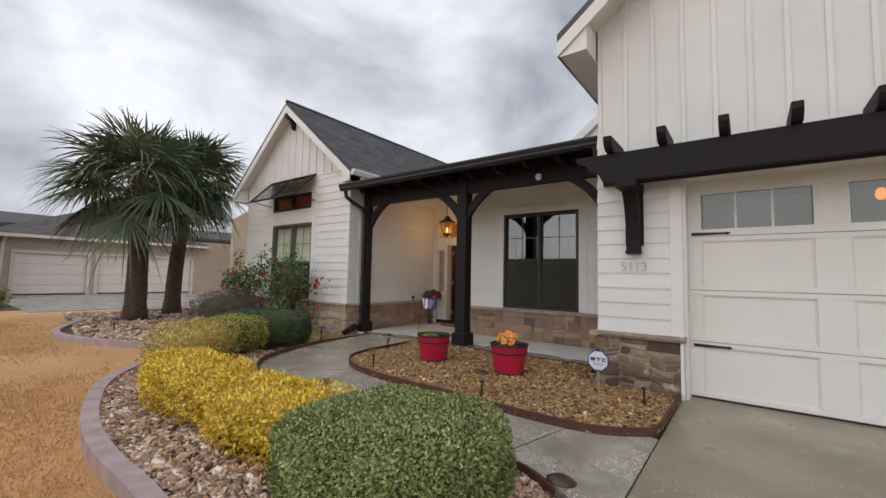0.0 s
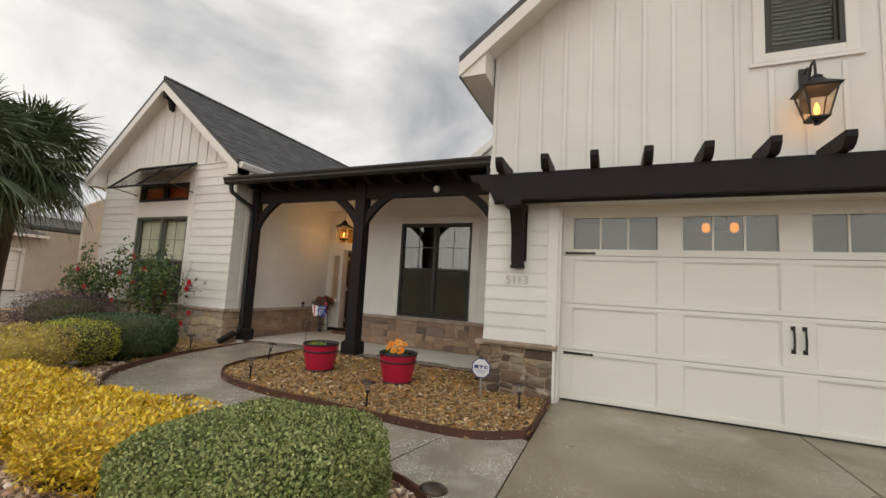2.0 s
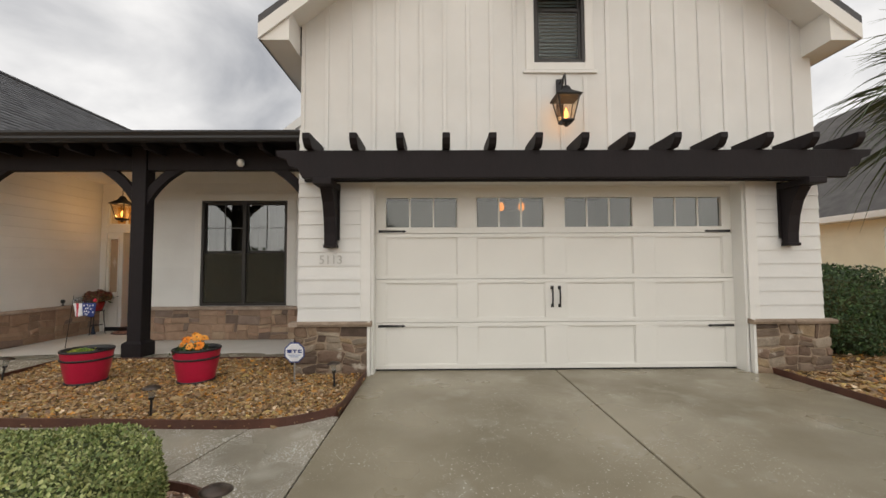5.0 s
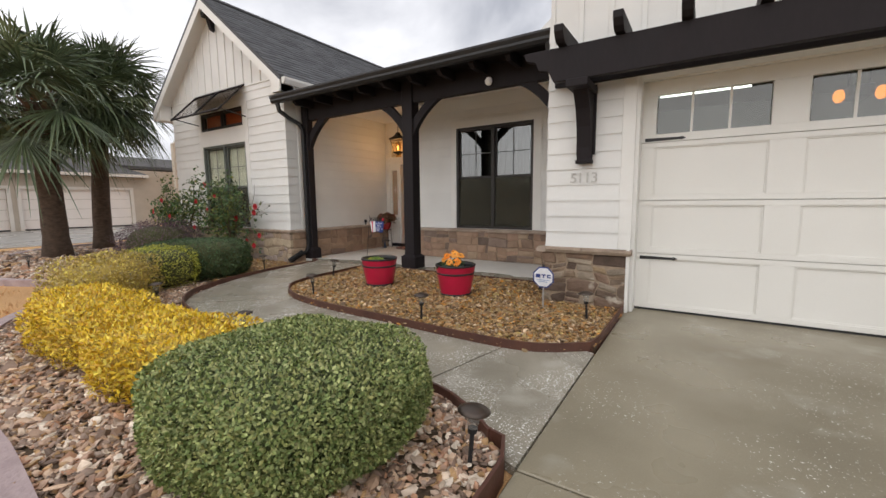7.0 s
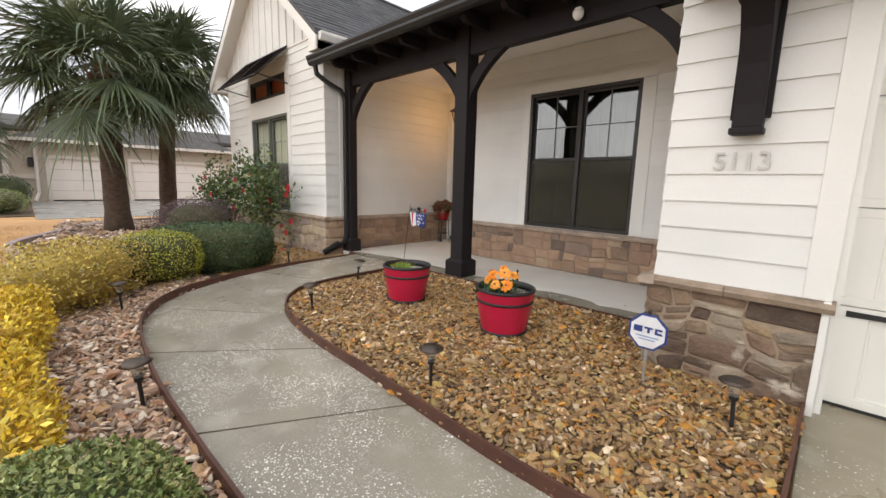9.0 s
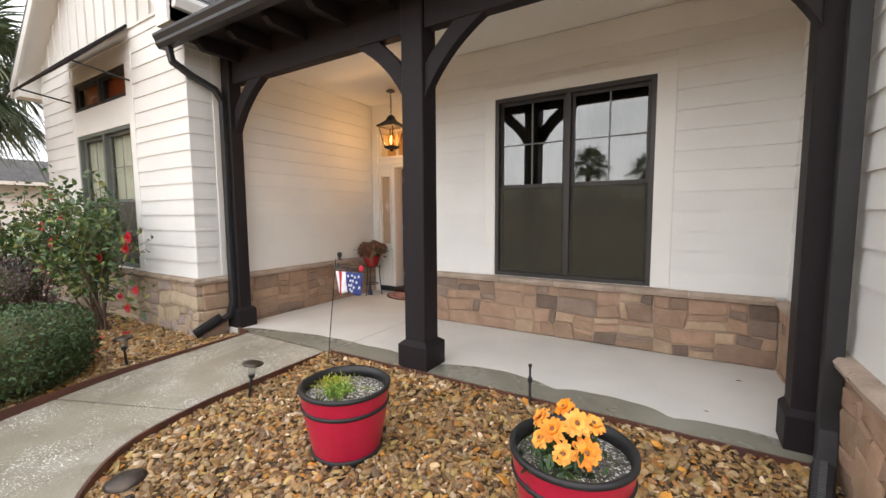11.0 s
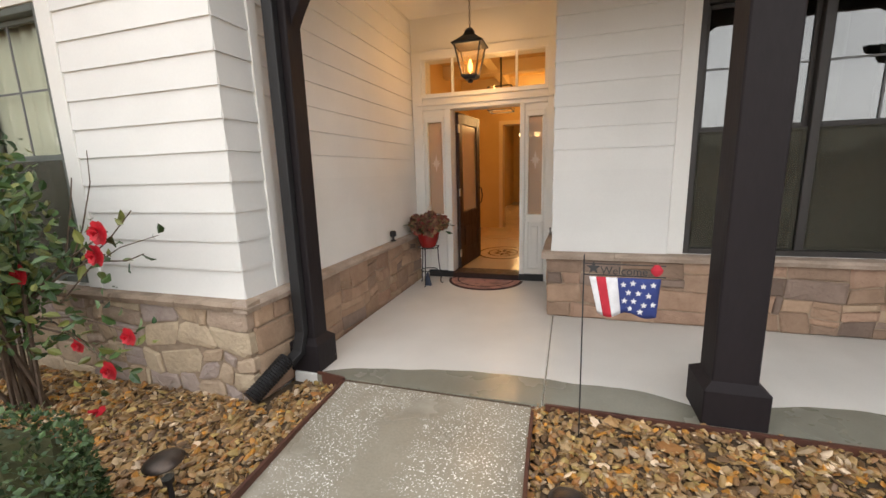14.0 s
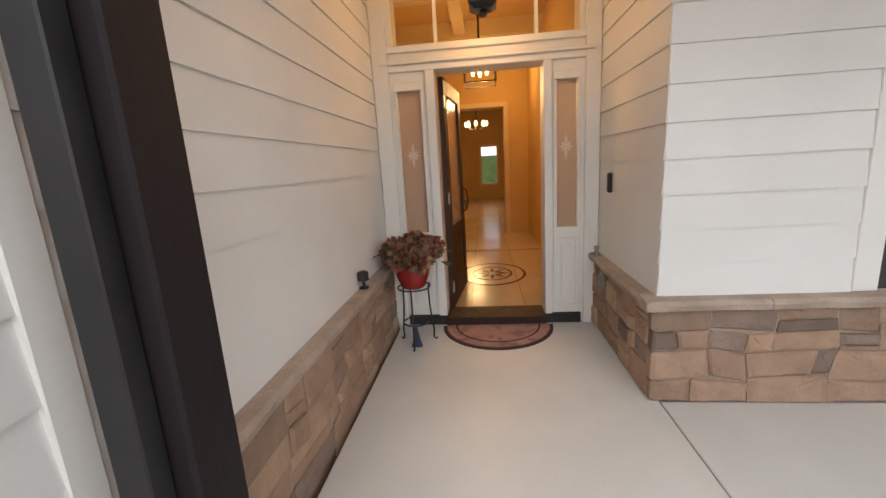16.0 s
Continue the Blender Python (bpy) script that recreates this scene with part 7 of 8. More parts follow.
def daisy(c, r, facing, m, seed):
    rr = random.Random(seed)
    t = thing("orange_flower", c, "orange artificial daisy in the barrel planter", "flower", "orange daisies")
    f = Vector(facing).normalized()
    u = f.cross(Vector((0, 0, 1))).normalized()
    w = u.cross(f)
    C = Vector(c)
    bm = bmesh.new()
    for ring, k in ((1.0, 11), (0.82, 9), (0.5, 7)):
        for i in range(k):
            a = 2 * math.pi * i / k + 2.3 * ring + rr.uniform(-0.12, 0.12)
            d = u * math.cos(a) + w * math.sin(a)
            s = (-u * math.sin(a) + w * math.cos(a)) * r * 0.27
            lift = {1.0: -0.05, 0.82: 0.16, 0.5: 0.42}[ring] + rr.uniform(-0.1, 0.1)
            b0, e = C + f * r * 0.05, C + d * r * ring * rr.uniform(0.85, 1.1) + f * r * lift
            m0 = b0.lerp(e, 0.6) + f * r * 0.10
            bm.faces.new([bm.verts.new(p) for p in (b0, m0 + s, e + s * 0.45, e - s * 0.45, m0 - s)])
    part("petals", bm, m, t)
    bm = bmesh.new()
    bmesh.ops.create_icosphere(bm, subdivisions=2, radius=r * 0.22, matrix=Matrix.Translation(C + f * r * 0.12))
    part("eye", bm, M_EYE, t)
    bm = bmesh.new()
    tube(bm, [C - f * 0.01, C - f * 0.03 - Vector((0, 0, 0.05)), Vector((-1.82, 5.40, GB + 0.345))], 0.004, 5)
    part("flower_stem", bm, M_CAM, t)


fr_ = random.Random(88)
for k, (dx, dy, dz, m) in enumerate(((-0.10, -0.02, 0.20, M_PEACH), (-0.03, -0.09, 0.20, M_ORANGE), (0.05, -0.03, 0.22, M_PEACH), (0.10, -0.07, 0.13, M_ORANGE), (-0.08, -0.09, 0.15, M_PEACH), (-0.02, 0.04, 0.24, M_ORANGE), (0.10, 0.03, 0.20, M_PEACH), (0.02, -0.12, 0.13, M_PEACH))):
    daisy((-1.82 + dx, 5.42 + dy, GB + 0.325 + dz), 0.052 * fr_.uniform(0.85, 1.15), (dx * 6 + fr_.uniform(-0.4, 0.4), -0.55 + dy * 4 + fr_.uniform(-0.3, 0.3), 0.75), m, 90 + k)

# solar path lights
M_LENS = pane_glass("clear_lamp_lens", (0.86, 0.86, 0.84), 1.4, 0.05, (0.5, 0.5, 0.48), 0.2)
M_CAP = mat("weathered_metal_cap", (0.10, 0.075, 0.06), (0.06, 0.05, 0.045), 15, 0.3, 0.15, metal=0.7)


def path_light(at, tilt=(0, 0), h=0.30):
    t = thing("path_light", at, "solar path light with a bronze cap on a black stake", "garden light", "path lights")
    x, y, z = at
    bm = bmesh.new()
    lathe(bm, [(0.008, -0.03), (0.011, 0.0), (0.011, h * 0.55), (0.022, h * 0.56), (0.024, h * 0.64)], at, 10)
    part("stake", bm, M_BLACK, t)
    bm = bmesh.new()
    lathe(bm, [(0.024, h * 0.64), (0.036, h * 0.92)], at, 16)
    part("lens", bm, M_LENS, t, "clear ribbed lens").visible_shadow = False
    bm = bmesh.new()
    lathe(bm, [(0.075, h * 0.90), (0.078, h * 0.915), (0.06, h * 0.955), (0.03, h * 0.99), (0.012, h * 1.0)], at, 24)
    part("cap", bm, M_CAP, t, smooth=True)
    t.rotation_euler = (radians(tilt[0]), radians(tilt[1]), 0)
    return t


base_light = path_light((0, 0, 0))
for (x, y, a, b) in ((-2.44, 2.93, 3, -2), (0.03, 2.50, -4, 3), (-1.51, 4.27, 2, 2), (-0.06, 5.17, 0, -3), (-3.42, 4.47, 3, 0), (-4.22, 5.53, -6, 5), (-4.58, 3.12, 2, -4), (-9.85, 3.1, 0, 3), (-5.82, 5.35, 4, 2)):
    copy_thing(base_light, pose(x, y, GB, a, b, 0))
for o in list(base_light.children_recursive) + [base_light]:
    bpy.data.objects.remove(o)

# yard sign: an octagon on a stake
M_SIGNW = mat("sign_white", (0.82, 0.82, 0.84), None, 10, 0.4, 0.02)
M_SIGNB = mat("sign_blue", (0.03, 0.055, 0.22), None, 10, 0.4, 0.02)
sg_ = thing("yard_sign", (-0.58, 5.33, GB), "white octagonal yard sign with a blue border on a stake", "sign")
R_ = 0.128
oct_ = lambda r: [(-0.58 + r * math.cos(math.pi / 8 + k * math.pi / 4), 0.50 + r * math.sin(math.pi / 8 + k * math.pi / 4)) for k in range(8)]
bm = bmesh.new()
prism(bm, oct_(R_), "y", 5.330, 5.336)
part("border", bm, M_SIGNB, sg_)
bm = bmesh.new()
prism(bm, oct_(R_ * 0.88), "y", 5.326, 5.3295)
part("face", bm, M_SIGNW, sg_)
bx("lettering_bar", [(-0.665, -0.612, 5.322, 5.3255, 0.495, 0.535), (-0.600, -0.548, 5.322, 5.3255, 0.522, 0.535), (-0.581, -0.567, 5.322, 5.3255, 0.495, 0.522), (-0.535, -0.492, 5.322, 5.3255, 0.522, 0.535), (-0.535, -0.521, 5.322, 5.3255, 0.508, 0.522), (-0.535, -0.492, 5.322, 5.3255, 0.495, 0.508)], M_SIGNB, sg_, "blue emblem bars")
bx("small_print_bar", [(-0.65, -0.51, 5.322, 5.3255, 0.465, 0.474), (-0.63, -0.53, 5.322, 5.3255, 0.446, 0.454)], mat("sign_grey_blue", (0.35, 0.42, 0.6), None, 10, 0.5, 0.0), sg_)
bx("stake", (-0.588, -0.572, 5.337, 5.345, GB - 0.05, 0.62), mat("galvanised_stake", (0.45, 0.45, 0.45), None, 10, 0.35, 0.05, metal=0.6), sg_)
bx("top_bulb", (-0.592, -0.568, 5.328, 5.347, 0.615, 0.645), M_BLACK, sg_, bevel=0.006)

# garden flag on a wire stand
M_FRED, M_FWHITE, M_FBLUE = (mat("flag_red", (0.50, 0.02, 0.04), None, 20, 0.75, 0.05), mat("flag_white", (0.74, 0.74, 0.76), None, 20, 0.75, 0.05), mat("flag_navy", (0.02, 0.035, 0.16), (0.03, 0.05, 0.2), 20, 0.75, 0.05))
fl = thing("garden_flag", (-4.15, 6.25, GB), "small stars-and-stripes garden flag hung on a black wire stand", "flag")
FX, FY = -4.15, 6.25
bm = bmesh.new()
tube(bm, [(FX, FY, GB - 0.06), (FX, FY, 1.10)], 0.004, 6)
tube(bm, [(FX, FY, 1.0), (FX + 0.37, FY - 0.01, 1.0)], 0.0035, 6)
tube(bm, [(FX, FY, 1.055), (FX + 0.37, FY - 0.01, 1.055)], 0.003, 6)
part("stand", bm, M_BLACK, fl, "black wire stand")
me = lettering("Welcome", 0.054, 0.002, M_BLACK, "welcome")
wtx = new("welcome_lettering", me)
wtx.matrix_world = pose(FX + 0.185, FY - 0.008, 1.006, 90, 0, -1)
wtx.parent = fl
wtx.matrix_parent_inverse = Matrix.Translation(fl.location).inverted()
def star(bm, cx, y, cz, r):
    prism(bm, [(cx + (r if i % 2 == 0 else r * 0.42) * math.sin(i * math.pi / 5), cz + (r if i % 2 == 0 else r * 0.42) * math.cos(i * math.pi / 5)) for i in range(10)], "y", y, y + 0.003)
bm = bmesh.new()
star(bm, FX + 0.045, FY - 0.01, 1.035, 0.035)
part("metal_star", bm, M_BLACK, fl)
# cloth: union at the right, three stripes at the left, with folds
def cloth(name, u0, u1, m, off=0.0):
    bm = bmesh.new()
    n, k = 8, 8
    rows = []
    for i in range(n + 1):
        u = u0 + (u1 - u0) * i / n
        rows.append([])
        for j in range(k + 1):
            w = j / k
            x = FX + 0.025 + 0.325 * (u + 0.05 * w * (1 - 2 * u) * 0.8 + (0.10 * w * (1 - u)))
            z = 0.992 - 0.185 * w - 0.012 * math.sin(u * 9) * w
            y = FY - 0.012 + 0.014 * math.sin(u * 13 + 2 * w) * (0.3 + w) - off
            rows[-1].append(bm.verts.new((x, y, z)))
    for a, b in zip(rows, rows[1:]):
        for j in range(k):
            bm.faces.new((a[j], b[j], b[j + 1], a[j + 1]))
    o = part(name, bm, m, fl, smooth=True)
    o.modifiers.new("thick", "SOLIDIFY").thickness = 0.002
    return o
cloth("white_stripe", 0.0, 0.10, M_FWHITE)
cloth("red_stripe", 0.10, 0.24, M_FRED)
cloth("white_stripe", 0.24, 0.40, M_FWHITE)
cloth("union", 0.40, 1.0, M_FBLUE)
for k, (u, w) in enumerate(((0.48, 0.2), (0.62, 0.15), (0.76, 0.2), (0.9, 0.16), (0.55, 0.42), (0.69, 0.40), (0.84, 0.42), (0.48, 0.66), (0.62, 0.64), (0.77, 0.67), (0.92, 0.65), (0.56, 0.87), (0.71, 0.86))):
    x = FX + 0.025 + 0.325 * (u + 0.04 * w * (1 - 2 * u) + 0.10 * w * (1 - u))
    bm = bmesh.new()
    star(bm, x, FY - 0.012 + 0.014 * math.sin(u * 13 + 2 * w) * (0.3 + w) - 0.008, 0.992 - 0.185 * w - 0.012 * math.sin(u * 9) * w, 0.016)
    part("star", bm, M_FWHITE, fl)
bm = bmesh.new()
lathe(bm, [(0.006, -0.015), (0.018, 0.0), (0.022, 0.015), (0.008, 0.04)], (FX + 0.33, FY - 0.015, 1.02), 12, 1.3, 0.6)
part("red_bow", bm, M_FRED, fl, "red cloth bow")

fl.location.z += 0.03
fl.rotation_euler = (radians(-8), 0, 0)

# sprinkler riser at the porch edge
sp = thing("sprinkler_riser", (-2.32, 6.42, GB), "thin black sprinkler riser at the porch edge", "sprinkler")
bm = bmesh.new()
lathe(bm, [(0.02, -0.03), (0.02, 0.05), (0.009, 0.06), (0.009, 0.21), (0.016, 0.215), (0.016, 0.25), (0.008, 0.255), (0.008, 0.32), (0.014, 0.325), (0.012, 0.345)], (-2.32, 6.42, GB), 10)
part("riser", bm, M_BLACK, sp)

# ---- things on the porch ----
M_MATC = mat("rose_brown_mat", (0.50, 0.27, 0.23), (0.34, 0.20, 0.18), 7, 0.95, 0.6, 140, spots=((0.26, 0.15, 0.14), 9, 0.52, 0.62))
M_STEEL = mat("dull_grey_metal", (0.34, 0.33, 0.31), (0.26, 0.25, 0.24), 12, 0.5, 0.05, metal=0.3)
M_MATB = mat("dark_mat_border", (0.06, 0.03, 0.03), None, 12, 0.95, 0.5, 120)
dm = thing("doormat", (-5.2, 9.12, P), "half-round rose and brown doormat before the door", "doormat")
def half(r0, r1, z0, z1, name, m):
    bm = bmesh.new()
    n = 28
    a = [(-5.21 + r1 * math.cos(math.pi + math.pi * i / n), 9.12 + r1 * 1.0 * math.sin(math.pi + math.pi * i / n)) for i in range(n + 1)]
    if r0:
        a += [(-5.21 + r0 * math.cos(2 * math.pi - math.pi * i / n), 9.12 + r0 * math.sin(2 * math.pi - math.pi * i / n)) for i in range(n + 1)]
    prism(bm, a, "z", z0, z1)
    part(name, bm, m, dm)
half(0, 0.46, P, P + 0.010, "backing", M_MATB)
half(0, 0.43, P + 0.010, P + 0.015, "mat_surface", M_MATC)
half(0.34, 0.355, P + 0.015, P + 0.017, "ring", M_MATB)

ps = thing("plant_stand", (-5.85, 8.81, P), "black wrought-iron three-legged plant stand by the door", "plant stand")
for k in range(3):
    a = k * 2.094 + 0.5
    c, s = math.cos(a), math.sin(a)
    bm = bmesh.new()
    tube(bm, [(-5.85 + c * r, 8.81 + s * r, P + z) for r, z in ((0.17, 0.012), (0.155, 0.0), (0.14, 0.02), (0.145, 0.08), (0.12, 0.30), (0.115, 0.45), (0.13, 0.48))], 0.007, 6)
    part("leg", bm, M_BLACK, ps)
for r, z in ((0.125, 0.465), (0.10, 0.18)):
    bm = bmesh.new()
    tube(bm, [(-5.85 + r * math.cos(i * math.pi / 12), 8.81 + r * math.sin(i * math.pi / 12), P + z) for i in range(25)], 0.006, 6)
    part("ring", bm, M_BLACK, ps)
fp = thing("flower_pot", (-5.85, 8.81, P + 0.46), "glossy red pot of bronze artificial hydrangeas", "flower pot")
bm = bmesh.new()
lathe(bm, [(0.075, 0.0), (0.095, 0.02), (0.125, 0.10), (0.135, 0.16), (0.14, 0.185), (0.128, 0.19), (0.12, 0.16)], (-5.85, 8.81, P + 0.46), 28)
part("pot", bm, mat("glossy_red_glaze", (0.30, 0.012, 0.012), (0.22, 0.008, 0.01), 5, 0.15, 0.03, coat=0.4), fp, smooth=True)
M_HYD = leaf_mat("bronze_petal", (1, 1, 1), (0.8, 0.8, 0.8), 0.35, [(0.24, 0.12, 0.07), (0.34, 0.20, 0.11), (0.17, 0.07, 0.05), (0.30, 0.07, 0.055), (0.20, 0.17, 0.07)], 0.8)
qr = np.random.default_rng(77)
for k in range(11):
    a = k * 2.4
    r = 0.19 * math.sqrt((k + 0.5) / 11)
    c = np.array([-5.85 + r * math.cos(a), 8.81 + 0.9 * r * math.sin(a), P + 0.80 - 0.42 * r + qr.uniform(-0.02, 0.03)])
    d = qr.normal(0, 1, (150, 3))
    d /= np.linalg.norm(d, axis=1, keepdims=True)
    v, f = leaf_cloud(c + d * 0.06, d, 0.05, qr, 0.0, 0.8, 0.9)
    cloud_mesh("bloom", v.tolist(), f.tolist(), M_HYD, fp)
p = np.stack([-5.85 + qr.normal(0, 0.12, 90), 8.81 + qr.normal(0, 0.10, 90), P + 0.70 + qr.uniform(-0.04, 0.06, 90)], 1)
v, f = leaf_cloud(p, np.stack([p[:, 0] + 5.85, p[:, 1] - 8.81, np.zeros(90)], 1) * 6, 0.085, qr, 0.0, 0.4, 0.4)
cloud_mesh("leaves", v.tolist(), f.tolist(), M_BOXD, fp)
br_ = thing("boot_brush", (-5.85, 8.74, P), "dark blue-grey boot brush standing on the porch floor", "brush")
bm = bmesh.new()
prism(bm, [(-5.89, P), (-5.80, P), (-5.815, P + 0.05), (-5.835, P + 0.15), (-5.845, P + 0.17), (-5.86, P + 0.15), (-5.875, P + 0.05)], "y", 8.72, 8.76)
part("head", bm, mat("slate_blue_plastic", (0.035, 0.05, 0.085), None, 12, 0.5, 0.05), br_, bevel=0.006)
sl = thing("spot_light", (WX1 + 0.06, 8.32, LEDGE), "small black solar spotlight on the stone ledge", "light")
bm = bmesh.new()
lathe(bm, [(0.03, 0.004), (0.03, 0.015), (0.012, 0.02), (0.012, 0.05), (0.035, 0.06), (0.035, 0.11), (0.02, 0.12)], (WX1 + 0.055, 8.32, LEDGE), 12)
part("body", bm, M_BLACK, sl)

hs = thing("hose_stub", (NX - 0.07, 9.04, LEDGE), "small grey pipe stub on the stone ledge", "pipe")
bm = bmesh.new()
lathe(bm, [(0.024, 0.002), (0.026, 0.012), (0.016, 0.018), (0.016, 0.05), (0.021, 0.054), (0.021, 0.07), (0.012, 0.076)], (NX - 0.065, 9.04, LEDGE), 12)
part("pipe", bm, M_STEEL, hs)
oc = thing("outlet_cover", (NX - 0.075, 8.84, 0.67), "grey weatherproof outlet cover on the stone wainscot", "outlet")
bx("plate", (NX - 0.085, NX - 0.066, 8.805, 8.875, 0.61, 0.73), M_STEEL, oc, bevel=0.004)
bx("flap", (NX - 0.096, NX - 0.0855, 8.813, 8.867, 0.62, 0.72), M_STEEL, oc, bevel=0.004)
M_DRY = mat("dry_leaf", (0.20, 0.10, 0.045), (0.12, 0.06, 0.03), 30, 0.8, 0.2)
for k, (x, y) in enumerate(((-1.05, 7.57), (-1.28, 6.88))):
    v, f = leaf_cloud(np.array([(x, y, P + 0.006)]), np.array([(0.9, 0.3, 0.05)]), 0.05, np.random.default_rng(300 + k), 0, 0.25, 0.5, 0.3, 0.0, True)
    v[:, 2] = np.clip(v[:, 2], P + 0.005, P + 0.018)
    tagged(cloud_mesh("fallen_leaf", v.tolist(), f.tolist(), M_DRY), "small dry brown leaf fallen on the porch slab", "leaf", "fallen leaves")

# ---- neighbouring houses ----
M_TAN = mat("tan_stucco", (0.53, 0.45, 0.36), (0.47, 0.40, 0.32), 2, 0.8, 0.2, 60)
M_CREAMW = mat("cream_lap_siding", (0.84, 0.76, 0.56), (0.78, 0.70, 0.51), 2, 0.6, 0.05, 60)
M_BEIGE = mat("beige_trim_paint", (0.74, 0.68, 0.61), (0.68, 0.62, 0.55), 2, 0.6, 0.05, 60)
M_PINKW = mat("pale_garage_door", (0.86, 0.78, 0.71), (0.82, 0.74, 0.67), 2, 0.5, 0.05, 60)
M_ROOFN = mat("weathered_grey_roof", (0.12, 0.115, 0.11), (0.085, 0.08, 0.08), 3, 0.9, 0.5, 40)
nh = thing("neighbor_house", (-28, 6, 0.07), "tan stucco neighbouring house with two pale garage doors", "house")
XN = -28.0
bx("wall", [(XN - 0.3, XN, -6, 3.5, 0, 3.4), (XN - 0.3, XN, 6.25, 6.75, 0, 3.4), (XN - 0.3, XN, 11.4, 24, 0, 3.4), (XN - 0.3, XN, 3.5, 6.25, 2.2, 3.4), (XN - 0.3, XN, 6.75, 11.4, 2.2, 3.4)], M_TAN, nh)
for y0, y1 in ((3.5, 6.25), (6.75, 11.4)):
    bm = bmesh.new()
    box(bm, XN - 0.2, XN - 0.12, y0, y1, 0.07, 2.2)
    bx("door_seal", (XN - 0.118, XN - 0.09, y0, y1, 0.086, 0.15), M_BLACK, nh)
    gdn = part("garage_door", bm, M_PINKW, nh, "pale pinkish garage door")
    for k in range(1, 4):
        bx("groove", (XN - 0.121, XN - 0.112, y0, y1, 0.07 + 0.53 * k, 0.09 + 0.53 * k), M_TAN, gdn)
    bx("door_trim", [(XN, XN + 0.05, y0 - 0.15, y0, 0.07, 2.35), (XN, XN + 0.05, y1, y1 + 0.15, 0.07, 2.35), (XN, XN + 0.05, y0, y1, 2.2, 2.35)], M_BEIGE, nh)
bm = bmesh.new()
prism(bm, [(XN - 3.0, 3.9), (XN - 6, 4.75), (XN - 13, 3.3), (XN - 13, 3.1), (XN - 6, 4.55), (XN - 3.0, 3.7)], "y", -6.5, 24.5)
part("roof", bm, M_ROOFN, nh)
# hipped roof over the garage part
bm = bmesh.new()
eave = [bm.verts.new(p) for p in ((XN + 0.6, 2.2, 3.12), (XN + 0.6, 12.2, 3.12), (XN - 6.0, 12.2, 3.12), (XN - 6.0, 2.2, 3.12))]
low = [bm.verts.new((v.co.x, v.co.y, 2.95)) for v in eave]
crest = [bm.verts.new((XN - 2.6, 6.0, 4.75)), bm.verts.new((XN - 2.6, 8.6, 4.75))]
for q in ((eave[0], eave[1], crest[1], crest[0]), (eave[1], eave[2], crest[1]), (eave[2], eave[3], crest[0], crest[1]), (eave[3], eave[0], crest[0]), low):
    bm.faces.new(q)
for i in range(4):
    bm.faces.new((eave[i], eave[(i + 1) % 4], low[(i + 1) % 4], low[i]))
part("roof", bm, M_ROOFN, nh, "hipped grey shingle roof")
bx("fascia", (XN + 0.6, XN + 0.63, 2.2, 12.2, 2.95, 3.11), M_BEIGE, nh)
M_NSTONE = mat("dark_mixed_ledgestone", (0.26, 0.21, 0.175), (0.10, 0.085, 0.075), 3.5, 0.85, 0.8, 12, stretch=(1, 0.5, 2.2), bdist=0.05)
bx("stone_panel", (XN, XN + 0.08, -6, 1.9, 0.05, 3.0), M_NSTONE, nh, "dark grey-brown stone facing")
bx("corner_board", [(XN, XN + 0.12, 1.9, 2.1, 0.05, 3.0)], M_BEIGE, nh)
bx("band_course", (XN, XN + 0.14, -6, 3.0, 1.2, 1.4), mat("pale_band_stone", (0.62, 0.56, 0.48), None, 3, 0.8, 0.2), nh, "pale stone band course")
bx("wall_lamp", (XN + 0.01, XN + 0.2, 2.75, 2.95, 1.75, 2.2), M_BLACK, nh, bevel=0.04)
bm = bmesh.new()
tube(bm, [(XN + 0.35, 2.85, 0.1), (XN + 0.12, 3.0, 0.5), (XN + 0.12, 3.05, 2.7), (XN + 0.6, 3.1, 3.0)], 0.075)
part("downspout", bm, M_BEIGE, nh)
# arched entry portal of the same house
arch = thing("entry_portal", (-26.5, 15.5, 0.07), "tan stone entry portal with a cream arch", "portal")
bm = bmesh.new()
n = 16
outer = [(13.2, 0.05), (13.2, 5.0), (15.6, 6.6), (18.0, 5.0), (18.0, 0.05), (17.0, 0.05)]
arc = [(15.6 + 1.4 * math.cos(math.pi * i / n), 2.4 + 1.4 * math.sin(math.pi * i / n)) for i in range(n + 1)]
prism(bm, outer + arc + [(14.2, 0.05)], "x", -26.6, -26.3)
part("facade", bm, M_TAN, arch)
bm = bmesh.new()
tube(bm, [(-26.28, y, z) for y, z in [(17.0, 0.1)] + arc + [(14.2, 0.1)]], 0.12, 6)
part("arch_moulding", bm, M_BEIGE, arch)
structure(bx("driveway_neighbor", (-27.9, -16.8, 2.7, 12.0, -0.1, 0.085), mat("pale_concrete_drive", (0.34, 0.325, 0.30), (0.27, 0.26, 0.24), 0.6, 0.22, 0.1, 60, rough2=0.4)), "pale concrete neighbouring driveway")

ne = thing("neighbor_house", (15.5, 10, 0.07), "cream lap-sided neighbouring house with white trim", "house")
XE = 15.5
bx("wall", (XE, XE + 0.3, 2.0, 22.0, 0, 3.3), M_CREAMW, ne)
for k in range(17):
    z = 0.25 + 0.18 * k
    bm = bmesh.new()
    prism(bm, [(XE - 0.022, z), (XE - 0.004, z + 0.18), (XE - 0.001, z + 0.18), (XE - 0.001, z)], "y", 2.0, 22.0)
    part("plank", bm, M_CREAMW, ne)
bm = bmesh.new()
prism(bm, [(XE - 0.55, 3.25), (XE + 7, 9.6), (XE + 7, 9.45), (XE - 0.55, 3.1)], "y", 1.5, 22.5)
part("roof", bm, M_ROOFN, ne)
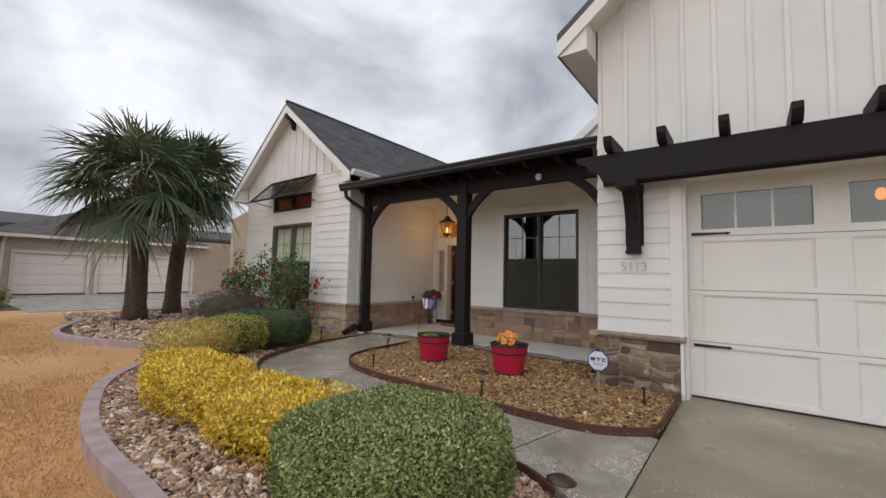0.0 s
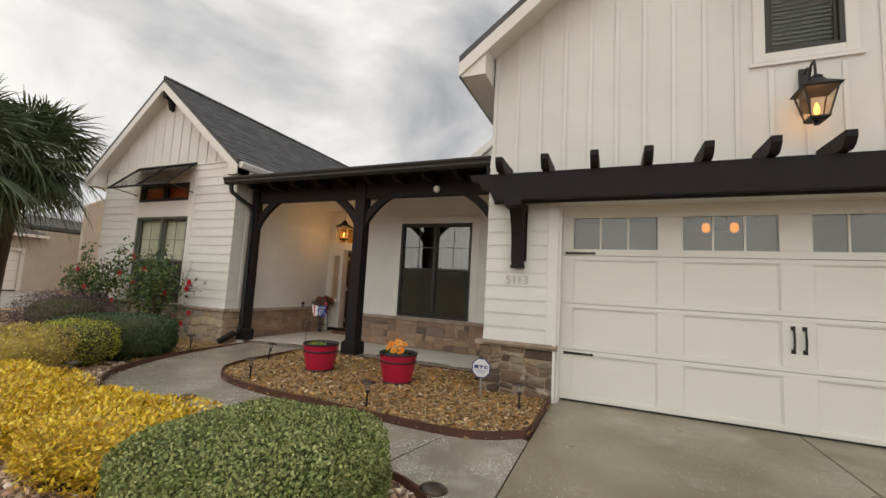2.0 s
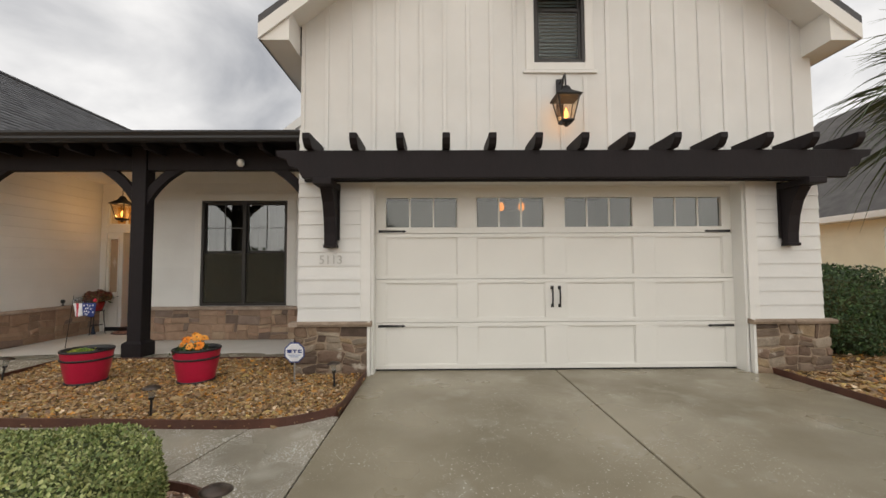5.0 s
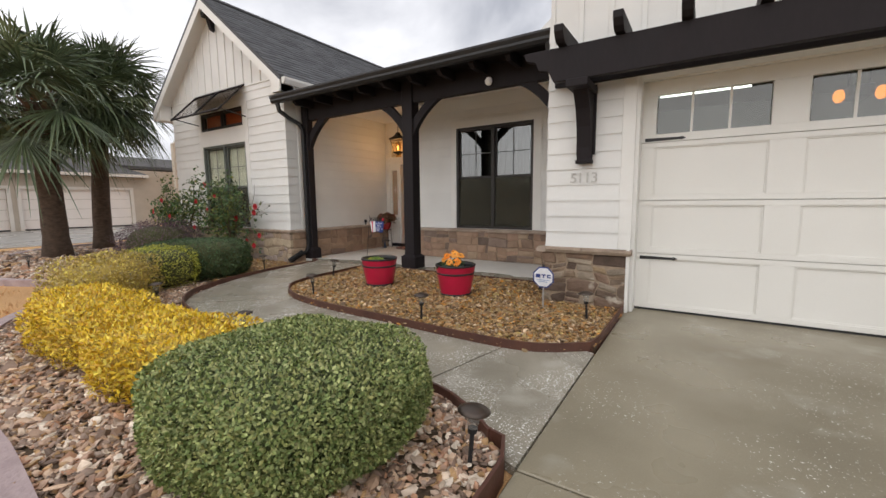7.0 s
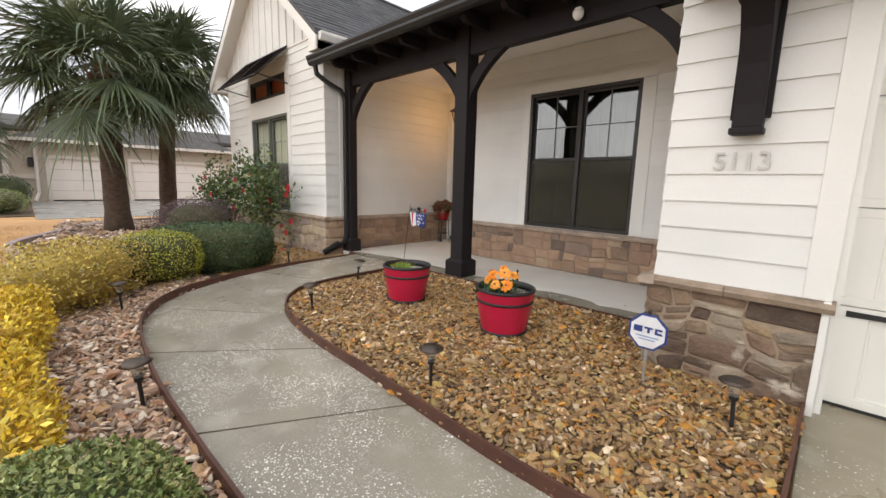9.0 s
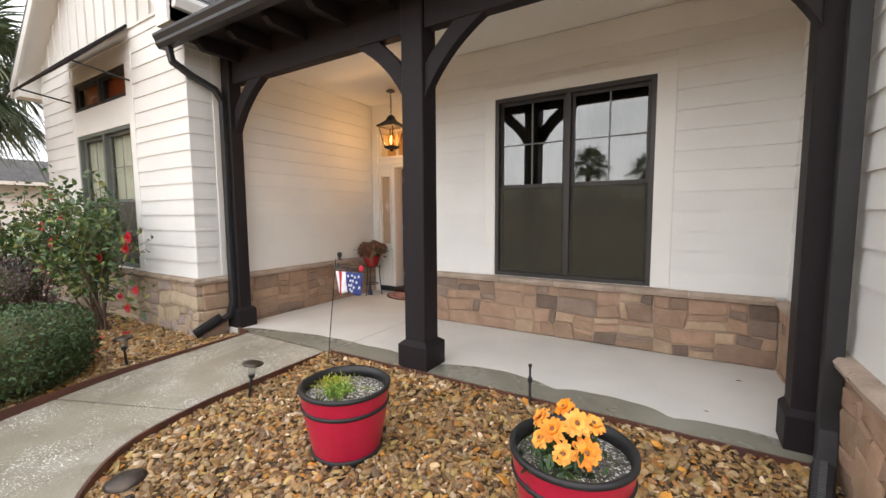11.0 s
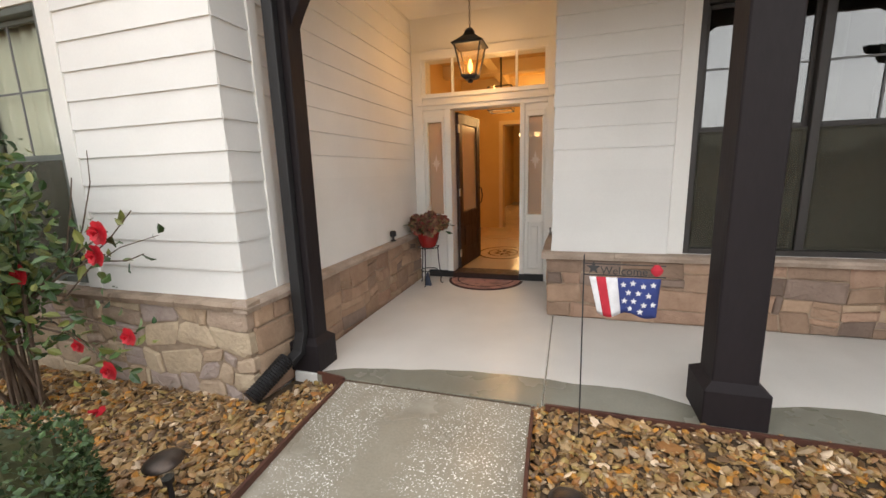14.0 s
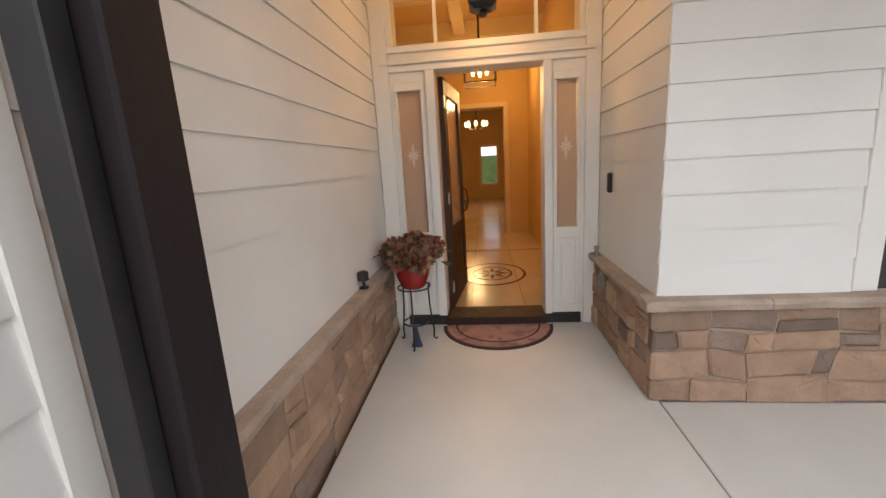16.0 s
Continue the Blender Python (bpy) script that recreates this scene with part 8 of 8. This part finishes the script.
bx("fascia", (XE - 0.58, XE - 0.55, 1.5, 22.5, 3.06, 3.26), M_WHITE, ne)
bx("soffit", (XE - 0.55, XE, 1.5, 22.5, 3.04, 3.07), M_WHITE, ne)
for y0, y1, z0, z1 in ((12.2, 13.25, 0.75, 2.75), (8.6, 10.6, 2.15, 2.72)):
    bm = bmesh.new()
    box(bm, XE - 0.03, XE + 0.02, y0, y1, z0, z1)
    wn_ = part("window", bm, mat("white_window_frame", (0.78, 0.77, 0.74), None, 3, 0.4, 0.02), ne, "white framed window")
    if z0 < 1:
        for p, q in ((z0 + 0.1, (z0 + z1) / 2 - 0.03), ((z0 + z1) / 2 + 0.03, z1 - 0.1)):
            bx("pane", (XE - 0.04, XE - 0.032, y0 + 0.12, y1 - 0.12, p, q), mat("dim_window_pane", (0.16, 0.19, 0.19), None, 3, 0.08, 0.0), wn_)
    else:
        bx("pane", (XE - 0.04, XE - 0.032, y0 + 0.14, y1 - 0.14, z0 + 0.13, z1 - 0.13), mat("dim_transom_pane", (0.14, 0.15, 0.14), None, 3, 0.08, 0.0), wn_)
structure(bx("mulch_strip", (13.2, 15.48, 3, 21, 0.0, 0.10), M_SOIL), "dark mulch under the neighbour's wall")

# far trees and roofs across the street, met only in the glass
rng_t = np.random.default_rng(91)
n = 9000
x = rng_t.uniform(-70, 70, n)
h = 3.6 + 1.3 * np.sin(x * 0.31) + 0.9 * np.sin(x * 0.83 + 1) + rng_t.normal(0, 0.3, n)
p = np.stack([x, -66 + rng_t.normal(0, 1.2, n), h * rng_t.random(n) ** 0.5], 1)
v, f = leaf_cloud(p, np.zeros((n, 3)) + (0, 0.4, 0.3), 1.1, rng_t, 0.1, 0.8, 0.6)
cloud_mesh("far_tree_line", v.tolist(), f.tolist(), M_BOXD, None, "low line of trees across the street", "stuff")
n = 5000
x = rng_t.uniform(-6, 46, n)
p = np.stack([np.full(n, -52.0) + rng_t.normal(0, 1.2, n), x, (4.2 + 1.2 * np.sin(x * 0.4)) * rng_t.random(n) ** 0.5], 1)
v, f = leaf_cloud(p, np.zeros((n, 3)) + (0.4, 0, 0.3), 1.1, rng_t, 0.1, 0.8, 0.6)
cloud_mesh("far_tree_line", v.tolist(), f.tolist(), M_BOXD, None, "trees beyond the neighbouring roofs", "stuff")
ho = thing("far_house", (14, -58, 0.07), "low grey-roofed house across the street", "house")
bx("wall", (4, 24, -62, -55, 0, 2.8), M_TAN, ho)
bm = bmesh.new()
prism(bm, [(-54.4, 2.7), (-58.5, 4.4), (-62.6, 2.7)], "x", 3.4, 24.6)
part("roof", bm, M_ROOFN, ho)
structure(bx("road", (-120, 120, -22, -13, 0.0, 0.075), mat("wet_asphalt", (0.05, 0.05, 0.052), None, 2, 0.4, 0.3, 80)), "wet asphalt street")

structure(bx("mulch_strip_neighbor", (-27.9, -18.0, -3.0, 2.68, 0.0, 0.10), M_SOIL), "dark mulch bed by the neighbour's drive")


# ---- the pieces of walls ----
lay_planks()
lay_stones()
